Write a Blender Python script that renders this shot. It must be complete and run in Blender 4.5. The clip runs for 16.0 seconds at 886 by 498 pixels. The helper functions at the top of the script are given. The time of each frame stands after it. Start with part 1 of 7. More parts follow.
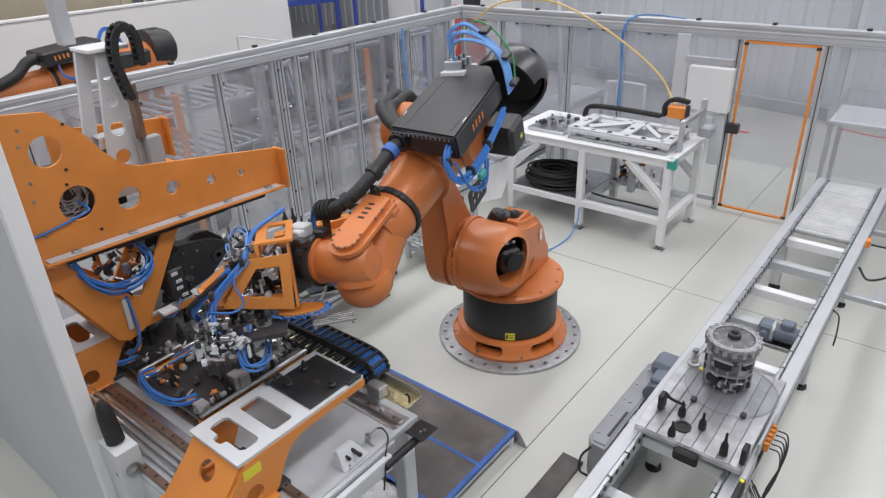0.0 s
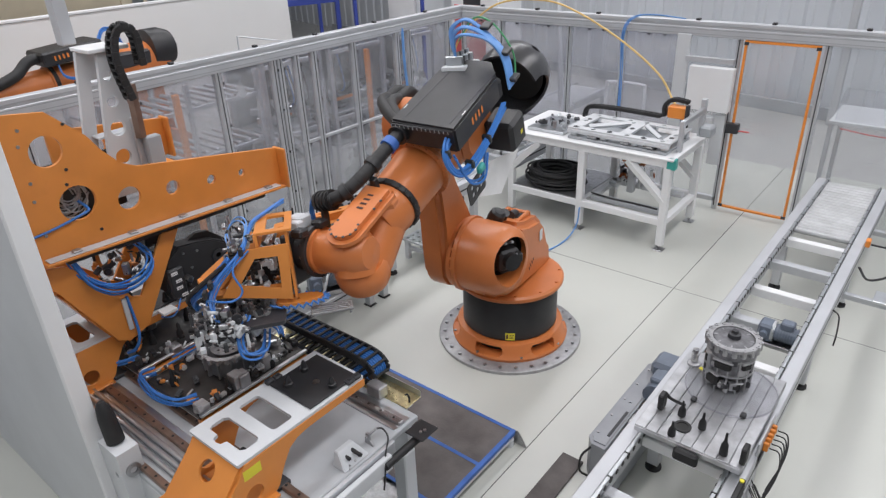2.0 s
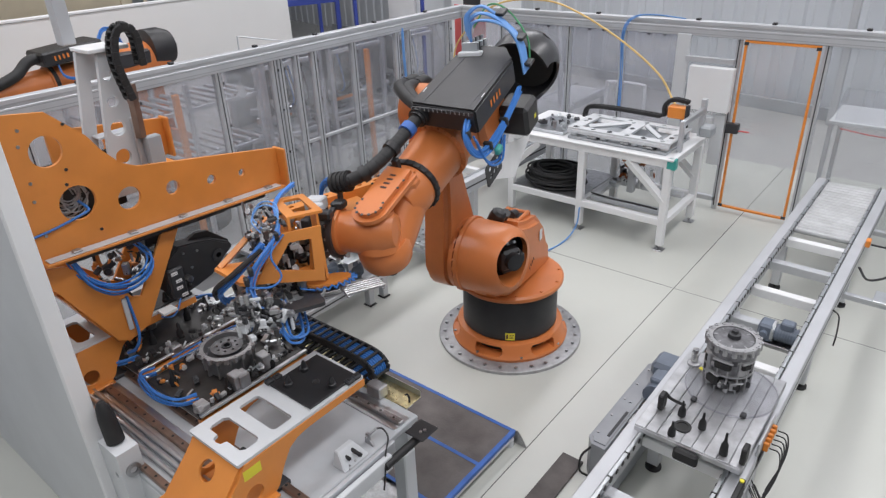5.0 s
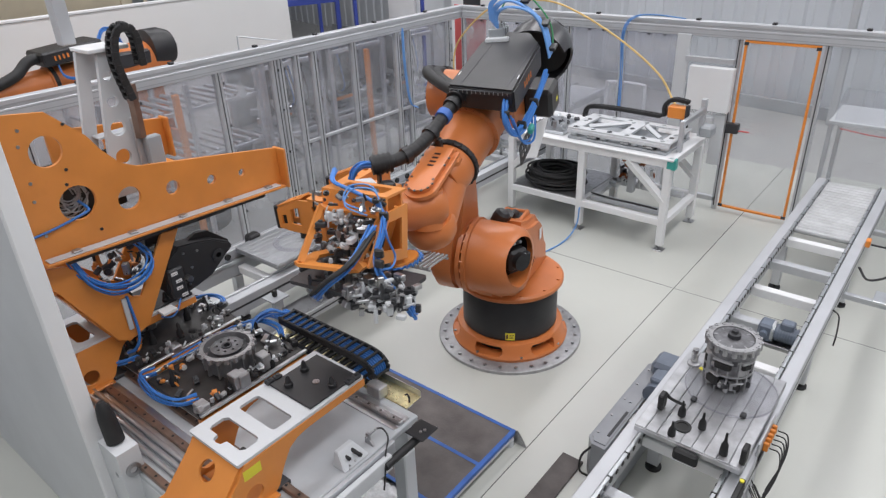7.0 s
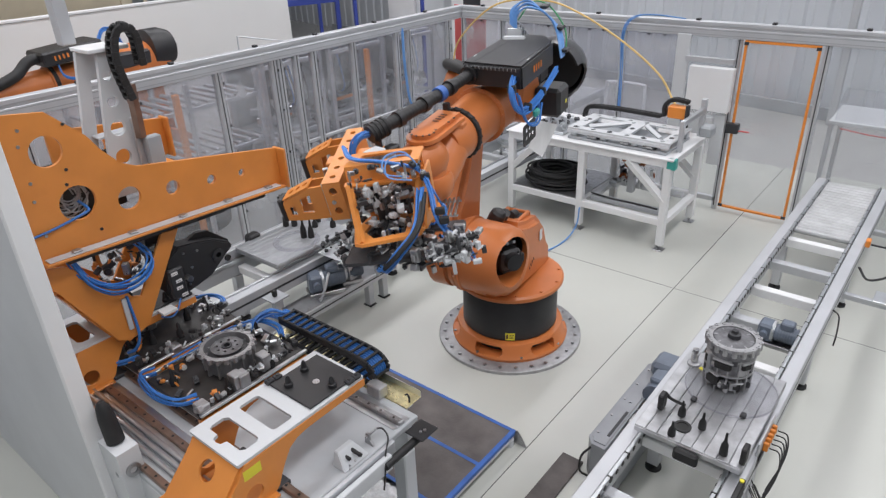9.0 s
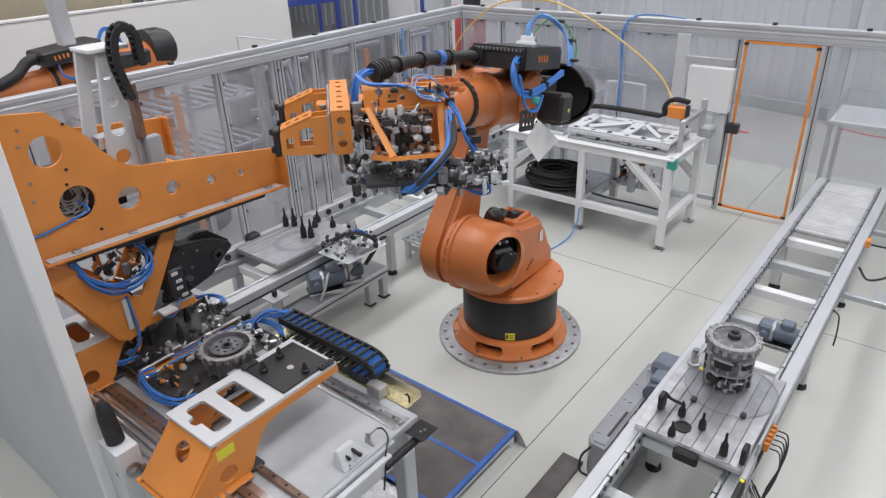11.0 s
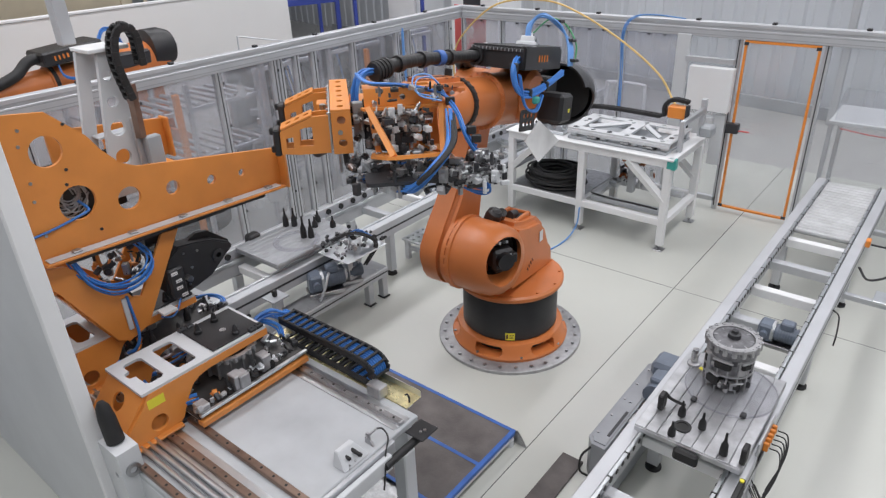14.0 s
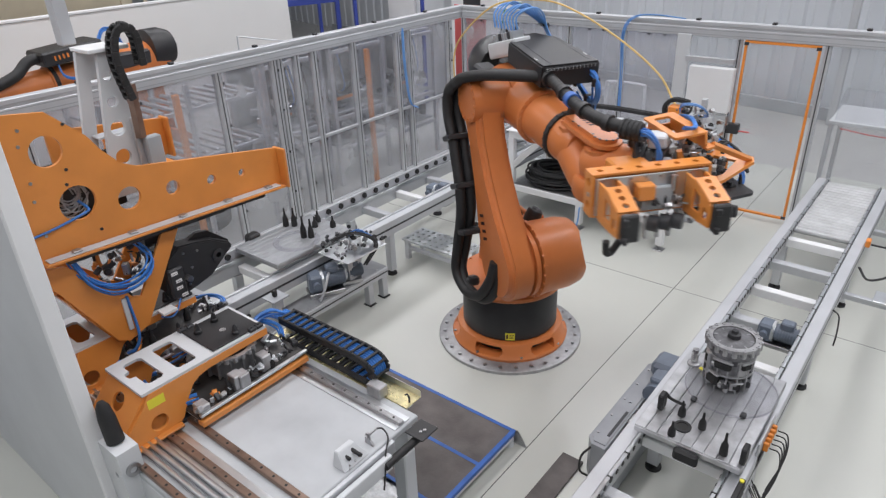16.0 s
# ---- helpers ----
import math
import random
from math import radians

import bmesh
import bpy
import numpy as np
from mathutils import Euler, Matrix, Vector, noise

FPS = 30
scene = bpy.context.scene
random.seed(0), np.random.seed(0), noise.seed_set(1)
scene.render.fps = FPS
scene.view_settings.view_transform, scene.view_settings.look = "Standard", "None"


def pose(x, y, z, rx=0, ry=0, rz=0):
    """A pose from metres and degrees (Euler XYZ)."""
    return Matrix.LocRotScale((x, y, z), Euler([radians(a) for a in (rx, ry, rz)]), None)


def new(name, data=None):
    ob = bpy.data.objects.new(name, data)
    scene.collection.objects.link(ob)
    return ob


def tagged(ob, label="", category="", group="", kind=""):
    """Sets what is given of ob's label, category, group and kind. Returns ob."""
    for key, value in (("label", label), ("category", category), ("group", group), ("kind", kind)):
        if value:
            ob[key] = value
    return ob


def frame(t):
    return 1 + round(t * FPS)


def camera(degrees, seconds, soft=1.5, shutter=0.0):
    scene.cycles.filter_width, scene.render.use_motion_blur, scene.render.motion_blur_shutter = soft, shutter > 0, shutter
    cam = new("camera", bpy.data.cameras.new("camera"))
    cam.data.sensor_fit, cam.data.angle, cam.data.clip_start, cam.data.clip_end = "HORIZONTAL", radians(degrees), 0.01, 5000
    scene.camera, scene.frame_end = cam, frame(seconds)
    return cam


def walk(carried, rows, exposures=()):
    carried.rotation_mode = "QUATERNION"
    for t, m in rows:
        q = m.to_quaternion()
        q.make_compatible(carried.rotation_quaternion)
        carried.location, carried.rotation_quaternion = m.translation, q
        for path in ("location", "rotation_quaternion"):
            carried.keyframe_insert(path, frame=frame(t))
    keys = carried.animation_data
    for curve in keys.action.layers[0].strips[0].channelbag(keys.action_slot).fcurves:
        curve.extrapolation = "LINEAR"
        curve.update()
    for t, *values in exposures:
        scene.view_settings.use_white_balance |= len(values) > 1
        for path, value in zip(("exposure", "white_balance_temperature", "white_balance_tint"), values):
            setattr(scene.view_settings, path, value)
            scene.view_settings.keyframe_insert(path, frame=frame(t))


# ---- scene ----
cam = camera(67.52, 16.0, soft=1.3, shutter=0.5)
CAM = pose(2.80, -4.30, 3.5, 62.854, 2.044, 38.550)
walk(cam, [(0.0, CAM), (16.0, CAM)])

# ---------------------------------------------------------------- light
scene.view_settings.exposure = 0.0
world = bpy.data.worlds.new("world")
scene.world = world
world.use_nodes = True
world.node_tree.nodes["Background"].inputs[0].default_value = (0.80, 0.88, 1.0, 1)
world.node_tree.nodes["Background"].inputs[1].default_value = 0.3


def hall_light(x, y, w, l, power):
    d = bpy.data.lights.new("hall_light", "AREA")
    d.shape, d.size, d.size_y, d.energy, d.color = "RECTANGLE", w, l, power, (0.98, 0.966, 1.0)
    ob = new("hall_light", d)
    ob.matrix_world = pose(x, y, 7.7)
    return ob


for lx, lw in ((-8.0, 520), (-2.5, 620), (3.0, 620), (8.5, 420)):
    hall_light(lx, 0.5, 1.2, 18.0, lw * 0.855)

# ---------------------------------------------------------------- materials


def mat(name, color, rough=0.5, metal=0.0, vary=0.08, scale=6.0, bump=0.0, bscale=80.0, coat=0.0, wear=0.0, wear_color=(0.3, 0.28, 0.25)):
    m = bpy.data.materials.new(name)
    m.use_nodes = True
    nt = m.node_tree
    b = nt.nodes["Principled BSDF"]
    b.inputs["Roughness"].default_value, b.inputs["Metallic"].default_value = rough, metal
    b.inputs["Coat Weight"].default_value, b.inputs["Coat Roughness"].default_value = coat, 0.12
    tc = nt.nodes.new("ShaderNodeTexCoord")
    n1 = nt.nodes.new("ShaderNodeTexNoise")
    n1.inputs["Scale"].default_value, n1.inputs["Detail"].default_value = scale, 6.0
    nt.links.new(tc.outputs["Object"], n1.inputs["Vector"])
    info = nt.nodes.new("ShaderNodeObjectInfo")
    ramp = nt.nodes.new("ShaderNodeMapRange")
    ramp.inputs["From Min"].default_value, ramp.inputs["From Max"].default_value = 0.3, 0.7
    ramp.inputs["To Min"].default_value, ramp.inputs["To Max"].default_value = 1.0 - vary, 1.0 + vary
    nt.links.new(n1.outputs["Fac"], ramp.inputs["Value"])
    hsv = nt.nodes.new("ShaderNodeHueSaturation")
    hsv.inputs["Color"].default_value = (*color, 1)
    rnd = nt.nodes.new("ShaderNodeMath")
    rnd.operation = "MULTIPLY_ADD"
    rnd.inputs[1].default_value, rnd.inputs[2].default_value = vary * 0.6, -vary * 0.3
    nt.links.new(info.outputs["Random"], rnd.inputs[0])
    add = nt.nodes.new("ShaderNodeMath")
    nt.links.new(ramp.outputs["Result"], add.inputs[0])
    nt.links.new(rnd.outputs[0], add.inputs[1])
    nt.links.new(add.outputs[0], hsv.inputs["Value"])
    out = hsv.outputs["Color"]
    n2 = nt.nodes.new("ShaderNodeTexNoise")
    n2.inputs["Scale"].default_value, n2.inputs["Detail"].default_value = bscale, 4.0
    nt.links.new(tc.outputs["Object"], n2.inputs["Vector"])
    if wear:
        wr = nt.nodes.new("ShaderNodeMapRange")
        wr.inputs["From Min"].default_value, wr.inputs["From Max"].default_value = 0.60, 0.72
        wr.inputs["To Max"].default_value = wear
        n3 = nt.nodes.new("ShaderNodeTexNoise")
        n3.inputs["Scale"].default_value, n3.inputs["Detail"].default_value, n3.inputs["Roughness"].default_value = scale * 2.3, 9.0, 0.7
        nt.links.new(tc.outputs["Object"], n3.inputs["Vector"])
        nt.links.new(n3.outputs["Fac"], wr.inputs["Value"])
        mx = nt.nodes.new("ShaderNodeMix")
        mx.data_type = "RGBA"
        nt.links.new(wr.outputs["Result"], mx.inputs["Factor"])
        nt.links.new(out, mx.inputs[6])
        mx.inputs[7].default_value = (*wear_color, 1)
        out = mx.outputs[2]
    nt.links.new(out, b.inputs["Base Color"])
    rr = nt.nodes.new("ShaderNodeMapRange")
    rr.inputs["To Min"].default_value, rr.inputs["To Max"].default_value = max(0.02, rough - 0.1), min(1.0, rough + 0.1)
    nt.links.new(n2.outputs["Fac"], rr.inputs["Value"])
    nt.links.new(rr.outputs["Result"], b.inputs["Roughness"])
    if bump:
        bp = nt.nodes.new("ShaderNodeBump")
        bp.inputs["Strength"].default_value, bp.inputs["Distance"].default_value = bump, 0.004
        nt.links.new(n2.outputs["Fac"], bp.inputs["Height"])
        nt.links.new(bp.outputs["Normal"], b.inputs["Normal"])
    return m


def clear_mat(name, tint, haze, gloss):
    """A clear plastic sheet: mostly see-through, a little haze and gloss."""
    m = bpy.data.materials.new(name)
    m.use_nodes = True
    nt = m.node_tree
    nt.nodes.remove(nt.nodes["Principled BSDF"])
    o = nt.nodes["Material Output"]
    tr, df, gl = (nt.nodes.new(k) for k in ("ShaderNodeBsdfTransparent", "ShaderNodeBsdfDiffuse", "ShaderNodeBsdfGlossy"))
    tr.inputs[0].default_value = (*tint, 1)
    df.inputs[0].default_value = (0.72, 0.74, 0.76, 1)
    gl.inputs["Roughness"].default_value = 0.08
    tc, n = nt.nodes.new("ShaderNodeTexCoord"), nt.nodes.new("ShaderNodeTexNoise")
    n.inputs["Scale"].default_value, n.inputs["Detail"].default_value = 2.2, 8.0
    nt.links.new(tc.outputs["Object"], n.inputs["Vector"])
    mr = nt.nodes.new("ShaderNodeMapRange")
    mr.inputs["From Min"].default_value, mr.inputs["From Max"].default_value = 0.35, 0.7
    mr.inputs["To Min"].default_value, mr.inputs["To Max"].default_value = haze * 0.5, haze * 1.6
    nt.links.new(n.outputs["Fac"], mr.inputs["Value"])
    lw_, pw_, fr = nt.nodes.new("ShaderNodeLayerWeight"), nt.nodes.new("ShaderNodeMath"), nt.nodes.new("ShaderNodeMath")
    pw_.operation, fr.operation = "POWER", "MULTIPLY_ADD"
    pw_.inputs[1].default_value = 3.0
    fr.inputs[1].default_value, fr.inputs[2].default_value = gloss * 0.9, 0.03
    nt.links.new(lw_.outputs["Facing"], pw_.inputs[0])
    nt.links.new(pw_.outputs[0], fr.inputs[0])
    m1, m2 = nt.nodes.new("ShaderNodeMixShader"), nt.nodes.new("ShaderNodeMixShader")
    nt.links.new(mr.outputs["Result"], m1.inputs[0])
    nt.links.new(tr.outputs[0], m1.inputs[1])
    nt.links.new(df.outputs[0], m1.inputs[2])
    nt.links.new(fr.outputs[0], m2.inputs[0])
    nt.links.new(m1.outputs[0], m2.inputs[1])
    nt.links.new(gl.outputs[0], m2.inputs[2])
    nt.links.new(m2.outputs[0], o.inputs["Surface"])
    return m


ORANGE = mat("robot_orange_paint", (0.60, 0.186, 0.052), 0.40, vary=0.10, scale=3, bump=0.05, bscale=140, coat=0.14, wear=0.12, wear_color=(0.35, 0.10, 0.03))
AMBER = mat("bracket_orange_paint", (0.72, 0.265, 0.055), 0.42, vary=0.10, scale=3, bump=0.06, bscale=120, coat=0.15, wear=0.10, wear_color=(0.42, 0.14, 0.03))
BLACK = mat("black_plastic", (0.022, 0.022, 0.024), 0.42, vary=0.15, scale=8, bump=0.12, bscale=220)
RUBBER = mat("black_rubber", (0.018, 0.018, 0.019), 0.55, vary=0.2, scale=10, bump=0.15, bscale=200)
DARK = mat("dark_painted_metal", (0.035, 0.036, 0.04), 0.45, vary=0.15, scale=5, bump=0.08)
ALU = mat("brushed_aluminium", (0.62, 0.64, 0.66), 0.34, 1.0, vary=0.08, scale=5, bump=0.06, bscale=160)
PROFILE = mat("anodised_profile", (0.555, 0.57, 0.595), 0.45, 0.45, vary=0.06, scale=2.5, bump=0.05, bscale=120)
STEEL = mat("machined_steel", (0.42, 0.42, 0.43), 0.30, 1.0, vary=0.15, scale=9, bump=0.08, bscale=180)
CAST = mat("cast_aluminium", (0.42, 0.42, 0.43), 0.48, 0.85, vary=0.18, scale=14, bump=0.3, bscale=150)
GREY = mat("light_grey_paint", (0.60, 0.62, 0.64), 0.45, vary=0.05, scale=2, bump=0.04)
MIDGREY = mat("mid_grey_paint", (0.36, 0.38, 0.40), 0.48, vary=0.07, scale=3, bump=0.05)
WHITE = mat("white_paint", (0.78, 0.79, 0.80), 0.45, vary=0.04, scale=2, bump=0.04)
MOTORBLUE = mat("blue_grey_motor_paint", (0.15, 0.18, 0.23), 0.42, vary=0.12, scale=8, bump=0.12)
BLUE = mat("blue_hose_plastic", (0.05, 0.20, 0.58), 0.38, vary=0.15, scale=6)
BLUETAPE = mat("blue_edge_tape", (0.045, 0.13, 0.42), 0.5, vary=0.15, scale=9, wear=0.25, wear_color=(0.12, 0.2, 0.4))
BLUEFRAME = mat("blue_painted_steel", (0.035, 0.06, 0.30), 0.45, vary=0.1)
GREEN = mat("green_cable_plastic", (0.06, 0.30, 0.12), 0.45)
TEAL = mat("teal_plastic", (0.05, 0.36, 0.32), 0.4)
YELLOW = mat("yellow_hose_plastic", (0.72, 0.50, 0.19), 0.42, vary=0.1)
STICKER = mat("yellow_sticker", (0.80, 0.72, 0.05), 0.5, vary=0.06)
BROWNRAIL = mat("oiled_steel_rail", (0.27, 0.19, 0.15), 0.33, 0.75, vary=0.2, scale=10, bump=0.06)
MATRUBBER = mat("dark_rubber_mat", (0.125, 0.112, 0.108), 0.7, vary=0.28, scale=5, bump=0.35, bscale=70, wear=0.35, wear_color=(0.07, 0.063, 0.06))
# near-black: the shade inside holes and recesses, put into the colour
SHADEHOLE = mat("recess_shade_black", (0.02, 0.02, 0.02), 0.7)
FLOORM = mat("white_epoxy_floor", (0.54, 0.552, 0.512), 0.34, vary=0.035, scale=0.9, bump=0.015, bscale=30, coat=0.10, wear=0.10, wear_color=(0.42, 0.41, 0.39))
HALLM = mat("grey_hall_floor", (0.42, 0.42, 0.41), 0.30, vary=0.08, scale=0.7, bump=0.03, bscale=25)
JOINT = mat("floor_joint_filler", (0.13, 0.13, 0.13), 0.8)
WALLM = mat("pale_grey_sheet_wall", (0.56, 0.59, 0.63), 0.5, vary=0.05, scale=0.6)
PARTM = mat("white_partition_board", (0.74, 0.74, 0.73), 0.6, vary=0.03, scale=0.8, bump=0.03)
CEILM = mat("white_ceiling_sheet", (0.7, 0.7, 0.7), 0.8)
BEIGE = mat("beige_steel", (0.62, 0.55, 0.42), 0.55, vary=0.1, scale=1.5)
REDSIGN = mat("faded_red_panel", (0.55, 0.10, 0.10), 0.5, vary=0.1)
ORANGETRIM = mat("orange_door_trim", (0.80, 0.27, 0.045), 0.42, vary=0.05)
# the guard sheets' diffuse haze also stands in for pale reflections on them
SHEET = clear_mat("clear_guard_sheet", (0.80, 0.80, 0.835), 0.19, 0.28)
DOORSHEET = clear_mat("clear_door_sheet", (0.93, 0.935, 0.94), 0.07, 0.25)
CLEAR = clear_mat("clear_acrylic", (0.95, 0.95, 0.96), 0.07, 0.35)
INK = mat("dark_print", (0.04, 0.012, 0.01), 0.5)
LOGO = mat("orange_print", (0.75, 0.22, 0.03), 0.5)
CHECKER = mat("tread_plate_metal", (0.45, 0.46, 0.47), 0.35, 0.9, vary=0.2, scale=30, bump=0.6, bscale=60)
PALEBLUE = mat("pale_blue_hose_plastic", (0.14, 0.33, 0.70), 0.35, vary=0.12, scale=6)
BEDM = mat("grey_bed_paint", (0.46, 0.48, 0.50), 0.42, vary=0.09, scale=4, bump=0.04, wear=0.15, wear_color=(0.36, 0.36, 0.37))
COVERM = mat("glossy_black_cover", (0.04, 0.04, 0.043), 0.30, vary=0.12, scale=4, bump=0.04, bscale=200)
PALLETM = mat("dull_grey_pallet_metal", (0.36, 0.37, 0.385), 0.42, 0.6, vary=0.14, scale=7, bump=0.08, bscale=140, wear=0.2, wear_color=(0.25, 0.25, 0.26))
ROLLERM = mat("dull_zinc_roller", (0.50, 0.51, 0.52), 0.5, 0.35, vary=0.12, scale=6, bump=0.05)
LIFTM = mat("dull_grey_metal_cover", (0.30, 0.31, 0.33), 0.42, 0.3, vary=0.12, scale=4, bump=0.06, wear=0.2, wear_color=(0.20, 0.20, 0.21))
CASTD = mat("dark_cast_aluminium", (0.20, 0.20, 0.21), 0.45, 0.8, vary=0.3, scale=22, bump=0.4, bscale=120, wear=0.5, wear_color=(0.45, 0.45, 0.46))
NESTM = mat("dark_ground_steel", (0.060, 0.057, 0.056), 0.36, 0.4, vary=0.3, scale=7, bump=0.08, bscale=120, wear=0.4, wear_color=(0.13, 0.125, 0.12))
RIDGEM = mat("worn_milled_aluminium", (0.50, 0.505, 0.52), 0.36, 0.85, vary=0.22, scale=9, bump=0.10, bscale=60, wear=0.35, wear_color=(0.34, 0.34, 0.35))
# tray metal with the warm light on it mixed into the base colour
WARMSHEET = mat("warm_lit_sheet_metal", (0.70, 0.62, 0.36), 0.30, 0.9, vary=0.25, scale=14, bump=0.1)
PAPER = mat("white_paper", (0.80, 0.80, 0.80), 0.7)

# ---------------------------------------------------------------- building helpers
I4 = Matrix.Identity(4)


def B():
    return bmesh.new()


def T(x, y, z):
    return Matrix.Translation((x, y, z))


def part(name, bm, material, parent=None, label="", smooth=True):
    me = bpy.data.meshes.new(name)
    bmesh.ops.recalc_face_normals(bm, faces=bm.faces)
    bm.to_mesh(me)
    bm.free()
    me.materials.append(material)
    if smooth:
        me.shade_smooth()
        me.set_sharp_from_angle(angle=radians(35))
    ob = new(name, me)
    ob.parent = parent
    return tagged(ob, label)


def thing(name, label, category, m=None, group="", kind=""):
    ob = new(name)
    ob.empty_display_size = 0.05
    if m is not None:
        ob.matrix_world = m
    return tagged(ob, label, category, group, kind)


def box(bm, a, b, bev=0.004, m=I4):
    size = [abs(b[i] - a[i]) for i in range(3)]
    mid = [(a[i] + b[i]) / 2 for i in range(3)]
    v = bmesh.ops.create_cube(bm, size=1, matrix=m @ T(*mid) @ Matrix.Diagonal((*size, 1)))["verts"]
    bev = min(bev, min(size) * 0.3)
    if bev > 0.0005:
        es = {e for q in v for e in q.link_edges}
        bmesh.ops.bevel(bm, geom=list(es), offset=bev, segments=1, affect="EDGES")
    return bm


def cyl(bm, p0, p1, r0, r1=None, seg=20, m=I4, caps=True):
    p0, p1 = Vector(p0), Vector(p1)
    d = p1 - p0
    q = d.to_track_quat("Z", "Y").to_matrix().to_4x4()
    bmesh.ops.create_cone(bm, cap_ends=caps, segments=seg, radius1=r0, radius2=r0 if r1 is None else r1, depth=d.length,
                          matrix=m @ Matrix.Translation((p0 + p1) / 2) @ q)
    return bm


def lathe(bm, prof, seg=32, m=I4, caps=True):
    """Turn a profile of (radius, height) round z."""
    rings = []
    for r, z in prof:
        rings.append([bm.verts.new(m @ Vector((r * math.cos(2 * math.pi * k / seg), r * math.sin(2 * math.pi * k / seg), z))) for k in range(seg)])
    for u, w in zip(rings, rings[1:]):
        for k in range(seg):
            bm.faces.new((u[k], u[(k + 1) % seg], w[(k + 1) % seg], w[k]))
    if caps and abs(prof[0][0] - prof[-1][0]) < 1e-6:
        for k in range(seg):
            bm.faces.new((rings[-1][k], rings[-1][(k + 1) % seg], rings[0][(k + 1) % seg], rings[0][k]))
        return bm
    for ring in (rings[0], rings[-1]) if caps else ():
        if (ring[0].co - ring[seg // 2].co).length > 1e-5:
            bm.faces.new(ring)
    return bm


def smooth_path(pts, n=6):
    pts = [Vector(p) for p in pts]
    if len(pts) < 3:
        return pts
    ext = [2 * pts[0] - pts[1]] + pts + [2 * pts[-1] - pts[-2]]
    out = []
    for i in range(1, len(ext) - 2):
        a, b, c, d = ext[i - 1:i + 3]
        for k in range(n):
            t = k / n
            out.append(0.5 * (2 * b + (c - a) * t + (2 * a - 5 * b + 4 * c - d) * t * t + (3 * b - a - 3 * c + d) * t ** 3))
    return out + [pts[-1]]


def tube(bm, pts, r, seg=8, n=6, m=I4, ribs=0.0):
    path = smooth_path(pts, n)
    up = Vector((0.13, 0.31, 0.94))
    rings = []
    for i, p in enumerate(path):
        d = (path[min(i + 1, len(path) - 1)] - path[max(i - 1, 0)]).normalized()
        s = d.cross(up)
        if s.length < 1e-4:
            s = d.orthogonal()
        s.normalize()
        up = s.cross(d)
        rad = r * (1 + (ribs if i % 2 else 0))
        rings.append([bm.verts.new(m @ (p + rad * (math.cos(a) * s + math.sin(a) * up))) for a in (2 * math.pi * k / seg for k in range(seg))])
    for u, w in zip(rings, rings[1:]):
        for k in range(seg):
            bm.faces.new((u[k], u[(k + 1) % seg], w[(k + 1) % seg], w[k]))
    bm.faces.new(rings[0])
    bm.faces.new(rings[-1])
    return bm


def circle(cx, cy, r, n=24):
    return [(cx + r * math.cos(2 * math.pi * k / n), cy + r * math.sin(2 * math.pi * k / n)) for k in range(n)]


def rrect(x0, y0, x1, y1, r, n=4):
    out = []
    for cx, cy, a0 in ((x1 - r, y1 - r, 0), (x0 + r, y1 - r, 90), (x0 + r, y0 + r, 180), (x1 - r, y0 + r, 270)):
        out += [(cx + r * math.cos(radians(a0 + 90 * k / n)), cy + r * math.sin(radians(a0 + 90 * k / n))) for k in range(n + 1)]
    return out


def plate(bm, outer, holes, depth, m=I4):
    """A plate of that depth with the outline and the holes given, in the xy plane of m, its depth along z."""
    tmp = bmesh.new()
    edges = []
    for loop in (outer, *holes):
        vs = [tmp.verts.new((x, y, 0)) for x, y in loop]
        edges += [tmp.edges.new((vs[i], vs[(i + 1) % len(vs)])) for i in range(len(vs))]
    bmesh.ops.triangle_fill(tmp, use_beauty=True, use_dissolve=False, edges=edges)
    faces = list(tmp.faces)
    ex = bmesh.ops.extrude_face_region(tmp, geom=faces)["geom"]
    for v in (g for g in ex if isinstance(g, bmesh.types.BMVert)):
        v.co.z += depth
    tmp.transform(m)
    me = bpy.data.meshes.new("tmp")
    tmp.to_mesh(me)
    tmp.free()
    bm.from_mesh(me)
    bpy.data.meshes.remove(me)
    return bm


def logo_bars(size, m, material, parent):
    """A row of four plain bars, the size and colour of a printed logo."""
    bm = B()
    for k in range(4):
        x = (k - 1.5) * 0.68 * size
        box(bm, (x - 0.13 * size, -0.36 * size, 0.0), (x + 0.13 * size, 0.36 * size, 0.0012), 0, m)
    return part("logo_bars", bm, material, parent, "plain printed logo bars", smooth=False)


def bolts(parent, material, r, z, n, size, h, m=I4, a0=0.0, name="bolt"):
    """A ring of single bolts that share one mesh."""
    bm = cyl(B(), (0, 0, 0), (0, 0, h), size, seg=6)
    first = None
    for k in range(n):
        a = a0 + 2 * math.pi * k / n
        q = m @ T(r * math.cos(a), r * math.sin(a), z)
        if first is None:
            first = part(name, bm, material, parent, smooth=False)
            first.matrix_basis = q
        else:
            ob = new(name, first.data)
            ob.parent, ob.matrix_basis = parent, q


def hose_set(parent, name, material, pts, count, spread, r, seed, m=I4, label=""):
    rng = random.Random(seed)
    for _ in range(count):
        o = Vector((rng.uniform(-1, 1), rng.uniform(-1, 1), rng.uniform(-1, 1))) * spread
        part(name, tube(B(), [Vector(p) + o * (0.6 + 0.8 * rng.random()) for p in pts], r, 6, 5, m), material, parent, label)


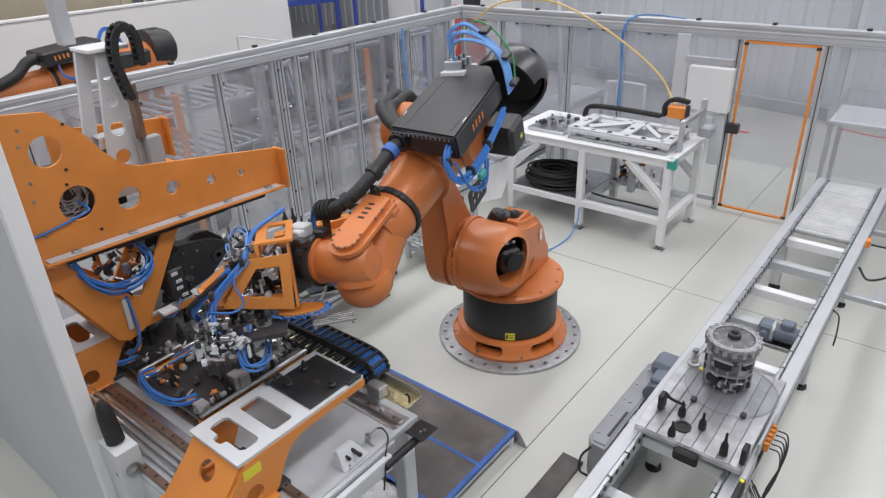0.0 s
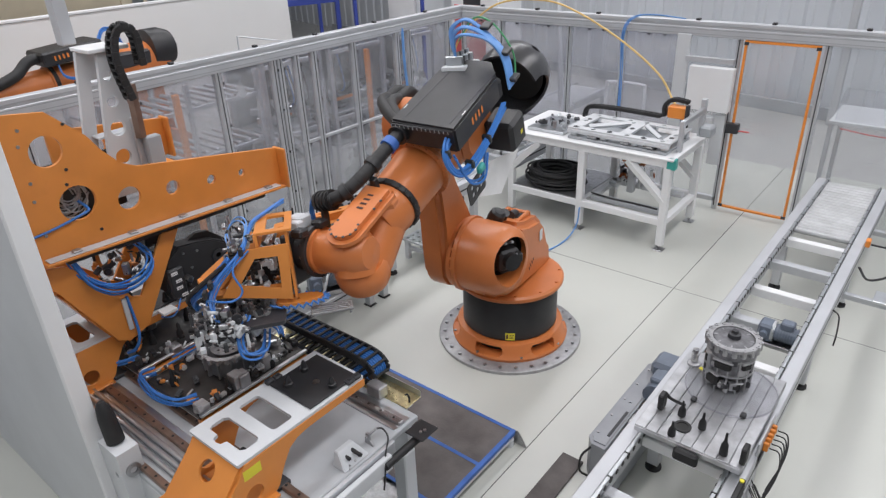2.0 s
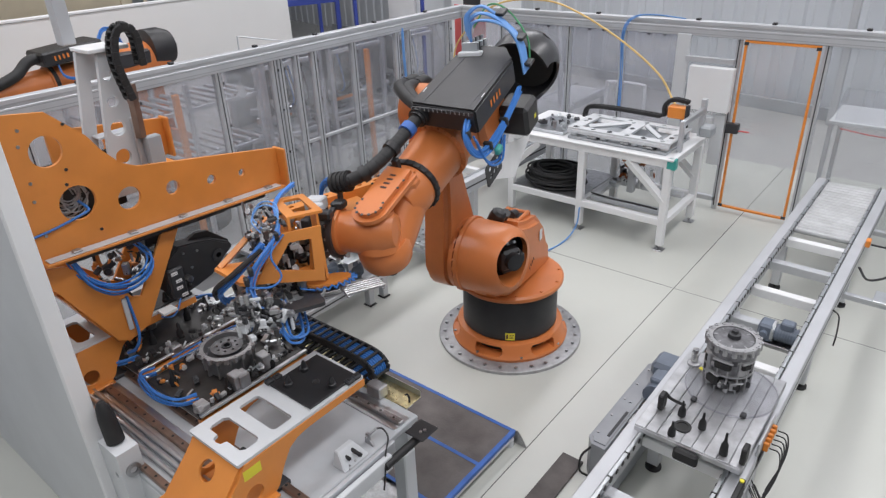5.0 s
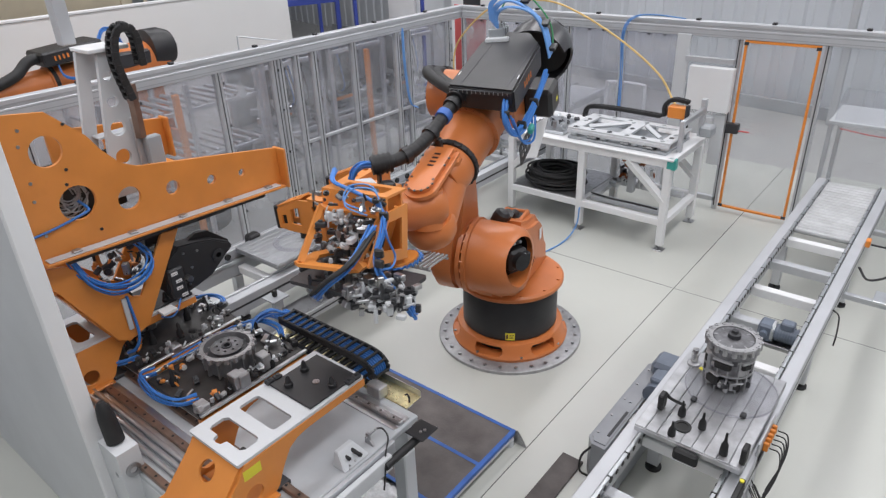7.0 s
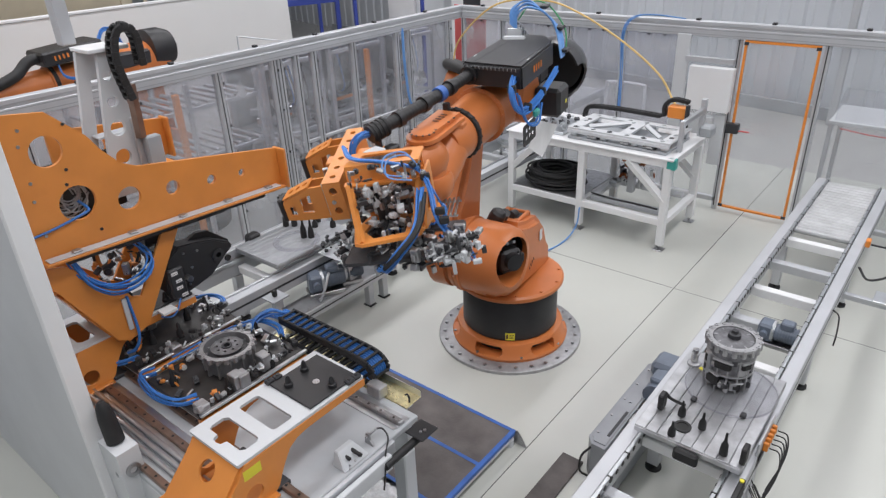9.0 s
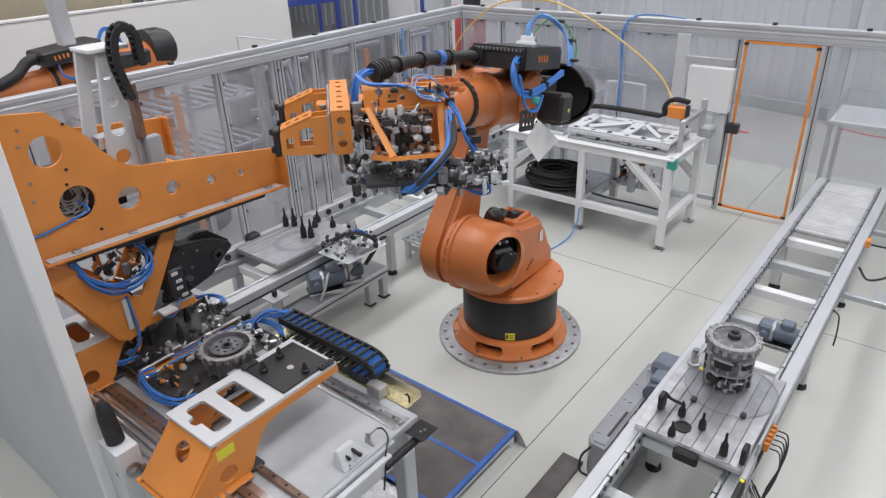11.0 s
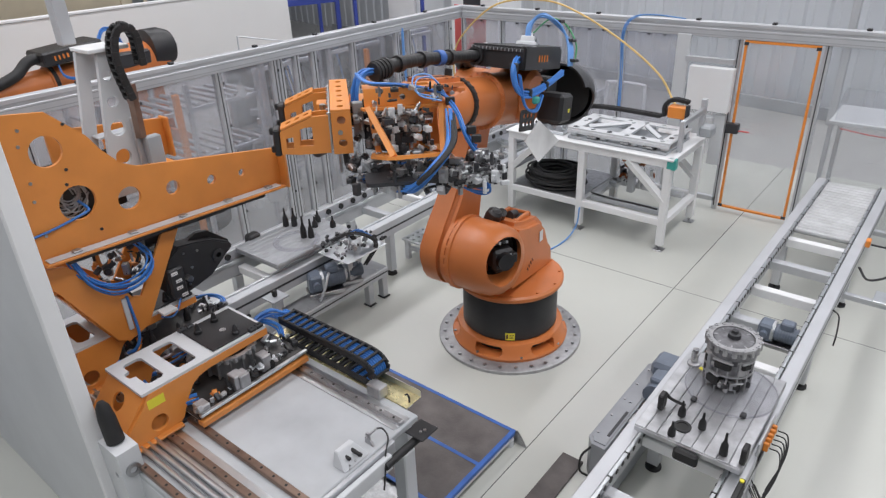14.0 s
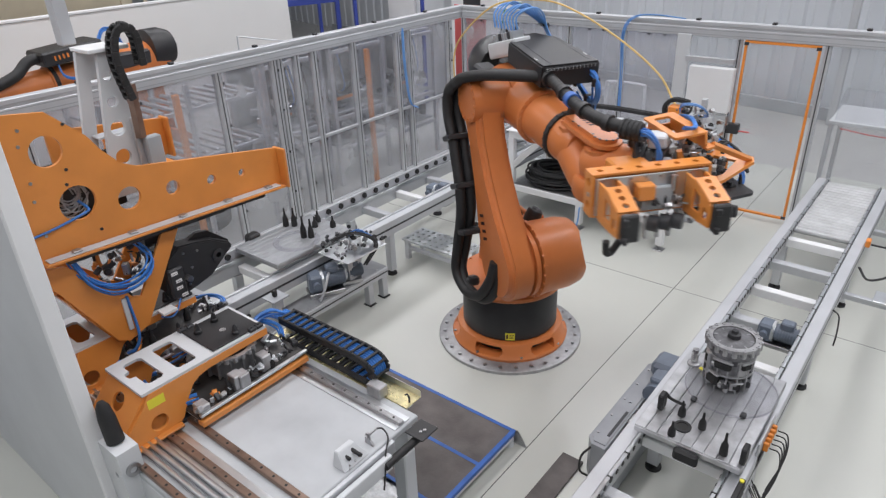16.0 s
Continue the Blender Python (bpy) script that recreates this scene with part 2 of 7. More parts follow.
def cut(ob, bm):
    """Cut the solid bm out of ob's mesh."""
    me = bpy.data.meshes.new("cutter")
    bmesh.ops.recalc_face_normals(bm, faces=bm.faces)
    bm.to_mesh(me)
    bm.free()
    c = new("cutter", me)
    md = ob.modifiers.new("cut", "BOOLEAN")
    md.operation, md.solver, md.object = "DIFFERENCE", "EXACT", c
    dg = bpy.context.evaluated_depsgraph_get()
    dg.update()
    res = bpy.data.meshes.new_from_object(ob.evaluated_get(dg))
    ob.modifiers.remove(md)
    ob.data = res
    bpy.data.objects.remove(c)
    res.shade_smooth()
    res.set_sharp_from_angle(angle=radians(35))
    return ob


AX = Matrix(((0, 0, 1, 0), (1, 0, 0, 0), (0, 1, 0, 0), (0, 0, 0, 1)))   # plate xy -> world yz, depth along x
AY = Matrix(((1, 0, 0, 0), (0, 0, -1, 0), (0, 1, 0, 0), (0, 0, 0, 1)))  # plate xy -> world xz, depth along -y

# ---------------------------------------------------------------- the hall
bm = box(B(), (-22, -14, -0.30), (20, 16, -0.012), 0)
tagged(part("floor_hall", bm, HALLM, smooth=False), "grey sealed concrete floor of the factory hall", "floor", kind="structure")
bm = box(B(), (-5.6, -9, -0.012), (6.5, 5.78, 0.0), 0.002)
floor = tagged(part("floor", bm, FLOORM, smooth=False), "glossy white epoxy floor of the robot cell", "floor", kind="structure")
bm = box(B(), (0.917, -9, 0.0), (0.924, 5.78, 0.0012), 0)
part("joint", bm, JOINT, floor, "dark floor joint", smooth=False)
bm = box(B(), (-5.6, 1.608, 0.0), (6.5, 1.614, 0.0011), 0)
part("joint", bm, JOINT, floor, "dark floor joint", smooth=False)


def ribbed_wall(name, p0, p1, h, pitch, label):
    p0, p1 = Vector(p0), Vector(p1)
    d = (p1 - p0)
    n = int(d.length / pitch)
    u = d.normalized()
    s = Vector((-u.y, u.x, 0))
    bm = B()
    prev = None
    for i in range(n):
        for t, o in ((0.0, 0.0), (0.55, 0.0), (0.65, 0.035), (0.9, 0.035)):
            q = p0 + u * ((i + t) * pitch) + s * o
            a, b = bm.verts.new(q), bm.verts.new(q + Vector((0, 0, h)))
            if prev:
                bm.faces.new((prev[0], a, b, prev[1]))
            prev = (a, b)
    ex = bmesh.ops.extrude_face_region(bm, geom=list(bm.faces))["geom"]
    for v in (g for g in ex if isinstance(g, bmesh.types.BMVert)):
        v.co += s * 0.08
    return tagged(part(name, bm, WALLM, smooth=False), label, "wall", kind="structure")


ribbed_wall("wall_north", (-22, 13.22, -0.012), (20, 5.30, -0.012), 8.2, 0.42, "pale grey ribbed sheet metal hall wall")
bm = box(B(), (-14, -9.30, -0.01), (14, -9.22, 0.20), 0.004, T(-1, 9.03, 0) @ pose(0, 0, 0, 0, 0, -10.68) @ T(0, 9.22, 0))
tagged(part("baseboard", bm, MIDGREY, smooth=False), "grey steel base rail along the sheet wall", "baseboard", kind="structure")
for nm, a, b in (("wall_west", (-22.3, -14, -0.01), (-22, 16, 8.2)), ("wall_east", (20, -14, -0.01), (20.3, 16, 8.2)), ("wall_south", (-22, -14.3, -0.01), (20, -14, 8.2)), ("wall_far", (-22, 16, -0.01), (20, 16.3, 8.2))):
    tagged(part(nm, box(B(), a, b, 0), WALLM, smooth=False), "pale plain wall of the factory hall", "wall", kind="structure")
tagged(part("ceiling", box(B(), (-22.3, -14.3, 8.2), (20.3, 16.3, 8.4), 0), CEILM, smooth=False), "plain white sheet ceiling of the hall", "ceiling", kind="structure")

# ---------------------------------------------------------------- robot
A2R, A2Z, L2, EOFF, L4 = 0.530, 1.048, 1.262, -0.024, 1.177
robot = thing("industrial_robot", "large orange six-axis industrial robot with black covers", "robot")

bm = lathe(B(), [(0.0, 0.0), (0.645, 0.0), (0.645, 0.028), (0.635, 0.034), (0.0, 0.034)], 64)
fp = part("floor_plate", bm, CAST, robot, "round grey steel floor plate")
bolts(fp, STEEL, 0.595, 0.034, 28, 0.015, 0.018)
bm = lathe(B(), [(0.395, 0.034), (0.515, 0.034), (0.52, 0.06), (0.49, 0.10), (0.475, 0.16), (0.465, 0.178), (0.44, 0.185), (0.395, 0.185)], 64)
flange = part("base_flange", bm, ORANGE, robot, "orange cast base flange with slots")
bm = B()
for k in range(6):
    box(bm, (0.36, -0.125, 0.074), (0.60, 0.125, 0.160), 0.02, pose(0, 0, 0, 0, 0, 41 + 60 * k))
cut(flange, bm)
# added ring, coloured as the deep shade seen through the slots
part("inner_ring", lathe(B(), [(0.33, 0.04), (0.385, 0.04), (0.385, 0.17), (0.33, 0.17)], 48), SHADEHOLE, robot, "near-black ring for the shade behind the slots")
bolts(flange, STEEL, 0.503, 0.06, 8, 0.014, 0.022)
bm = lathe(B(), [(0.38, 0.18), (0.405, 0.18), (0.42, 0.20), (0.42, 0.565), (0.41, 0.585), (0.30, 0.585)], 64)
drum = part("base_drum", bm, BLACK, robot, "black cylindrical base drum")
bm = B()
ca = math.atan2(-4.3, 2.8) + 0.02
for k in range(6):
    a0, a1 = ca - 0.10 + 0.19 * k / 6, ca - 0.10 + 0.19 * (k + 1) / 6
    vs = [bm.verts.new((0.4225 * math.cos(a), 0.4225 * math.sin(a), z)) for a, z in ((a0, 0.20), (a1, 0.20), (a1, 0.272), (a0, 0.272))]
    bm.faces.new(vs)
label = part("warning_label", bm, STICKER, drum, "small yellow warning label with dark print")
bm = B()
for a0, a1, z0, z1 in ((-0.085, -0.045, 0.215, 0.258), (-0.02, 0.07, 0.245, 0.252), (-0.02, 0.06, 0.231, 0.237), (-0.02, 0.065, 0.217, 0.223)):
    bm.faces.new([bm.verts.new((0.4236 * math.cos(ca + a), 0.4236 * math.sin(ca + a), z)) for a, z in ((a0, z0), (a1, z0), (a1, z1), (a0, z1))])
part("print", bm, INK, label)

# the rotating column (axis 1)
bm = lathe(B(), [(0.25, 0.585), (0.455, 0.585), (0.468, 0.60), (0.468, 0.625), (0.45, 0.64), (0.0, 0.65)], 64)
prof = [(-0.36, 0.63), (-0.33, 0.86), (-0.24, 1.06), (-0.13, 1.16), (0.10, 1.20), (0.30, 1.27)]
prof += [(A2R + 0.25 * math.cos(radians(a)), A2Z + 0.25 * math.sin(radians(a))) for a in range(100, -61, -16)]
prof += [(0.55, 0.70), (0.42, 0.63)]
plate(bm, prof, [], 0.20, T(0, 0.08, 0) @ AY)
plate(bm, [q for q in prof if q[0] < 0.32] + [(0.42, 0.72)], [], 0.36, T(0, 0.22, 0) @ AY)
es = [e for e in bm.edges if len(e.link_faces) == 2 and abs(e.calc_face_angle(0) - radians(90)) < 0.15 and abs(e.verts[0].co.y) > 0.03]
bmesh.ops.bevel(bm, geom=[e for e in es if e.verts[0].co.z > 0.66 and e.verts[1].co.z > 0.66], offset=0.05, segments=3, affect="EDGES")
column = part("rotating_column", bm, ORANGE, robot, "orange cast rotating column of the robot")
A2M = T(A2R, 0, A2Z) @ pose(0, 0, 0, -90, 0, 0)   # local z -> +y
bm = lathe(B(), [(0.0, 0.315), (0.13, 0.315), (0.21, 0.30), (0.262, 0.25), (0.285, 0.16), (0.29, 0.0), (0.29, -0.09), (0.305, -0.095), (0.305, -0.125), (0.25, -0.13), (0.0, -0.13)], 56, A2M)
housing = part("axis_two_housing", bm, ORANGE, column, "round orange gear housing with an open end")
HM = T(A2R - 0.10, 0.015, A2Z + 0.05) @ pose(0, 0, 0, 0, 0, -33) @ pose(0, 0, 0, -90, 0, 0)   # opening turned a little forwards
bm = cyl(B(), (0, 0, 0.10), (0, 0, 0.60), 0.188, seg=40, m=HM)
cut(housing, bm)
# black disc, with the lining below, paints the opening's inner shade
part("opening_back", cyl(B(), (0, 0, 0.101), (0, 0, 0.104), 0.184, seg=32, m=HM), SHADEHOLE, column, "near-black disc for the shade in the opening")
part("motor_plate", box(B(), (-0.06, -0.05, 0.3005), (0.05, 0.05, 0.312), 0.006, HM), MIDGREY, column)
for k in range(4):
    part("plug", cyl(B(), (-0.045 + 0.03 * k, -0.10, 0.20), (-0.045 + 0.03 * k, -0.13, 0.26), 0.012, seg=10, m=HM), (ALU, DARK)[k % 2], column)
part("opening_lining", lathe(B(), [(0.1865, 0.102), (0.1865, 0.17), (0.184, 0.17), (0.184, 0.102)], 40, HM, False), SHADEHOLE, column)
bolts(column, ORANGE, 0.293, -0.135, 24, 0.014, 0.03, A2M)
bm = B()
box(bm, (-0.085, -0.085, 0.135), (0.085, 0.085, 0.30), 0.02, HM)
cyl(bm, (0, 0, 0.25), (0, 0, 0.345), 0.07, m=HM)
box(bm, (-0.03, 0.06, 0.19), (0.06, 0.12, 0.27), 0.01, HM)
box(bm, (-0.125, -0.03, 0.2), (-0.08, 0.05, 0.29), 0.008, HM)
part("drive_motor", bm, BLACK, column, "black servo motor inside the gear housing")
bm = B()
lathe(bm, [(0.0, 0.125), (0.04, 0.12), (0.062, 0.10), (0.068, 0.05), (0.062, 0.0), (0.0, 0.0)], 20, T(0.34, 0.0, 1.265) @ pose(0, 0, 0, -28, 0, 0))
cyl(bm, (0.27, 0.05, 1.29), (0.29, 0.08, 1.34), 0.04)
part("motor_cap", bm, BLACK, column, "black rounded motor cap")
# no real hollow: a black block gives the slot its shade
bm = box(B(), (-0.07, -0.04, 1.165), (0.12, 0.10, 1.192), 0.006)
part("slot_inside", bm, SHADEHOLE, column, "near-black block for the shade in the column slot")
bm = box(B(), (-0.085, 0.105, 1.12), (0.15, 0.135, 1.222), 0.014)
box(bm, (-0.085, -0.075, 1.12), (0.15, -0.045, 1.222), 0.014)
box(bm, (-0.11, -0.075, 1.10), (-0.08, 0.135, 1.205), 0.014)
part("slot_rim", bm, ORANGE, column)
bm = cyl(B(), (-0.02, 0.03, 1.192), (0.08, 0.03, 1.215), 0.04)
part("turning_motor", bm, BLACK, column, "black servo motor on the rotating column")
bm = B()
plate(bm, circle(0, 0, 0.02), [], 0.012, T(0.36, 0.0, 0.63))
box(bm, (-0.44, -0.09, 0.60), (-0.30, 0.09, 0.66), 0.015)
part("lifting_lug", bm, ORANGE, column)
bolts(column, ORANGE, 0.43, 0.638, 12, 0.013, 0.012)
part("side_lug", tube(B(), [(A2R - 0.02, -0.10, A2Z - 0.30), (A2R + 0.0, -0.105, A2Z - 0.34)], 0.03, 8), ORANGE, column)
box_m = pose(-0.13, 0.224, 0.99, 90, 0, 180)
part("data_plate", box(B(), (-0.03, -0.05, 0), (0.03, 0.05, 0.004), 0.001, box_m), PAPER, column, "small white data plate")

logo_bars(0.05, T(0.06, 0.2225, 0.80) @ pose(0, 0, 0, 90, 0, 180) @ pose(0, 0, 0, 0, 0, 30), INK, column)

# link arm (axis 2), its frame at axis 2, z along the arm
link_arm = None
bm = B()
LM = T(0, -0.17, 0)
prof = []
for a in range(180, 361, 15):
    prof.append((0.29 * math.cos(radians(a)), 0.29 * math.sin(radians(a))))
prof += [(0.235, 0.20), (0.165, 0.40), (0.105, 0.66), (0.085, 0.95), (0.11, 1.12)]
for a in range(0, 181, 15):
    prof.append((0.175 * math.cos(radians(a)), L2 + 0.175 * math.sin(radians(a))))
prof += [(-0.165, 0.95), (-0.195, 0.62), (-0.25, 0.30)]
plate(bm, prof, [], 0.23, LM @ AY)
cyl(bm, (0, -0.135, 0), (0, -0.19, 0), 0.285, 0.285, 40)
es = [e for e in bm.edges if len(e.link_faces) == 2 and e.calc_face_angle(0) > radians(70)]
bmesh.ops.bevel(bm, geom=es, offset=0.045, segments=3, affect="EDGES")
cyl(bm, (0, -0.12, L2), (0, -0.42, L2), 0.175, 0.165, 32)
link_arm = part("link_arm", bm, ORANGE, robot, "orange cast lower arm of the robot")
bolts(link_arm, ORANGE, 0.14, 0.418, 14, 0.012, 0.010, T(0, 0, L2) @ pose(0, 0, 0, 90, 0, 0))
for off in (0.0, 0.085):
    pts = [(0.02, -0.40, 0.03), (-0.05, -0.44 + off * 0.6, -0.12 - off * 0.6), (-0.20, -0.49 + off * 0.6, -0.24 - off * 0.5), (-0.40, -0.52 + off * 0.4, -0.22), (-0.50, -0.54 + off * 0.6, -0.05), (-0.42 - off * 0.4, -0.52 + off, 0.16), (-0.27, -0.49 + off, 0.5), (-0.25, -0.48 + off, 0.95),
           (-0.27, -0.48 + off, 1.20), (-0.21, -0.47 + off, 1.36), (-0.06, -0.46 + off, 1.41)]
    part("cable_hose", tube(B(), pts, 0.042, 12, 10), RUBBER, link_arm, "thick black corrugated cable hose")
for z in (0.25, 0.62, 1.0):
    part("hose_clamp", box(B(), (-0.33, -0.54, z), (-0.18, -0.26, z + 0.045), 0.01), BLACK, link_arm)
part("hose_clamp", box(B(), (-0.52, -0.50, -0.20), (-0.40, -0.38, -0.12), 0.02), BLACK, link_arm)
logo_bars(0.09, T(-0.10, -0.4025, 0.30) @ pose(0, 0, 0, 90, 90, 0) @ pose(0, 0, 0, 0, 0, 180), INK, link_arm)

# forearm (axis 3), its frame at axis 3, x along the arm
FX = pose(0, 0, 0, 0, 90, 0)   # local z -> +x
FM = T(0, 0, EOFF) @ FX
bm = B()
lathe(bm, [(0.0, -0.30), (0.15, -0.30), (0.185, -0.25), (0.20, -0.1), (0.20, 0.0), (0.19, 0.22), (0.18, 0.36), (0.203, 0.385), (0.203, 0.415), (0.175, 0.425), (0.165, 0.72), (0.163, 0.735), (0.0, 0.735)], 40, FM)
cyl(bm, (0, 0.20, 0), (0, -0.13, 0), 0.20, 0.20, 40)
cyl(bm, (0, 0.20, 0), (0, 0.23, 0), 0.20, 0.16, 40)
forearm = part("forearm", bm, ORANGE, robot, "orange cast upper arm of the robot")
bolts(forearm, ORANGE, 0.189, 0.41, 26, 0.011, 0.016, FM)
for off in (0.0, 0.08):
    pts = [(-0.12, -0.46 + off, 0.10), (-0.02, -0.45 + off, 0.17), (0.12, -0.38 + off * 0.8, 0.23), (0.26, -0.24 + off * 0.6, 0.26), (0.36, -0.10 + off * 0.5, 0.27), (0.44, 0.02, 0.28)]
    part("cable_hose", tube(B(), pts, 0.040, 12, 10), RUBBER, forearm, "thick black corrugated cable hose")
bm = lathe(B(), [(0.155, 0.728), (0.177, 0.73), (0.182, 0.745), (0.177, 0.768), (0.155, 0.77)], 40, FM)
part("seal_ring", bm, RUBBER, forearm, "black seal ring round the wrist")
bolts(forearm, RUBBER, 0.175, 0.735, 24, 0.010, 0.03, FM)
# wrist fork, fixed at a quarter turn: its cheeks lie above and below
bm = B()
lathe(bm, [(0.0, 0.765), (0.163, 0.768), (0.165, 0.80), (0.155, 0.88), (0.12, 0.95), (0.0, 0.96)], 32, FM)
cap = [(0.80, 0.11), (0.80, -0.11)] + [(L4 + 0.105 * math.cos(radians(a)), 0.105 * math.sin(radians(a))) for a in range(-90, 91, 12)]
plate(bm, cap, [], 0.085, T(0, 0, EOFF + 0.105))
box(bm, (0.79, -0.12, EOFF - 0.06), (0.92, 0.12, EOFF + 0.165), 0.045)
es = [e for e in bm.edges if len(e.link_faces) == 2 and e.calc_face_angle(0) > radians(60) and min(v.co.x for v in e.verts) > 0.785]
bmesh.ops.bevel(bm, geom=es, offset=0.030, segments=4, affect="EDGES")
tube(bm, [(0.79, 0, EOFF), (0.88, 0, EOFF - 0.035), (0.98, 0, EOFF - 0.09), (1.07, 0, EOFF - 0.135), (L4 - 0.03, 0, EOFF - 0.165)], 0.142, 32, 6)
lathe(bm, [(0.0, -0.262), (0.09, -0.260), (0.122, -0.25), (0.128, -0.243), (0.140, -0.238), (0.155, -0.21), (0.16, -0.16), (0.157, -0.11), (0.14, -0.085), (0.0, -0.08)], 40, T(L4 - 0.01, 0, EOFF))
part("wrist_fork", bm, ORANGE, forearm, "orange wrist fork with two cheeks")
spots = [(L4 + 0.078 * math.cos(radians(a)), 0.078 * math.sin(radians(a))) for a in range(-120, 121, 30)] + [(x, y) for x in (0.93, 1.0) for y in (-0.085, 0.085)]
for x, y in spots:
    part("cover_screw", cyl(B(), (x, y, EOFF + 0.1885), (x, y, EOFF + 0.192), 0.0085, seg=8), DARK, forearm)
logo_bars(0.055, T(0.96, 0.0, EOFF + 0.1915) @ pose(0, 0, 0, 0, 0, 0), INK, forearm)
# rear covers and motors
bm = B()
DM = T(-0.58, 0.165, -0.015) @ pose(0, 0, 0, 0, -90, 0)
lathe(bm, [(0.235, -0.04), (0.25, -0.04), (0.256, 0.06), (0.25, 0.14), (0.225, 0.23), (0.175, 0.30), (0.10, 0.345), (0.0, 0.355), (0.0, 0.335), (0.09, 0.325), (0.16, 0.285), (0.21, 0.22), (0.235, 0.13), (0.238, 0.05), (0.235, -0.04)], 40, DM, False)
bmesh.ops.remove_doubles(bm, verts=bm.verts, dist=0.0005)
cover = part("rear_cover", bm, COVERM, forearm, "large domed black plastic rear cover with an opening")
bm = cyl(B(), (-0.55, 0.20, -0.09), (-0.60, 0.60, -0.11), 0.15, 0.19, 32)
cyl(bm, (-0.78, 0.27, 0.13), (-0.86, 0.39, 0.22), 0.035, seg=20)
cut(cover, bm)
# black disc added to darken the hollow of the dome
part("cover_inside", lathe(B(), [(0.0, 0.15), (0.20, 0.15), (0.20, 0.16), (0.0, 0.16)], 32, DM), SHADEHOLE, forearm)
for y, z in ((0.12, 0.06), (0.02, -0.10), (-0.10, 0.04)):
    bm = box(B(), (-0.46, y - 0.075, z - 0.075), (-0.26, y + 0.075, z + 0.075), 0.02)
    cyl(bm, (-0.30, y, z), (-0.24, y, z), 0.07)
    part("drive_motor", bm, DARK, forearm, "black servo motor at the rear of the upper arm")
bm = box(B(), (-0.26, 0.22, -0.18), (-0.05, 0.43, 0.04), 0.025)
part("drive_motor", bm, BLACK, forearm, "black servo motor with a cable box")
bm = box(B(), (-0.2, 0.4305, -0.1), (-0.17, 0.4315, -0.07), 0)
part("warning_label", bm, STICKER, forearm)
# flat black valve box on top
bm = B()
out = [(-0.25, 0.08), (-0.10, -0.05), (0.40, -0.075), (0.47, -0.075), (0.49, 0.365), (-0.08, 0.365), (-0.25, 0.25)]
plate(bm, out, [], 0.150, T(0, 0, 0.222))
es = [e for e in bm.edges if len(e.link_faces) == 2 and e.calc_face_angle(0) > radians(60) and max(v.co.z for v in e.verts) > 0.36]
bmesh.ops.bevel(bm, geom=es, offset=0.012, segments=2, affect="EDGES")
part("valve_box", bm, BLACK, forearm, "flat black plastic cable box on the upper arm")
for y in (0.0, 0.30):
    bm = plate(B(), [(-0.12, y + 0.03), (0.40, y), (0.44, y + 0.006), (0.44, y + 0.012), (-0.12, y + 0.042)], [], 0.006, T(0, 0, 0.368))
    part("cover_rib", bm, DARK, forearm)
part("cover_lip", box(B(), (0.478, -0.06, 0.335), (0.492, 0.35, 0.358), 0.003), DARK, forearm, "ribbed dark lip of the cable box")
for k in range(14):
    bm = box(B(), (0.4925, -0.055 + 0.029 * k, 0.338), (0.496, -0.052 + 0.029 * k, 0.356), 0)
    part("lip_web", bm, MIDGREY, forearm, smooth=False)
for y in (-0.05, 0.34):
    part("cover_clip", box(B(), (0.30, y, 0.3685), (0.345, y + 0.006, 0.374), 0.001), PAPER, forearm, "short pale clip on the box lid")
logo_bars(0.062, T(0.22, 0.3672, 0.295) @ pose(0, 0, 0, 90, 0, 180), LOGO, forearm)
part("hose_gland", lathe(B(), [(0.045, 0.0), (0.062, 0.0), (0.062, 0.03), (0.045, 0.03)], 24, T(0.478, -0.02, 0.29) @ FX), BLACK, forearm, "black round hose gland")
part("hose_bracket", box(B(), (0.79, -0.05, 0.13), (0.83, -0.01, 0.21), 0.005), BLACK, forearm)


hose_set(forearm, "air_hose", BLUE, [(0.47, 0.30, 0.29), (0.54, 0.31, 0.27), (0.57, 0.32, 0.20), (0.53, 0.34, 0.10), (0.43, 0.36, 0.06), (0.28, 0.38, 0.09), (0.12, 0.40, 0.14), (-0.05, 0.40, 0.2)], 9, 0.016, 0.009, 3)
hose_set(forearm, "air_hose", BLUE, [(0.5, 0.34, 0.2), (0.46, 0.38, 0.0), (0.36, 0.42, -0.04), (0.24, 0.40, 0.06)], 2, 0.02, 0.008, 4)
part("fitting", box(B(), (0.33, 0.395, 0.0), (0.40, 0.43, 0.05), 0.01), TEAL, forearm, "teal cable fitting")
for q in ((0.545, 0.315, 0.24), (0.40, 0.365, 0.07), (0.2, 0.39, 0.115)):
    part("cable_tie", box(B(), (q[0] - 0.015, q[1] - 0.03, q[2] - 0.03), (q[0] + 0.015, q[1] + 0.03, q[2] + 0.03), 0.008), BLACK, forearm)
part("white_sheet", plate(B(), [(0.29, -0.28), (0.08, -0.15), (-0.32, -0.34), (0.02, -0.47)], [], 0.004, T(0, 0.32, 0) @ AY), PAPER, forearm, "white sheet metal tag")
bm = B()
HL = [(circle(0.02 + 0.055 * i, 0.03 + 0.055 * j, 0.018, 10)) for i in range(3) for j in range(2)]
plate(bm, rrect(-0.03, -0.02, 0.19, 0.13, 0.02), HL, 0.006, T(0.30, 0.37, -0.17) @ AY)
part("perforated_bracket", bm, BLACK, forearm, "black perforated bracket")
bm = B()
VT = T(-0.24, 0.02, 0.32) @ pose(0, 0, 0, 0, -22, 12)
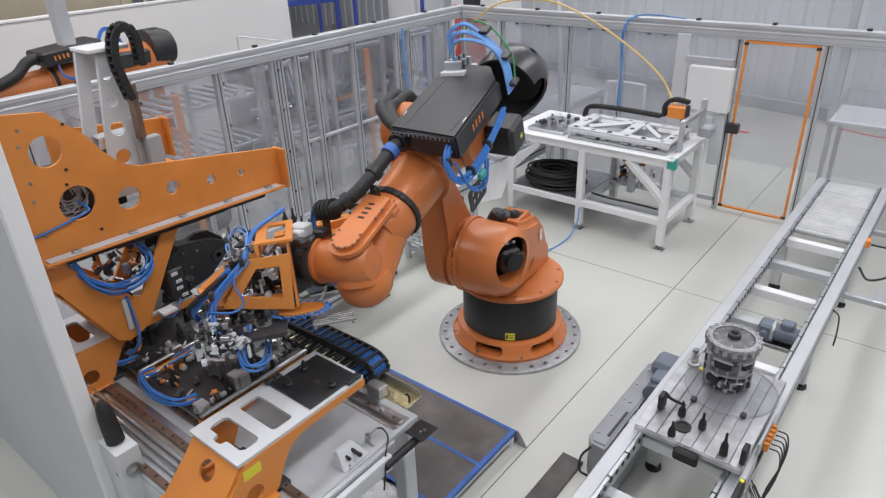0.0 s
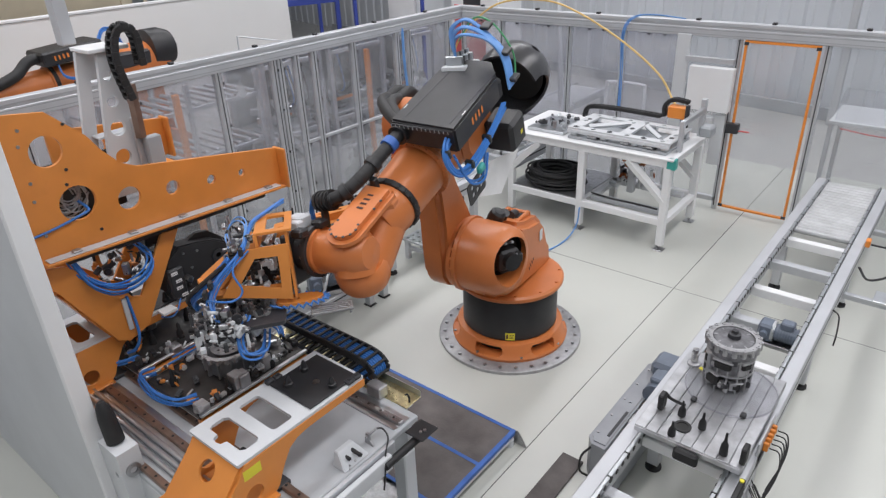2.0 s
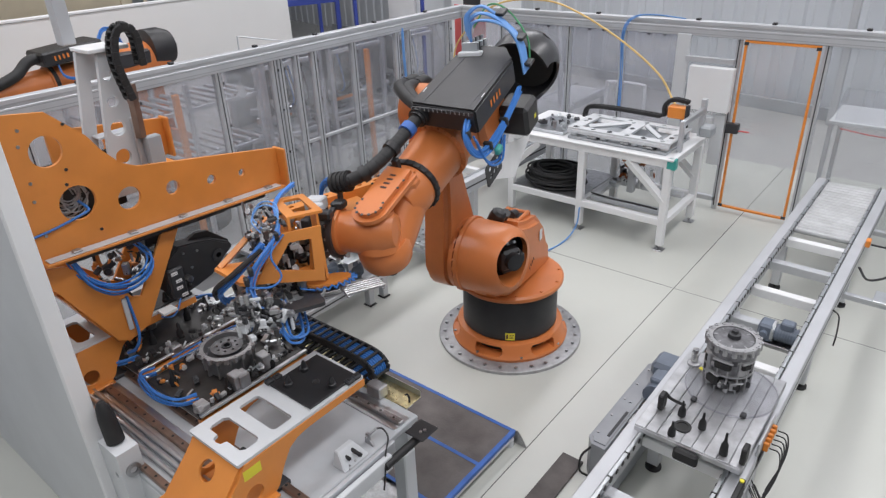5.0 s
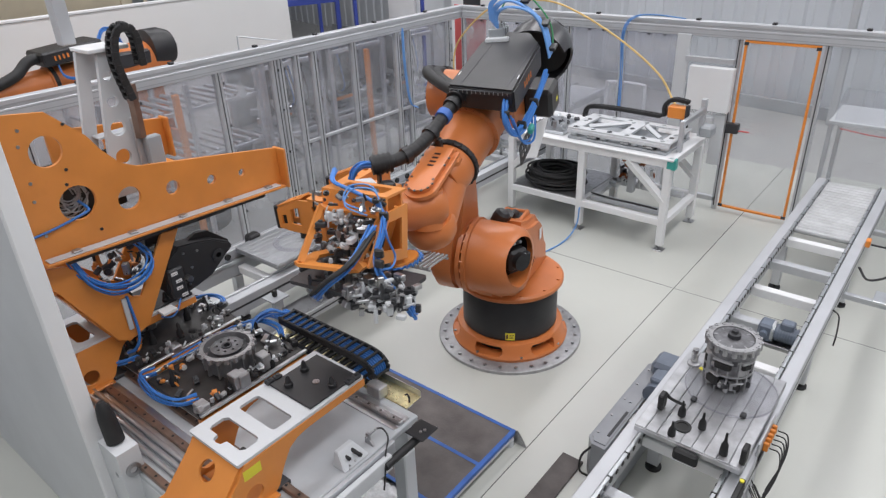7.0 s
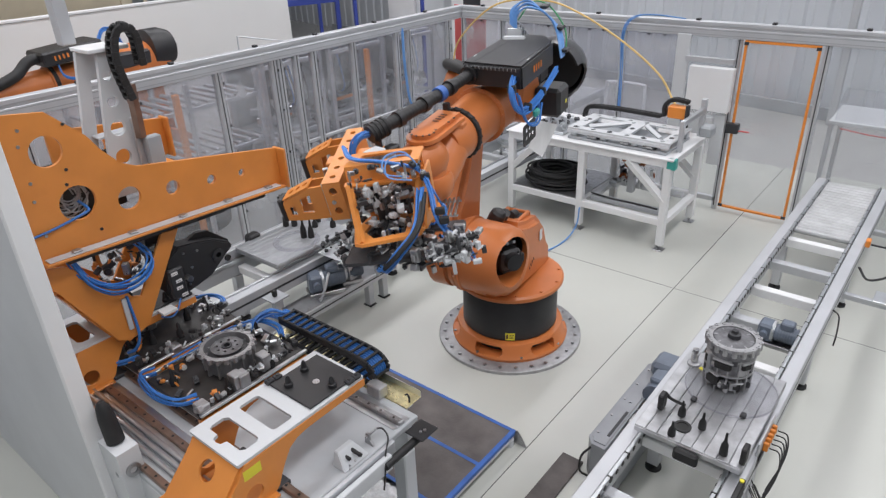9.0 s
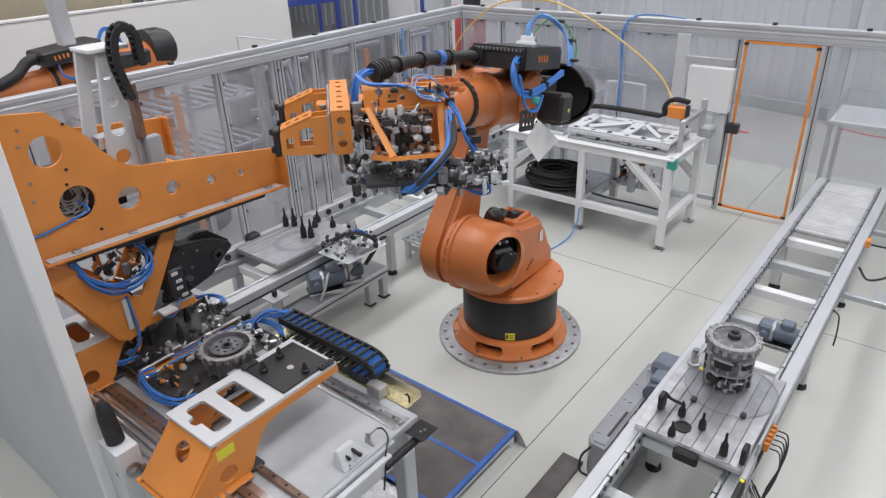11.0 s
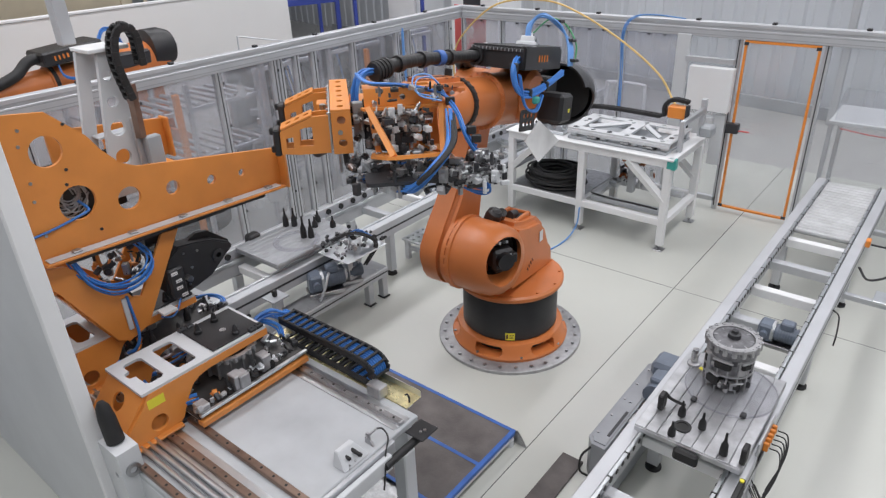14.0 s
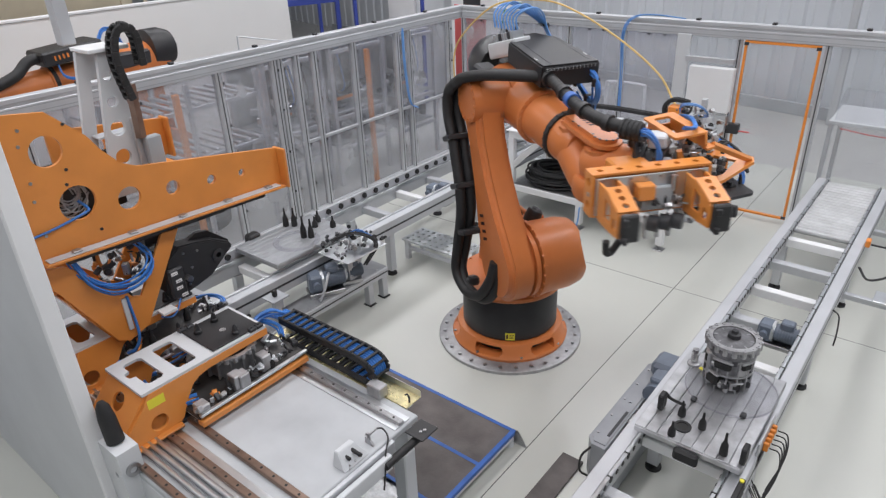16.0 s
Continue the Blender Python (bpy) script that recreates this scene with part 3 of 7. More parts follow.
box(bm, (-0.18, -0.07, -0.10), (0.16, 0.09, 0.02), 0.008, VT)
box(bm, (-0.17, -0.075, -0.08), (0.10, -0.071, 0.0), 0.002, VT)
terminal = part("valve_terminal", bm, GREY, forearm, "silver valve terminal block")
part("terminal_label", box(B(), (-0.10, 0.0905, -0.07), (0.0, 0.092, -0.01), 0, VT), STICKER, terminal, "small yellow label")
for k in range(7):
    bm = box(B(), (-0.125 + 0.036 * k, -0.05, 0.021), (-0.095 + 0.036 * k, 0.06, 0.075), 0.004, VT)
    cyl(bm, (-0.11 + 0.036 * k, 0.03, 0.075), (-0.11 + 0.036 * k, 0.03, 0.10), 0.009, seg=8, m=VT)
    part("valve", bm, (ALU, MIDGREY, DARK)[k % 3], terminal)
for k in range(8):
    x0, y0 = -0.32 + 0.022 * k, -0.06 + 0.016 * k
    pts = [(x0, y0, 0.42), (x0 - 0.03, y0, 0.52), (x0 - 0.06 + 0.01 * k, y0 + 0.10, 0.575 + 0.012 * (k % 3)), (x0 - 0.04, y0 + 0.22, 0.53), (-0.30 + 0.01 * k, 0.34, 0.40), (-0.22 + 0.01 * k, 0.40, 0.24)]
    part("air_hose", tube(B(), pts, 0.0068, 6, 6), PALEBLUE, forearm)
bm = tube(B(), [(-0.32, 0.0, 0.45), (-0.42, 0.08, 0.56), (-0.40, 0.22, 0.54), (-0.34, 0.36, 0.40), (-0.26, 0.40, 0.26)], 0.006, 6, 6)
part("green_cable", bm, GREEN, forearm)
for q in ((-0.36, 0.2, 0.55), (-0.30, 0.34, 0.42), (-0.24, 0.40, 0.28)):
    part("cable_tie", box(B(), (q[0] - 0.03, q[1] - 0.03, q[2] - 0.012), (q[0] + 0.05, q[1] + 0.03, q[2] + 0.012), 0.005), BLACK, forearm)

# wrist housing that bends between the cheeks, frame at the wrist centre, x along the tool axis
bm = lathe(B(), [(0.0, -0.13), (0.09, -0.115), (0.13, -0.06), (0.138, 0.0), (0.132, 0.09), (0.122, 0.16), (0.12, 0.20), (0.135, 0.205), (0.135, 0.225), (0.0, 0.226)], 32, FX)
cyl(bm, (0, 0, -0.115), (0, 0, 0.113), 0.12, 0.105, 32)
wrist_housing = part("wrist_housing", bm, ORANGE, robot, "rounded orange wrist housing")
bm = lathe(B(), [(0.0, 0.226), (0.155, 0.226), (0.155, 0.255), (0.13, 0.26), (0.13, 0.285), (0.0, 0.286)], 32, FX)
part("tool_flange", bm, DARK, wrist_housing, "dark round tool flange")
bolts(wrist_housing, STEEL, 0.14, 0.255, 12, 0.009, 0.012, FX)

hose_links = []
for k in range(19):
    bm = lathe(B(), [(0.0, -0.036), (0.030, -0.036), (0.038, -0.028), (0.040, -0.014), (0.0385, -0.005), (0.040, 0.004), (0.040, 0.014), (0.038, 0.028), (0.030, 0.036), (0.0, 0.036)], 18)
    link = part("hose_link", bm, RUBBER, robot, "ribbed black cable hose")
    if k in (2, 6, 11):
        part("hose_clamp", lathe(B(), [(0.041, -0.02), (0.052, -0.02), (0.052, 0.02), (0.041, 0.02)], 18), BLACK, link)
    if k == 9:
        part("hose_collar", lathe(B(), [(0.041, -0.028), (0.050, -0.026), (0.050, 0.026), (0.041, 0.028)], 18), BLUETAPE, link, "blue hose collar")
    hose_links.append(link)

# ---------------------------------------------------------------- gripper tool, frame at the wrist centre
gripper = thing("gripper_tool", "orange multi-jaw gripper tool with blue hoses on the robot flange", "gripper")
U, V = Vector((0.780, 0.625, 0)), Vector((0.625, -0.780, 0))   # along the beam, along the fingers
GM = Matrix(((U.x, V.x, 0, 0.355), (U.y, V.y, 0, -0.332), (0, 0, -1, 0.05), (0, 0, 0, 1))) @ Matrix.Diagonal((1, 1, -1, 1))
# GM: x along the beam, y along the fingers, z up, origin at the middle of the beam; GB: the same for the basket
GB = GM @ T(0.182, 0, 0.085)
GM = GM @ pose(0, 0, 0, 0, 6.4, 0)
YZ = Matrix(((0, 0, 1, 0), (1, 0, 0, 0), (0, 1, 0, 0), (0, 0, 0, 1)))
bm = cyl(B(), (0.285, 0, 0), (0.34, 0, 0), 0.12)
cyl(bm, (0.34, 0, 0), (0.40, 0, 0), 0.10)
box(bm, (0.34, -0.14, -0.18), (0.40, 0.14, 0.12), 0.01)
part("tool_changer", bm, DARK, gripper, "dark tool changer plate")
part("mounting_arm", box(B(), (-0.12, -0.30, -0.10), (0.10, -0.055, 0.05), 0.012, GM), AMBER, gripper, "orange mounting arm")
bm = plate(B(), rrect(-0.335, -0.055, 0.36, 0.055, 0.006), [circle(-0.27 + 0.112 * k, 0.0, 0.019, 14) for k in range(6)], 0.014, GM @ T(0, 0, 0.076))
part("beam_top", bm, AMBER, gripper, "orange beam top plate with holes")
part("beam_back", plate(B(), rrect(-0.319, -0.15, 0.342, 0.075, 0.004), [circle(s_ * 0.17, -0.04, 0.045, 20) for s_ in (-1, 0, 1)], 0.014, GM @ T(0, -0.04, 0) @ AY), AMBER, gripper)
part("beam_bottom", plate(B(), rrect(-0.319, -0.038, 0.342, 0.055, 0.006), [circle(-0.15 + 0.15 * k, 0.0, 0.03, 14) for k in range(3)], 0.014, GM @ T(0, 0, -0.165)), AMBER, gripper)
for x in (-0.335, 0.344):
    part("beam_end", plate(B(), rrect(-0.055, -0.165, 0.055, 0.075, 0.006), [circle(0.0, 0.03, 0.024, 16), circle(0.0, -0.10, 0.024, 16)], 0.016, GM @ T(x, 0, 0) @ YZ), AMBER, gripper, "orange end plate with two holes")
    part("stud", cyl(B(), (x - 0.004, 0.01, -0.04), (x + 0.02, 0.01, -0.04), 0.014, seg=10, m=GM), STEEL, gripper)
bm = box(B(), (-0.315, 0.058, -0.15), (0.335, 0.070, 0.070), 0.003, GM)
part("face_plate", bm, ALU, gripper, "silver aluminium face plate")
for k in range(8):
    part("bolt", cyl(B(), (-0.29 + 0.085 * k, 0.070, 0.055), (-0.29 + 0.085 * k, 0.078, 0.055), 0.008, seg=6, m=GM), STEEL, gripper, smooth=False)
part("slide_block", box(B(), (-0.06, 0.071, -0.13), (0.12, 0.105, 0.0), 0.006, GM), MIDGREY, gripper)
part("orange_block", box(B(), (-0.10, 0.071, -0.06), (0.0, 0.14, 0.03), 0.006, GM), AMBER, gripper)
part("knob", cyl(B(), (0.12, 0.10, -0.02), (0.12, 0.10, 0.06), 0.018, m=GM), STEEL, gripper)
for k in range(3):
    xx = -0.02 + 0.07 * k
    part("roller", cyl(B(), (xx, 0.12, -0.20), (xx + 0.045, 0.16, -0.20), 0.045, m=GM), DARK, gripper)
for xc in (-0.245, 0.262):
    FMx = GM @ T(xc, 0, 0.032)
    prof = [(0.07, 0.02), (0.16, 0.015), (0.335, -0.055), (0.345, -0.07), (0.345, -0.19), (0.24, -0.20), (0.07, -0.20)]
    win = [[(0.165, -0.03), (0.235, -0.055), (0.24, -0.15), (0.165, -0.15)], [(0.275, -0.095), (0.315, -0.10), (0.315, -0.16), (0.275, -0.16)]]
    part("finger", plate(B(), prof, win, 0.014, FMx @ T(-0.058, 0, 0) @ YZ), AMBER, gripper, "orange finger plate with windows")
    part("finger", plate(B(), prof, win, 0.014, FMx @ T(0.044, 0, 0) @ YZ), AMBER, gripper, "orange finger plate with windows")
    top = FMx @ T(0, 0.16, 0.018) @ pose(0, 0, 0, -21.8, 0, 0)
    part("finger_cover", plate(B(), rrect(-0.058, 0, 0.058, 0.19, 0.006), [circle(0, 0.035 + 0.055 * k, 0.018, 12) for k in range(3)], 0.010, top), AMBER, gripper, "orange cover with round holes")
    part("jaw_pad", box(B(), (-0.05, 0.346, -0.205), (0.05, 0.385, -0.05), 0.008, FMx), BLACK, gripper, "black jaw pad")
    part("jaw_tip", box(B(), (-0.05, 0.386, -0.205), (-0.02, 0.41, -0.165), 0.006, FMx), BLACK, gripper)
    part("jaw_tip", box(B(), (-0.05, 0.386, -0.10), (-0.02, 0.41, -0.06), 0.006, FMx), BLACK, gripper)
# basket frame on the other side
part("basket_channel", plate(B(), rrect(-0.555, -0.02, -0.13, 0.075, 0.008), [circle(-0.34, 0.025, 0.016, 14)], 0.016, GB @ T(0.24, 0, 0) @ YZ), AMBER, gripper, "orange channel of the basket frame")
part("basket_top", plate(B(), rrect(0.06, -0.555, 0.245, -0.13, 0.01), [rrect(0.10, -0.50, 0.20, -0.20, 0.02)], 0.014, GB @ T(0, 0, 0.06)), AMBER, gripper)
part("basket_lip", plate(B(), [(0.245, -0.575), (0.30, -0.56), (0.30, -0.12), (0.245, -0.11)], [], 0.014, GB @ T(0, 0, -0.035)), AMBER, gripper)
FLM = GB @ T(0.12, 0, -0.325) @ pose(0, 0, 0, 0, -10.5, 0)      # tilted floor of the basket
lo = [(0.0, -0.42), (0.20, -0.50), (0.40, -0.55), (0.44, -0.53), (0.53, -0.26), (0.50, -0.21), (0.26, -0.14), (0.0, -0.16)]
part("basket_floor", plate(B(), lo, [[(0.06, -0.37), (0.22, -0.44), (0.38, -0.46), (0.44, -0.30), (0.30, -0.21), (0.06, -0.22)]], 0.018, FLM), AMBER, gripper, "orange floor plate of the basket")
part("floor_lip", tube(B(), [FLM @ Vector(q) for q in ((0.02, -0.42, 0.03), (0.20, -0.50, 0.03), (0.41, -0.55, 0.03))], 0.028, 4), AMBER, gripper)
for a, b in (((0.30, -0.55, -0.02), (0.51, -0.52, -0.24)), ((0.30, -0.15, -0.02), (0.61, -0.25, -0.22)), ((0.10, -0.16, -0.02), (0.14, -0.20, -0.31)), ((0.12, -0.53, -0.02), (0.14, -0.44, -0.31))):
    part("basket_leg", tube(B(), [GB @ Vector(a), GB @ Vector(b)], 0.021, 4), AMBER, gripper)
part("basket_side", plate(B(), [(0.09, 0.0), (0.31, 0.0), (0.47, -0.24), (0.11, -0.31)], [[(0.15, -0.06), (0.27, -0.055), (0.37, -0.19), (0.16, -0.24)]], 0.014, GB @ T(0, -0.565, 0) @ AY), AMBER, gripper, "orange side plate with a window")
part("upright_plate", plate(B(), [(-0.56, -0.31), (-0.44, -0.31), (-0.40, 0.06), (-0.54, 0.06)], [circle(-0.48, -0.10, 0.025, 14)], 0.014, GB @ T(0.085, 0, 0) @ YZ), AMBER, gripper, "orange upright plate")
OV = GB @ T(0.08, -0.52, -0.345)
part("coil_plate", plate(B(), [(0.13 * math.cos(radians(a)), 0.075 * math.sin(radians(a))) for a in range(0, 360, 20)], [circle(0.02, 0.0, 0.02, 12)], 0.014, OV), AMBER, gripper, "oval orange plate inside a blue coil")
part("coil_hose", tube(B(), [OV @ Vector(((0.15 + 0.013 * math.cos(3 * a)) * math.cos(a * 0.14), (0.092 + 0.013 * math.cos(3 * a)) * math.sin(a * 0.14), 0.013 * math.sin(3 * a))) for a in range(0, 46)], 0.006, 5, 2), BLUE, gripper, "coiled blue hose")
for k in range(5):
    part("shelf_slat", box(B(), (-0.20, -0.66 + 0.028 * k, -0.40), (0.03, -0.645 + 0.028 * k, -0.385), 0.003, GB), STEEL, gripper)
for x in (-0.19, 0.01):
    part("shelf_bar", box(B(), (x, -0.67, -0.412), (x + 0.015, -0.50, -0.401), 0.002, GB), STEEL, gripper)


def machinery(parent, seed, count, lo, hi, size, mats, names, m=I4):
    """Small machined blocks, rods and knuckles inside a box, each a part of its own."""
    rng = random.Random(seed)
    for _ in range(count):
        p = Vector([rng.uniform(lo[i], hi[i]) for i in range(3)])
        which = rng.randrange(len(mats))
        bm = B()
        s = size * rng.uniform(0.35, 1.0)
        r = m @ T(*p) @ pose(0, 0, 0, rng.choice((0, 0, 90, 25)), rng.choice((0, 0, 90, -30)), rng.uniform(0, 180))
        k = rng.random()
        if k < 0.5:
            box(bm, (-s, -s * 0.6, -s * 0.5), (s, s * 0.6, s * 0.5), s * 0.12, r)
            if k < 0.25:
                box(bm, (-s * 0.4, -s * 0.3, s * 0.5), (s * 0.5, s * 0.3, s * 0.9), s * 0.1, r)
        elif k < 0.8:
            cyl(bm, (0, 0, -s), (0, 0, s), s * 0.32, seg=12, m=r)
            cyl(bm, (0, 0, s), (0, 0, s * 1.35), s * 0.2, seg=10, m=r)
        else:
            cyl(bm, (0, 0, -s * 0.3), (0, 0, s * 0.3), s * 0.7, seg=14, m=r)
            cyl(bm, (0, 0, s * 0.3), (0, 0, s * 0.6), s * 0.35, seg=10, m=r)
        part(names[which], bm, mats[which], parent)


CL3 = ("clamp", "cylinder", "block")
machinery(gripper, 5, 110, (0.12, -0.48, -0.24), (0.44, -0.18, -0.02), 0.036, (STEEL, DARK, GREY), CL3, GB)
machinery(gripper, 6, 80, (0.22, -0.52, -0.44), (0.56, -0.24, -0.34), 0.040, (STEEL, DARK, CAST), CL3, GB)
machinery(gripper, 16, 80, (0.34, -0.78, -0.44), (0.58, -0.54, -0.32), 0.036, (STEEL, DARK, GREY), CL3, GB)
machinery(gripper, 19, 70, (0.42, -0.86, -0.42), (0.62, -0.58, -0.26), 0.036, (STEEL, DARK, GREY), CL3, GB)
machinery(gripper, 20, 26, (0.20, -0.50, -0.32), (0.50, -0.26, -0.22), 0.03, (GREY, DARK, STEEL), CL3, GB)
machinery(gripper, 21, 30, (0.26, -0.60, 0.02), (0.42, -0.16, 0.10), 0.024, (BLACK, DARK, STEEL), CL3, GB)
part("tool_base", plate(B(), rrect(0.16, -0.74, 0.56, -0.10, 0.03), [rrect(0.24, -0.62, 0.48, -0.24, 0.04)], 0.02, GB @ T(0, 0, -0.385)), DARK, gripper, "dark carrier frame of the clamps")
for q in ((0.22, -0.30), (0.22, -0.52), (0.42, -0.40), (0.50, -0.64)):
    part("carrier_post", cyl(B(), (q[0], q[1], -0.385), (q[0], q[1], -0.30), 0.018, m=GB), STEEL, gripper)
machinery(gripper, 7, 70, (0.10, -0.20, -0.46), (0.40, -0.02, -0.30), 0.034, (STEEL, DARK, MIDGREY), CL3, GB)
machinery(gripper, 8, 26, (-0.12, 0.08, -0.17), (0.18, 0.15, -0.05), 0.028, (STEEL, DARK), CL3, GM)
machinery(gripper, 9, 30, (0.10, -0.16, -0.16), (0.26, -0.06, 0.05), 0.026, (STEEL, DARK, ALU), CL3, GM)
part("hook", tube(B(), [GM @ Vector(q) for q in ((-0.08, -0.1, -0.42), (-0.14, -0.06, -0.46), (-0.19, -0.02, -0.44), (-0.20, -0.01, -0.36))], 0.022, 8), RUBBER, gripper, "black hooked stop")
for k, (x, y) in enumerate(((0.16, -0.30), (0.24, -0.34), (0.30, -0.30))):
    part("cylinder", cyl(B(), (x, y, -0.28), (x, y, -0.16), 0.026, m=GB), BLACK, gripper, "upright black cylinder")
for k in range(4):
    a = GM @ Vector((-0.06 + 0.07 * k, 0.02, -0.21))
    part("guide_rod", tube(B(), [a, a + Vector((0.0, 0.0, -0.14))], 0.013, 8), STEEL, gripper)
part("valve_plate", box(B(), (0.16, -0.13, -0.14), (0.20, -0.07, 0.08), 0.006, GM), MIDGREY, gripper)
for q in ((0.30, -0.40, -0.46), (0.36, -0.62, -0.42), (0.22, -0.24, -0.46)):
    part("grey_unit", box(B(), (-0.06, -0.035, -0.04), (0.06, 0.035, 0.04), 0.008, GB @ T(*q) @ pose(0, 0, 0, 20, 15, 40)), GREY, gripper)


def gp(*pts):
    return [GB @ Vector(q) for q in pts]


hose_set(gripper, "air_hose", BLUE, [(0.27, -0.12, 0.255), (0.34, -0.15, 0.25), (0.39, -0.17, 0.19), (0.40, -0.18, 0.06)], 9, 0.016, 0.0062, 11)
hose_set(gripper, "air_hose", BLUE, gp((0.10, -0.10, 0.14), (0.20, -0.16, 0.10), (0.27, -0.34, 0.09), (0.30, -0.52, 0.05), (0.33, -0.59, 0.0)), 5, 0.012, 0.0058, 12)
hose_set(gripper, "air_hose", BLUE, gp((0.31, -0.58, 0.01), (0.40, -0.62, -0.06), (0.48, -0.64, -0.14), (0.52, -0.68, -0.22), (0.50, -0.74, -0.30)), 5, 0.014, 0.0058, 13)
hose_set(gripper, "air_hose", BLUE, gp((0.33, -0.59, 0.0), (0.37, -0.64, -0.10), (0.34, -0.66, -0.20), (0.40, -0.68, -0.24), (0.52, -0.69, -0.21)), 1, 0.01, 0.0058, 23)
hose_set(gripper, "air_hose", RUBBER, gp((0.42, -0.58, -0.06), (0.58, -0.56, -0.17), (0.67, -0.46, -0.26), (0.66, -0.36, -0.35)), 3, 0.01, 0.011, 14)
hose_set(gripper, "air_hose", BLUE, gp((0.40, -0.57, -0.04), (0.56, -0.54, -0.18), (0.64, -0.44, -0.28), (0.62, -0.34, -0.38), (0.52, -0.28, -0.42)), 8, 0.016, 0.0062, 24)
for q in ((0.33, -0.59, 0.0), (0.50, -0.67, -0.13), (0.53, -0.69, -0.17)):
    part("cable_tie", box(B(), (-0.012, -0.026, -0.022), (0.012, 0.026, 0.022), 0.006, GB @ T(*q)), BLACK, gripper)
hose_set(gripper, "air_hose", BLUE, gp((0.26, -0.14, -0.40), (0.20, -0.10, -0.44), (0.16, -0.20, -0.42), (0.24, -0.36, -0.36)), 5, 0.03, 0.0062, 15)
hose_set(gripper, "air_hose", BLUE, gp((0.36, -0.60, -0.36), (0.40, -0.74, -0.42), (0.38, -0.78, -0.50), (0.30, -0.72, -0.52), (0.28, -0.60, -0.46)), 4, 0.018, 0.007, 17)
hose_set(gripper, "air_hose", PALEBLUE, gp((0.33, -0.58, 0.0), (0.30, -0.50, 0.12), (0.36, -0.40, 0.13), (0.42, -0.40, 0.06), (0.40, -0.52, 0.02)), 2, 0.02, 0.0045, 18)
HF = T(-0.035, 0.052, 0.0)
bm = cyl(B(), (0.20, -0.155, 0.272), (0.32, -0.17, 0.255), 0.055, m=HF)
for k in range(4):
    x = 0.205 + 0.028 * k
    cyl(bm, (x, -0.156 - 0.0035 * k, 0.271 - 0.004 * k), (x + 0.012, -0.158 - 0.0035 * k, 0.269 - 0.004 * k), 0.062, m=HF)
part("hose_fitting", bm, RUBBER, gripper, "ribbed black hose fitting")
part("fitting_bracket", box(B(), (0.27, -0.19, 0.10), (0.285, -0.13, 0.215), 0.004, HF), DARK, gripper)
part("valve_block", box(B(), (0.30, -0.06, 0.13), (0.41, 0.04, 0.205), 0.01), GREY, gripper, "pale grey valve block")
part("valve_block", box(B(), (0.28, 0.04, 0.13), (0.36, 0.10, 0.19), 0.008), GREY, gripper)
part("sensor_box", box(B(), (0.20, 0.10, 0.12), (0.28, 0.18, 0.17), 0.012), BLACK, gripper)
part("sensor_box", box(B(), (0.18, -0.06, 0.13), (0.26, 0.02, 0.18), 0.012), BLACK, gripper)

# ---------------------------------------------------------------- safety fences
FENCE_H = 2.20


def post(bm, x, y, w=0.045, h=FENCE_H):
    box(bm, (x - w, y - w, 0), (x + w, y + w, h), 0.006)
    return bm


fence_w = thing("safety_fence", "aluminium profile safety fence with clear guard sheets", "fence", group="cell fences")
fence_n = thing("safety_fence", "aluminium profile safety fence with a framed access door", "fence", group="cell fences")
XF, YF = -3.40, 3.82
WPOSTS = (-4.6, -3.4, -2.3, -1.30, -0.38, 0.34, 0.43, 0.67, 0.93, 1.58, 2.38, 2.62, 3.48)
for y in WPOSTS:
    part("post", post(B(), XF, y, 0.036), PROFILE, fence_w)
    part("groove", box(B(), (XF + 0.0365, y - 0.006, 0.05), (XF + 0.038, y + 0.006, FENCE_H - 0.12), 0), DARK, fence_w, smooth=False)
for z0, z1 in ((FENCE_H - 0.12, FENCE_H - 0.02), (FENCE_H + 0.005, FENCE_H + 0.05)):
    part("top_rail", box(B(), (XF - 0.05, -6.0, z0), (XF + 0.055, YF + 0.05, z1), 0.006), PROFILE, fence_w)
part("rail_web", box(B(), (XF - 0.04, -6.0, FENCE_H - 0.0195), (XF + 0.042, YF + 0.05, FENCE_H + 0.0045), 0.001), PROFILE, fence_w)
for dz in (-0.095, -0.045):
    part("groove", box(B(), (XF + 0.0552, -6.0, FENCE_H + dz), (XF + 0.0565, YF, FENCE_H + dz + 0.008), 0), MIDGREY, fence_w, smooth=False)
part("bottom_rail", box(B(), (XF - 0.03, -6.0, 0.10), (XF + 0.03, YF, 0.16), 0.006), PROFILE, fence_w)
part("middle_rail", box(B(), (XF - 0.02, 0.62, 1.02), (XF + 0.02, 3.48, 1.06), 0.006), PROFILE, fence_w)
for a, b in zip(WPOSTS, WPOSTS[1:]):
    ob = part("guard_sheet", box(B(), (XF - 0.004, a + 0.032, 0.17), (XF + 0.004, b - 0.032, FENCE_H - 0.125), 0), SHEET, fence_w, smooth=False)
    ob.visible_shadow = False
for a in WPOSTS:
    for z in (0.5, 1.0, 1.5, 1.95):
        part("sheet_clip", box(B(), (XF + 0.036, a + 0.037, z), (XF + 0.048, a + 0.055, z + 0.03), 0.003), BLACK, fence_w)
for k, y in enumerate((-2.7, -1.75, -0.85, 0.15, 1.0, 2.0, 3.0)):
    part("connector", box(B(), (XF - 0.02, y - 0.025, FENCE_H + 0.05), (XF + 0.03, y + 0.025, FENCE_H + 0.075), 0.005), BLACK, fence_w)
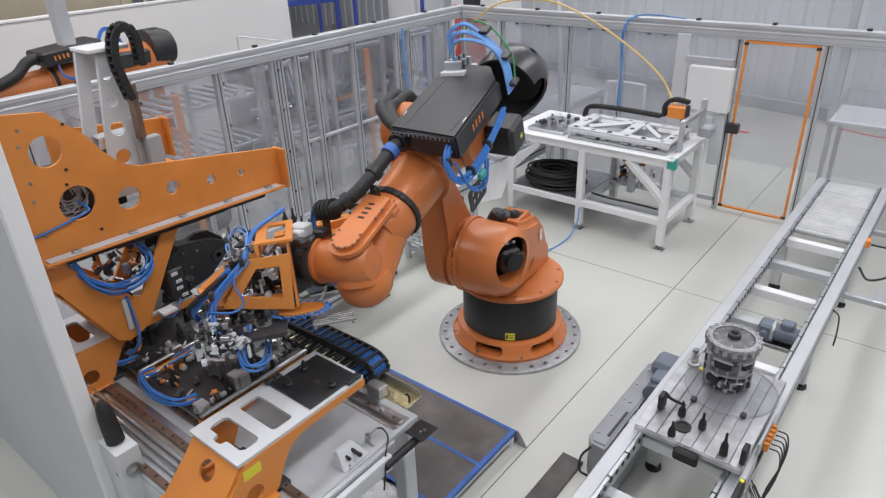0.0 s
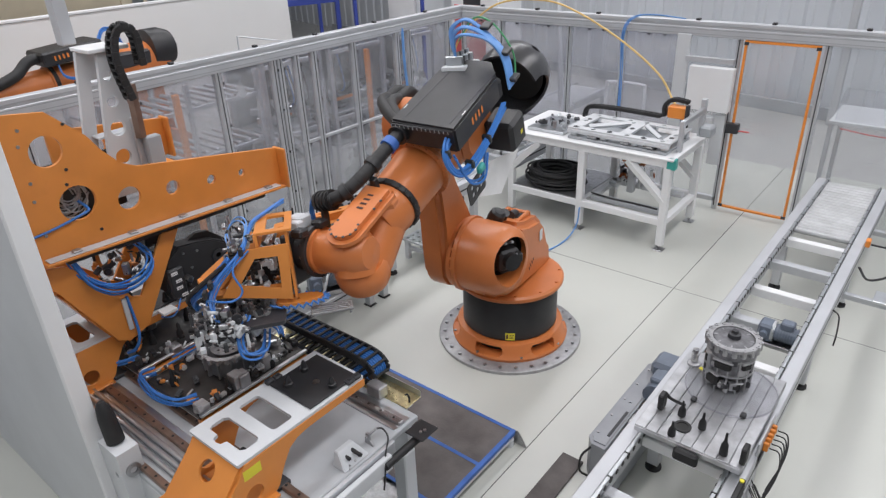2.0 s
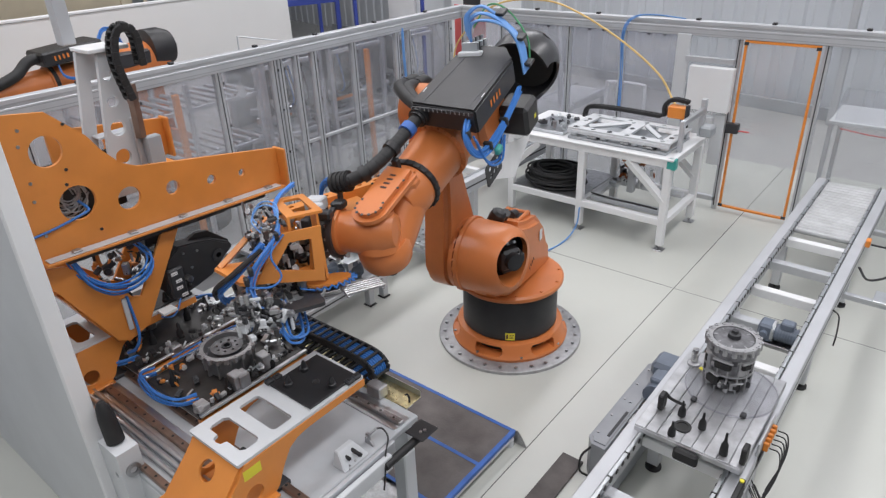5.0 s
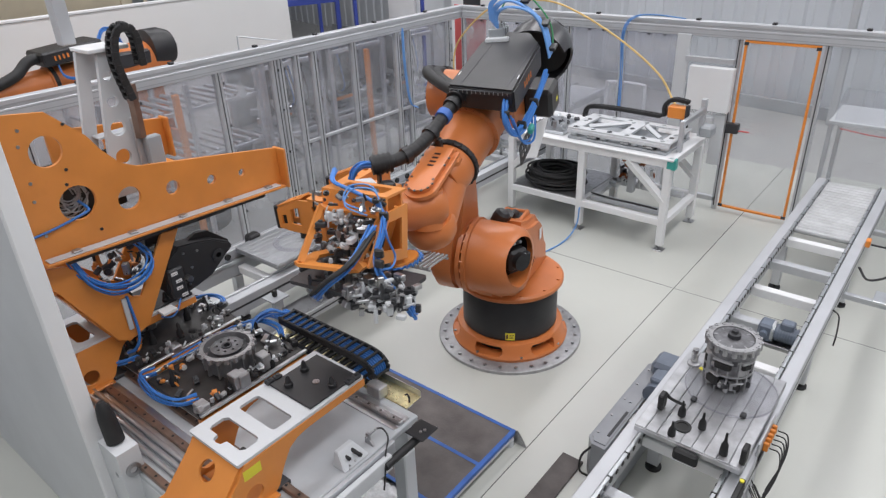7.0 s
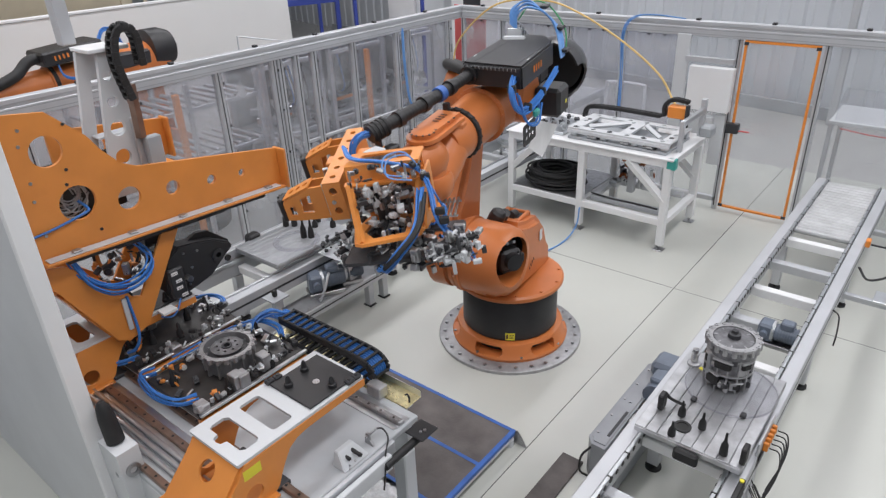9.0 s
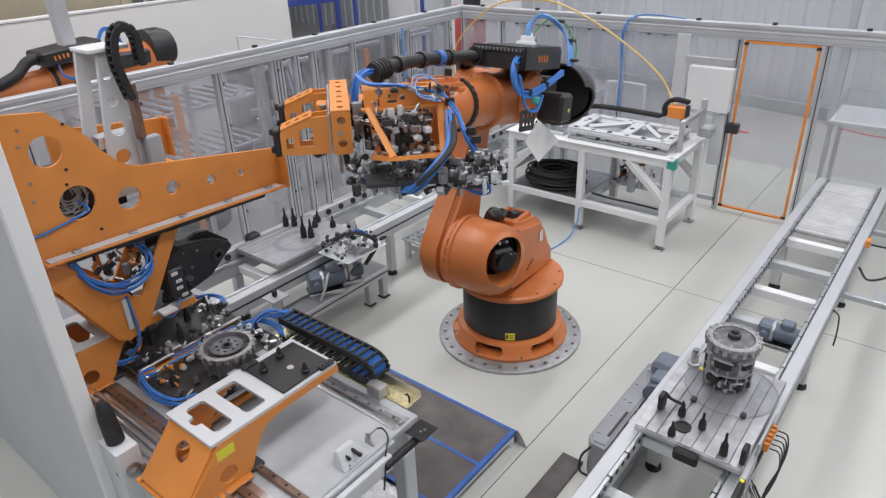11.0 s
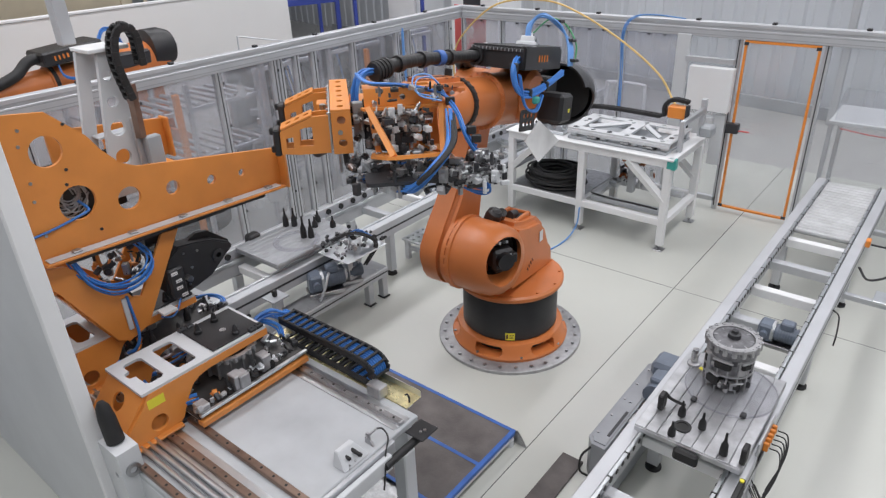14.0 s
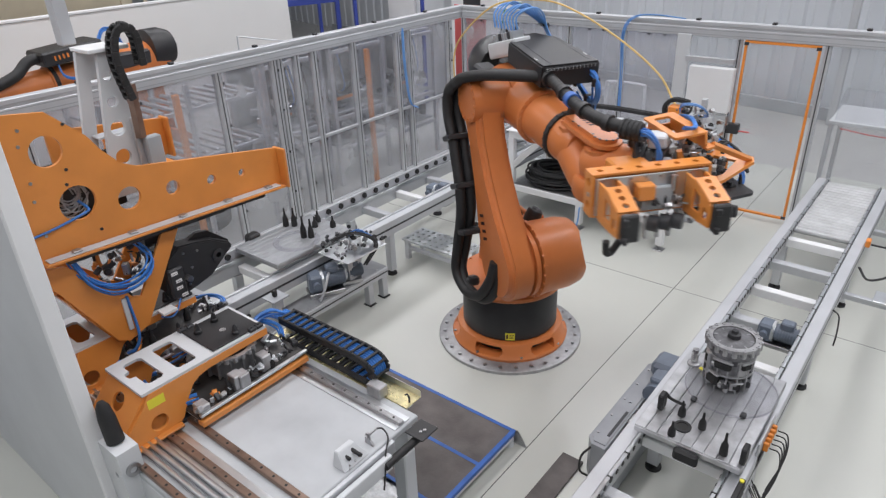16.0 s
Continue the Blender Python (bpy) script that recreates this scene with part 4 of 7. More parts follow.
part("bent_bar", tube(B(), [(XF - 0.02, -0.037, 2.20), (XF - 0.02, -0.035, 2.30), (XF - 0.02, -0.03, 2.375), (XF - 0.02, 0.0, 2.38), (XF - 0.02, 0.30, 2.31), (XF - 0.02, 0.62, 2.235)], 0.008, 6), PROFILE, fence_w, "thin bent metal bar above the top rail")
NPOSTS = (-3.35, -2.66, -1.59, -0.83, -0.08, 0.57, 1.47, 2.6, 3.8, 5.0)
for x in NPOSTS:
    part("post", post(B(), x, YF, 0.03), PROFILE, fence_n)
    part("groove", box(B(), (x - 0.006, YF - 0.032, 0.05), (x + 0.006, YF - 0.0305, FENCE_H - 0.12), 0), DARK, fence_n, smooth=False)
part("wide_post", box(B(), (-0.13, YF - 0.07, 0.0), (0.03, YF - 0.035, 2.10), 0.006), GREY, fence_n)
for z0, z1 in ((FENCE_H - 0.12, FENCE_H - 0.02), (FENCE_H + 0.005, FENCE_H + 0.05)):
    part("top_rail", box(B(), (XF + 0.06, YF - 0.055, z0), (6.0, YF + 0.05, z1), 0.006), PROFILE, fence_n)
part("rail_web", box(B(), (XF + 0.06, YF - 0.042, FENCE_H - 0.0195), (6.0, YF + 0.04, FENCE_H + 0.0045), 0.001), PROFILE, fence_n)
for dz in (-0.095, -0.045):
    part("groove", box(B(), (XF + 0.07, YF - 0.0565, FENCE_H + dz), (6.0, YF - 0.0552, FENCE_H + dz + 0.008), 0), MIDGREY, fence_n, smooth=False)
part("bottom_rail", box(B(), (XF + 0.06, YF - 0.03, 0.10), (0.57, YF + 0.03, 0.16), 0.006), PROFILE, fence_n)
part("bottom_rail", box(B(), (1.47, YF - 0.03, 0.10), (6.0, YF + 0.03, 0.16), 0.006), PROFILE, fence_n)
for a, b in zip(NPOSTS, NPOSTS[1:]):
    if a == 0.57:
        continue
    ob = part("guard_sheet", box(B(), (a + 0.032, YF - 0.004, 0.17), (b - 0.032, YF + 0.004, FENCE_H - 0.125), 0), DOORSHEET if a > -0.5 else SHEET, fence_n, smooth=False)
    ob.visible_shadow = False
for x in (-3.0, -2.1, -1.2, 0.07, 0.9, 1.8, 2.9):
    part("connector", box(B(), (x - 0.025, YF - 0.03, FENCE_H + 0.05), (x + 0.025, YF + 0.02, FENCE_H + 0.075), 0.005), BLACK, fence_n)
for x in (-3.0, -2.4, -1.9, -1.3, -1.1, -0.5, -0.3):
    part("sheet_clip", box(B(), (x - 0.02, YF - 0.045, FENCE_H - 0.15), (x + 0.02, YF - 0.02, FENCE_H - 0.13), 0.004), BLACK, fence_n)

door = thing("door_1", "clear sheet access door with an orange painted frame", "door", kind="structure")
DX0, DX1, DZ1 = 0.635, 1.41, 2.075
DY = YF - 0.035
for nm, a, b in (("stile", (DX0, DY - 0.02, 0.06), (DX0 + 0.026, DY + 0.02, DZ1)), ("stile", (DX1 - 0.026, DY - 0.02, 0.06), (DX1, DY + 0.02, DZ1)),
                 ("door_rail", (DX0 + 0.026, DY - 0.02, DZ1 - 0.026), (DX1 - 0.026, DY + 0.02, DZ1)), ("door_rail", (DX0 + 0.026, DY - 0.02, 0.06), (DX1 - 0.026, DY + 0.02, 0.086))):
    part(nm, box(B(), a, b, 0.004), ORANGETRIM, door)
pane = part("pane", box(B(), (DX0 + 0.026, DY - 0.004, 0.086), (DX1 - 0.026, DY + 0.004, DZ1 - 0.026), 0), DOORSHEET, door, smooth=False)
pane.visible_shadow = False
lk = part("door_lock", box(B(), (DX0 - 0.05, DY - 0.09, 1.02), (DX0 + 0.10, DY - 0.02, 1.14), 0.008), DARK, door, "dark safety switch")
part("lock_lever", box(B(), (DX0 + 0.10, DY - 0.07, 1.05), (DX0 + 0.22, DY - 0.05, 1.065), 0.003), REDSIGN, lk)
for z in (DZ1 - 0.05, 0.07):
    for x in (DX0 + 0.02, DX1 - 0.02):
        part("corner_joint", box(B(), (x - 0.025, DY - 0.026, z), (x + 0.025, DY - 0.02, z + 0.035), 0.002), DARK, door)
cab = thing("control_panel", "pale grey flat control panel on the fence post", "panel")
part("door_leaf", box(B(), (0.085, YF - 0.16, 1.255), (0.595, YF - 0.06, 1.765), 0.008), WHITE, cab)
part("lower_box", box(B(), (0.13, YF - 0.15, 0.93), (0.44, YF - 0.06, 1.19), 0.01), GREY, cab)
part("bracket", box(B(), (0.0, YF - 0.1, 1.80), (0.56, YF - 0.04, 1.86), 0.004), PROFILE, cab)
part("side_plate", box(B(), (0.42, YF - 0.11, 0.60), (0.57, YF - 0.05, 1.22), 0.004), GREY, cab)

# ---------------------------------------------------------------- conveyors


def conveyor(m, length, width, z, roller_from, label, chain=True):
    """A conveyor along local y from 0, its axis at x = 0."""
    c = thing("conveyor", label, "conveyor", m, group="pallet conveyors")
    hw = width / 2
    for s in (-1, 1):
        bm = box(B(), (s * hw - 0.045, 0, z - 0.16), (s * hw + 0.045, length, z), 0.006)
        part("side_rail", bm, PROFILE, c)
        part("slide_strip", box(B(), (s * (hw - 0.06) - 0.012, 0, z - 0.02), (s * (hw - 0.06) + 0.012, length, z + 0.015), 0.003), ALU, c)
        bm = B()
        n = int(length / 0.075) if chain else 0
        for k in range(n):
            cyl(bm, (s * (hw - 0.048), 0.05 + k * 0.075, z - 0.004), (s * (hw - 0.075), 0.05 + k * 0.075, z - 0.004), 0.017 + 0.004 * (k % 3 == 0), seg=10)
        if chain:
            box(bm, (s * (hw - 0.062) - 0.006, 0, z - 0.022), (s * (hw - 0.062) + 0.006, length, z + 0.006), 0.002)
            tagged(part("chain", bm, RUBBER, c, "black roller chain"), kind="stuff")
        part("groove", box(B(), (s * (hw + 0.0455), 0.0, z - 0.09), (s * (hw + 0.047), length, z - 0.07), 0), DARK, c, smooth=False)
    for k in range(int(length / 0.55)):
        y = 0.3 + 0.55 * k
        if y < roller_from:
            part("cross_beam", box(B(), (-hw + 0.05, y - 0.04, z - 0.14), (hw - 0.05, y + 0.04, z - 0.06), 0.006), WHITE if k % 2 else PROFILE, c)
    for k in range(int((length - roller_from) / 0.075)):
        y = roller_from + 0.05 + k * 0.075
        bm = cyl(B(), (-hw + 0.05, y, z - 0.03), (hw - 0.05, y, z - 0.03), 0.029, seg=14)
        part("roller", bm, ROLLERM, c)
    for k in range(max(2, int(length / 1.5))):
        y = 0.4 + k * 1.5
        for s in (-1, 1):
            leg = part("leg", box(B(), (s * (hw - 0.02) - 0.04, y - 0.04, 0.05), (s * (hw - 0.02) + 0.04, y + 0.04, z - 0.16), 0.005), PROFILE, c)
            bm = cyl(B(), (s * (hw - 0.02), y, 0), (s * (hw - 0.02), y, 0.02), 0.055)
            cyl(bm, (s * (hw - 0.02), y, 0.02), (s * (hw - 0.02), y, 0.06), 0.015)
            part("foot", bm, RUBBER, leg)
    return c


ZC = 0.65
conveyor(T(2.01, -4.2, 0), 8.0, 0.62, ZC, 6.45, "aluminium pallet conveyor with rollers and a chain")
conveyor(T(-1.94, -3.2, 0), 6.9, 0.62, ZC, 9.0, "aluminium pallet conveyor beside the guard fence", False)


def motor(name_label, m):
    t = thing("gear_motor", name_label, "motor", m, group="conveyor gear motors")
    bm = cyl(B(), (0, 0, 0), (0.20, 0, 0), 0.07)
    body = part("motor_body", bm, MOTORBLUE, t)
    for k in range(8):
        part("fin", cyl(B(), (0.02 + k * 0.022, 0, 0), (0.028 + k * 0.022, 0, 0), 0.08), MOTORBLUE, body)
    part("terminal_box", box(B(), (0.04, -0.05, 0.06), (0.15, 0.05, 0.13), 0.012), MOTORBLUE, t)
    bm = box(B(), (-0.13, -0.08, -0.09), (0, 0.08, 0.08), 0.02)
    cyl(bm, (-0.07, -0.12, 0), (-0.07, 0.12, 0), 0.03)
    part("gearbox", bm, MOTORBLUE, t)
    part("flange", cyl(B(), (-0.02, 0, 0), (0.005, 0, 0), 0.095), ALU, t)
    part("base", box(B(), (-0.14, -0.09, -0.13), (0.18, 0.09, -0.088), 0.004), STEEL, t)
    return t


motor("blue-grey gear motor under the conveyor frame", T(2.08, 0.46, 0.575) @ Matrix.Diagonal((0.85, 0.85, 0.85, 1)))
motor("blue-grey gear motor under the conveyor frame", T(-1.92, 1.35, 0.50))


def pallet(m, label, metal, n):
    p = thing("workpiece_pallet", label, "pallet", m, group="workpiece pallets")
    bm = box(B(), (-0.305, -0.46, -0.05), (0.305, 0.46, -0.012), 0.005)
    part("base_plate", bm, metal, p)
    for k in range(n):
        x = -0.305 + 0.61 * k / n
        part("slat", box(B(), (x + 0.0012, -0.46, -0.012), (x + 0.61 / n - 0.0012, 0.46, 0.0), 0.005), metal, p)
    return p


def pin(m, h=0.12, r=0.028, mat_=None, label="black pointed locating pin standing on the pallet"):
    t = thing("locating_pin", label, "pin", m, group="locating pins")
    bm = lathe(B(), [(r, 0), (r, h * 0.18), (r * 0.85, h * 0.45), (r * 0.4, h * 0.62), (r * 0.28, h * 0.97), (r * 0.1, h)], 14)
    part("body", bm, mat_ or RUBBER, t)
    return t


PZ = 0.76
pallet(T(2.035, -0.84, PZ), "ribbed aluminium pallet on the conveyor carrying a gearbox housing", RIDGEM, 9)
pallet(T(-1.93, -0.80, PZ), "ribbed aluminium pallet on the conveyor beside the fence", PALLETM, 9)
for x, y, h in ((1.925, -1.07, 0.14), (2.06, -1.11, 0.15), (2.225, -1.245, 0.20), (1.94, -1.265, 0.13)):
    pin(T(x, y, PZ), h * 0.78, 0.023)
lug = thing("pallet_lug", "black upright lug on the pallet", "lug", group="pallet lugs")
part("body", box(B(), (1.785, -1.11, PZ), (1.82, -1.04, PZ + 0.11), 0.008), RUBBER, lug)
lug = thing("pallet_lug", "black upright lug on the pallet", "lug", group="pallet lugs")
part("body", box(B(), (2.315, -1.275, PZ), (2.345, -1.20, PZ + 0.11), 0.006), RUBBER, lug)
stop = thing("pallet_stop", "black rounded bumper handle below the pallet edge", "handle")
bm = box(B(), (1.98, -1.345, PZ - 0.10), (2.12, -1.302, PZ - 0.02), 0.02)
part("body", bm, RUBBER, stop)
disc = thing("turntable_disc", "round clear acrylic disc on the pallet", "disc")
bm = lathe(B(), [(0.0, 0.0), (0.27, 0.0), (0.27, 0.012), (0.0, 0.012)], 48, T(2.08, -0.66, PZ + 0.002))
part("body", bm, CLEAR, disc)
bm = lathe(B(), [(0.268, 0.0), (0.274, 0.0), (0.274, 0.013), (0.268, 0.013)], 48, T(2.08, -0.66, PZ + 0.002))
part("rim", bm, CLEAR, disc)


def gearbox(m):
    g = thing("gearbox_housing", "cast aluminium gearbox housing standing on a clear disc", "gearbox", m @ Matrix.Diagonal((0.88, 0.88, 0.95, 1)))
    bm = lathe(B(), [(0.10, 0.0), (0.125, 0.02), (0.13, 0.10), (0.15, 0.14), (0.155, 0.22), (0.165, 0.26), (0.165, 0.33), (0.10, 0.335), (0.08, 0.30), (0.0, 0.30)], 32)
    body = part("casing", bm, CASTD, g)
    for k in range(14):
        part("rib", box(B(), (0.11, -0.006, 0.0), (0.163, 0.006, 0.31), 0.003, pose(0, 0, 0, 0, 0, 360 * k / 14)), CAST, body)
    for z in (0.12, 0.235):
        part("band", lathe(B(), [(0.12, z), (0.166, z), (0.166, z + 0.012), (0.12, z + 0.012)], 32), CAST, body)
    fl = part("top_flange", lathe(B(), [(0.14, 0.322), (0.180, 0.322), (0.180, 0.342), (0.14, 0.342)], 36), CAST, g, "scalloped machined top flange")
    for k in range(18):
        a = 2 * math.pi * (k + 0.5) / 18
        part("boss", lathe(B(), [(0.017, 0.29), (0.017, 0.346), (0.008, 0.346), (0.008, 0.33)], 10, T(0.172 * math.cos(a), 0.172 * math.sin(a), 0)), CAST, fl)
    part("inner_plate", lathe(B(), [(0.0, 0.345), (0.035, 0.345), (0.06, 0.34), (0.13, 0.337), (0.142, 0.325)], 28), CASTD, g)
    for k in range(8):
        part("inner_rib", box(B(), (0.03, -0.006, 0.318), (0.135, 0.006, 0.338), 0.002, pose(0, 0, 0, 0, 0, 45 * k + 10)), CAST, g)
    part("shaft_hub", lathe(B(), [(0.0, 0.395), (0.020, 0.395), (0.024, 0.375), (0.042, 0.37), (0.045, 0.345)], 20), DARK, g)
    rng = random.Random(21)
    for k in range(44):
        a = rng.uniform(0, 360)
        z = rng.choice((0.0, 0.02, 0.05, 0.08, 0.13, 0.16, 0.21))
        q = rng.uniform(0.5, 1.2)
        part("port", box(B(), (0.11, -0.022 * q, z), (0.155 + 0.012 * rng.random(), 0.025 * q, z + 0.05 * q), 0.006, pose(0, 0, 0, 0, 0, a)), rng.choice((DARK, DARK, STEEL, CAST)), g)
    # a long framed port and large casing openings, their shade drawn as black blocks
    turn = pose(0, 0, 0, 0, 0, 226)
    port = part("port_frame", box(B(), (0.14, -0.034, 0.09), (0.183, 0.034, 0.265), 0.028, turn), CAST, g, "long rounded light metal port frame")
    for z0, z1 in ((0.115, 0.165), (0.180, 0.240)):
        part("port_slot", box(B(), (0.165, -0.016, z0), (0.186, 0.016, z1), 0.006, turn), SHADEHOLE, port)
    for a, z0, z1, w in ((268, 0.165, 0.228, 0.058), (244, 0.025, 0.112, 0.050), (308, 0.02, 0.075, 0.035), (330, 0.17, 0.225, 0.04)):
        part("opening", box(B(), (0.12, -w, z0), (0.168, w, z1), 0.018, pose(0, 0, 0, 0, 0, a)), SHADEHOLE, body, "near-black block for the shade of a casing opening")
        part("opening_rim", box(B(), (0.12, -w - 0.012, z1), (0.172, w + 0.012, z1 + 0.012), 0.004, pose(0, 0, 0, 0, 0, a)), CAST, body)
    for k in range(5):
        part("foot", cyl(B(), (0.09 * math.cos(1.26 * k), 0.09 * math.sin(1.26 * k), -0.002), (0.09 * math.cos(1.26 * k), 0.09 * math.sin(1.26 * k), 0.05), 0.02), DARK, g)
    return g


gearbox(T(2.03, -0.60, PZ + 0.016))
spring = thing("spring_pin", "steel spring-loaded pin on a round base on the pallet", "pin", T(1.806, -0.542, PZ))
part("base", lathe(B(), [(0.0, 0.0), (0.042, 0.0), (0.042, 0.018), (0.03, 0.024), (0.0, 0.024)], 20), CAST, spring)
part("spring", tube(B(), [(0.021 * math.cos(k * 1.05), 0.021 * math.sin(k * 1.05), 0.026 + 0.0026 * k) for k in range(28)], 0.0048, 6, 2), STEEL, spring)
part("stem", lathe(B(), [(0.012, 0.02), (0.012, 0.105), (0.02, 0.108), (0.02, 0.122), (0.0, 0.124)], 14), STEEL, spring)
clip = thing("hose_piece", "short black hose lying between lug and pin", "hose")
part("body", tube(B(), [(1.803, -1.03, PZ + 0.085), (1.83, -1.02, PZ + 0.05), (1.875, -1.00, PZ + 0.025), (1.915, -0.985, PZ + 0.012)], 0.010, 8), RUBBER, clip)
mark = thing("yellow_sticker", "small round yellow sticker on the pallet", "sticker")
part("body", lathe(B(), [(0.0, 0.0), (0.018, 0.0), (0.018, 0.002), (0.0, 0.002)], 16, T(1.871, -0.577, PZ + 0.015)), STICKER, mark)
for x, y in ((1.935, -0.90), (2.22, -0.875)):
    knob = thing("disc_clamp", "small dark clamp holding the clear disc", "clamp")
    part("body", box(B(), (x - 0.016, y - 0.02, PZ), (x + 0.016, y + 0.02, PZ + 0.026), 0.006), DARK, knob)
side = thing("lifting_unit", "grey boxed lifting unit with a motor beside the conveyor", "machine")
bm = plate(B(), [(1.355, -0.10), (1.43, -0.02), (1.50, -0.02), (1.50, -1.14), (1.40, -1.14), (1.355, -1.08)], [], 0.29, T(0, 0, 0.005))
part("housing", bm, LIFTM, side)
part("top_cover", plate(B(), [(1.375, -0.12), (1.435, -0.05), (1.485, -0.05), (1.485, -1.11), (1.405, -1.11), (1.375, -1.06)], [circle(1.44, -0.62, 0.012, 12), circle(1.44, -0.18, 0.012, 12)], 0.006, T(0, 0, 0.2955)), LIFTM, side)
part("side_panel", box(B(), (1.502, -1.20, 0.02), (1.62, -0.10, 0.235), 0.006), MIDGREY, side)
part("motor", box(B(), (1.42, -0.25, 0.303), (1.62, -0.03, 0.43), 0.03), MOTORBLUE, side)
part("motor", cyl(B(), (1.56, -0.50, 0.34), (1.56, -0.27, 0.34), 0.085), MOTORBLUE, side)
part("terminal_box", box(B(), (1.50, -0.46, 0.40), (1.60, -0.32, 0.46), 0.014), MOTORBLUE, side)
bm = B()
cyl(bm, (1.55, -0.50, 0.26), (1.55, -0.75, 0.26), 0.045)
box(bm, (1.50, -0.80, 0.22), (1.62, -0.70, 0.30), 0.01)
part("coupling", bm, STEEL, side)
machinery(side, 55, 26, (1.50, -1.05, 0.235), (1.60, -0.30, 0.29), 0.05, (STEEL, MIDGREY, DARK), ("bearing_block", "shaft", "sensor"))
part("slot", box(B(), (1.455, -1.02, 0.302), (1.475, -0.72, 0.306), 0.001), DARK, side)
part("cable", tube(B(), [(1.40, -1.13, 0.26), (1.36, -1.19, 0.20), (1.36, -1.20, 0.08), (1.40, -1.16, 0.02)], 0.008, 6), RUBBER, side)
for k in range(5):
    part("screw", cyl(B(), (1.39, -1.02 + 0.21 * k, 0.3015), (1.39, -1.02 + 0.21 * k, 0.308), 0.01, seg=8), STEEL, side)
po = thing("pallet_bush", "dark round bush let into the pallet", "bush")
part("ring", lathe(B(), [(0.034, 0.0), (0.05, 0.0), (0.05, 0.008), (0.034, 0.008)], 24, T(1.967, -1.165, PZ)), RUBBER, po)
part("bore", lathe(B(), [(0.0, 0.0), (0.034, 0.0), (0.034, 0.003), (0.0, 0.003)], 24, T(1.967, -1.165, PZ)), SHADEHOLE, po)
strip = thing("floor_plate_cover", "dark grey metal cable cover on the floor", "cover")
part("body", box(B(), (1.16, -2.4, 0.0), (1.32, -1.06, 0.02), 0.004), MATRUBBER, strip)

# ---------------------------------------------------------------- white steel table
table = thing("steel_table", "white painted square-tube steel table with a lower shelf", "table")
TX0, TX1, TY0, TY1, TZ = -1.55, 0.50, 2.30, 3.30, 1.06
w = 0.04
for x in (TX0 + w, -0.55, TX1 - w):
    for y in (TY0 + w, TY1 - w):
        leg = part("leg", box(B(), (x - w, y - w, 0.06), (x + w, y + w, TZ - 0.08), 0.006), WHITE, table)
        bm = cyl(B(), (x, y, 0.012), (x, y, 0.065), 0.012)
        box(bm, (x - 0.055, y - 0.055, 0.0), (x + 0.055, y + 0.055, 0.012), 0.003)
        part("foot", bm, STEEL, leg)
for z in (TZ - 0.08, 0.30):
    for y in (TY0 + w, TY1 - w):
        part("long_rail", box(B(), (TX0 + 0.003, y - w + 0.003, z - 0.002), (TX1 - 0.003, y + w - 0.003, z + 0.078), 0.006), WHITE, table)
    for x in (TX0 + w, -0.55, TX1 - w):
        part("cross_rail", box(B(), (x - w + 0.002, TY0 + 2 * w, z), (x + w - 0.002, TY1 - 2 * w, z + 0.07), 0.006), WHITE, table)
part("table_plate", box(B(), (TX0 - 0.02, TY0 - 0.02, TZ), (TX1 + 0.02, TY1 + 0.02, TZ + 0.02), 0.004), WHITE, table)
part("shelf", box(B(), (TX0 + 0.02, TY0 + 0.02, 0.380), (-0.56, TY1 - 0.02, 0.386), 0.001), CHECKER, table, "grey tread plate shelf")


def brace(p0, p1):
    bm = tube(B(), [p0, p1], 0.05, 4)
    return part("brace", bm, WHITE, table)


for y in (TY0 + w, TY1 - w):
    brace((TX0 + 0.05, y, 0.62), (TX0 + 0.42, y, TZ - 0.08))
    brace((TX1 - 0.05, y, 0.58), (TX1 - 0.50, y, TZ - 0.08))
coil = thing("hose_coil", "coil of black hose lying on the table shelf", "hose")
bm = B()
rng = random.Random(4)
for k in range(46):
    r = 0.22 + 0.15 * (k % 9) / 9 + rng.uniform(-0.01, 0.01)
    cx, cy = -1.06 + rng.uniform(-0.04, 0.04), 2.66 + rng.uniform(-0.03, 0.03)
    z = 0.40 + 0.020 * (k // 5) + rng.uniform(-0.006, 0.006)
    pts = [(cx + r * math.cos(a), cy + r * 0.85 * math.sin(a), z + 0.008 * math.sin(2 * a + k)) for a in (2 * math.pi * j / 22 for j in range(23))]
    part("loop", tube(B(), pts, 0.0135, 6, 2), RUBBER, coil)
# the flat test fixture on the table
fx = thing("test_fixture", "pale grey perforated fixture plates on aluminium blocks on the table", "fixture")
bm = B()
for x0, y0, x1, y1 in ((-0.80, 2.40, 0.42, 2.50), (-0.80, 2.95, 0.42, 3.05), (-0.80, 2.505, -0.66, 2.945), (0.30, 2.505, 0.42, 2.945), (-0.20, 2.505, -0.08, 2.945)):
    n = max(1, int((x1 - x0) / 0.2))
    plate(bm, rrect(x0, y0, x1, y1, 0.015), [circle(x0 + (x1 - x0) * (k + 0.5) / n, (y0 + y1) / 2, 0.03, 14) for k in range(n)], 0.02, T(0, 0, TZ + 0.13))
tube(bm, [(-0.60, 2.55, TZ + 0.14), (-0.25, 2.92, TZ + 0.14)], 0.03, 4)
tube(bm, [(0.26, 2.55, TZ + 0.14), (-0.05, 2.90, TZ + 0.14)], 0.03, 4)
part("top_frame", bm, GREY, fx)
for x in (-0.72, -0.35, 0.0, 0.36):
    for y in (2.45, 3.0):
        part("block", box(B(), (x - 0.04, y - 0.04, TZ + 0.051), (x + 0.04, y + 0.04, TZ + 0.13), 0.006), ALU, fx)
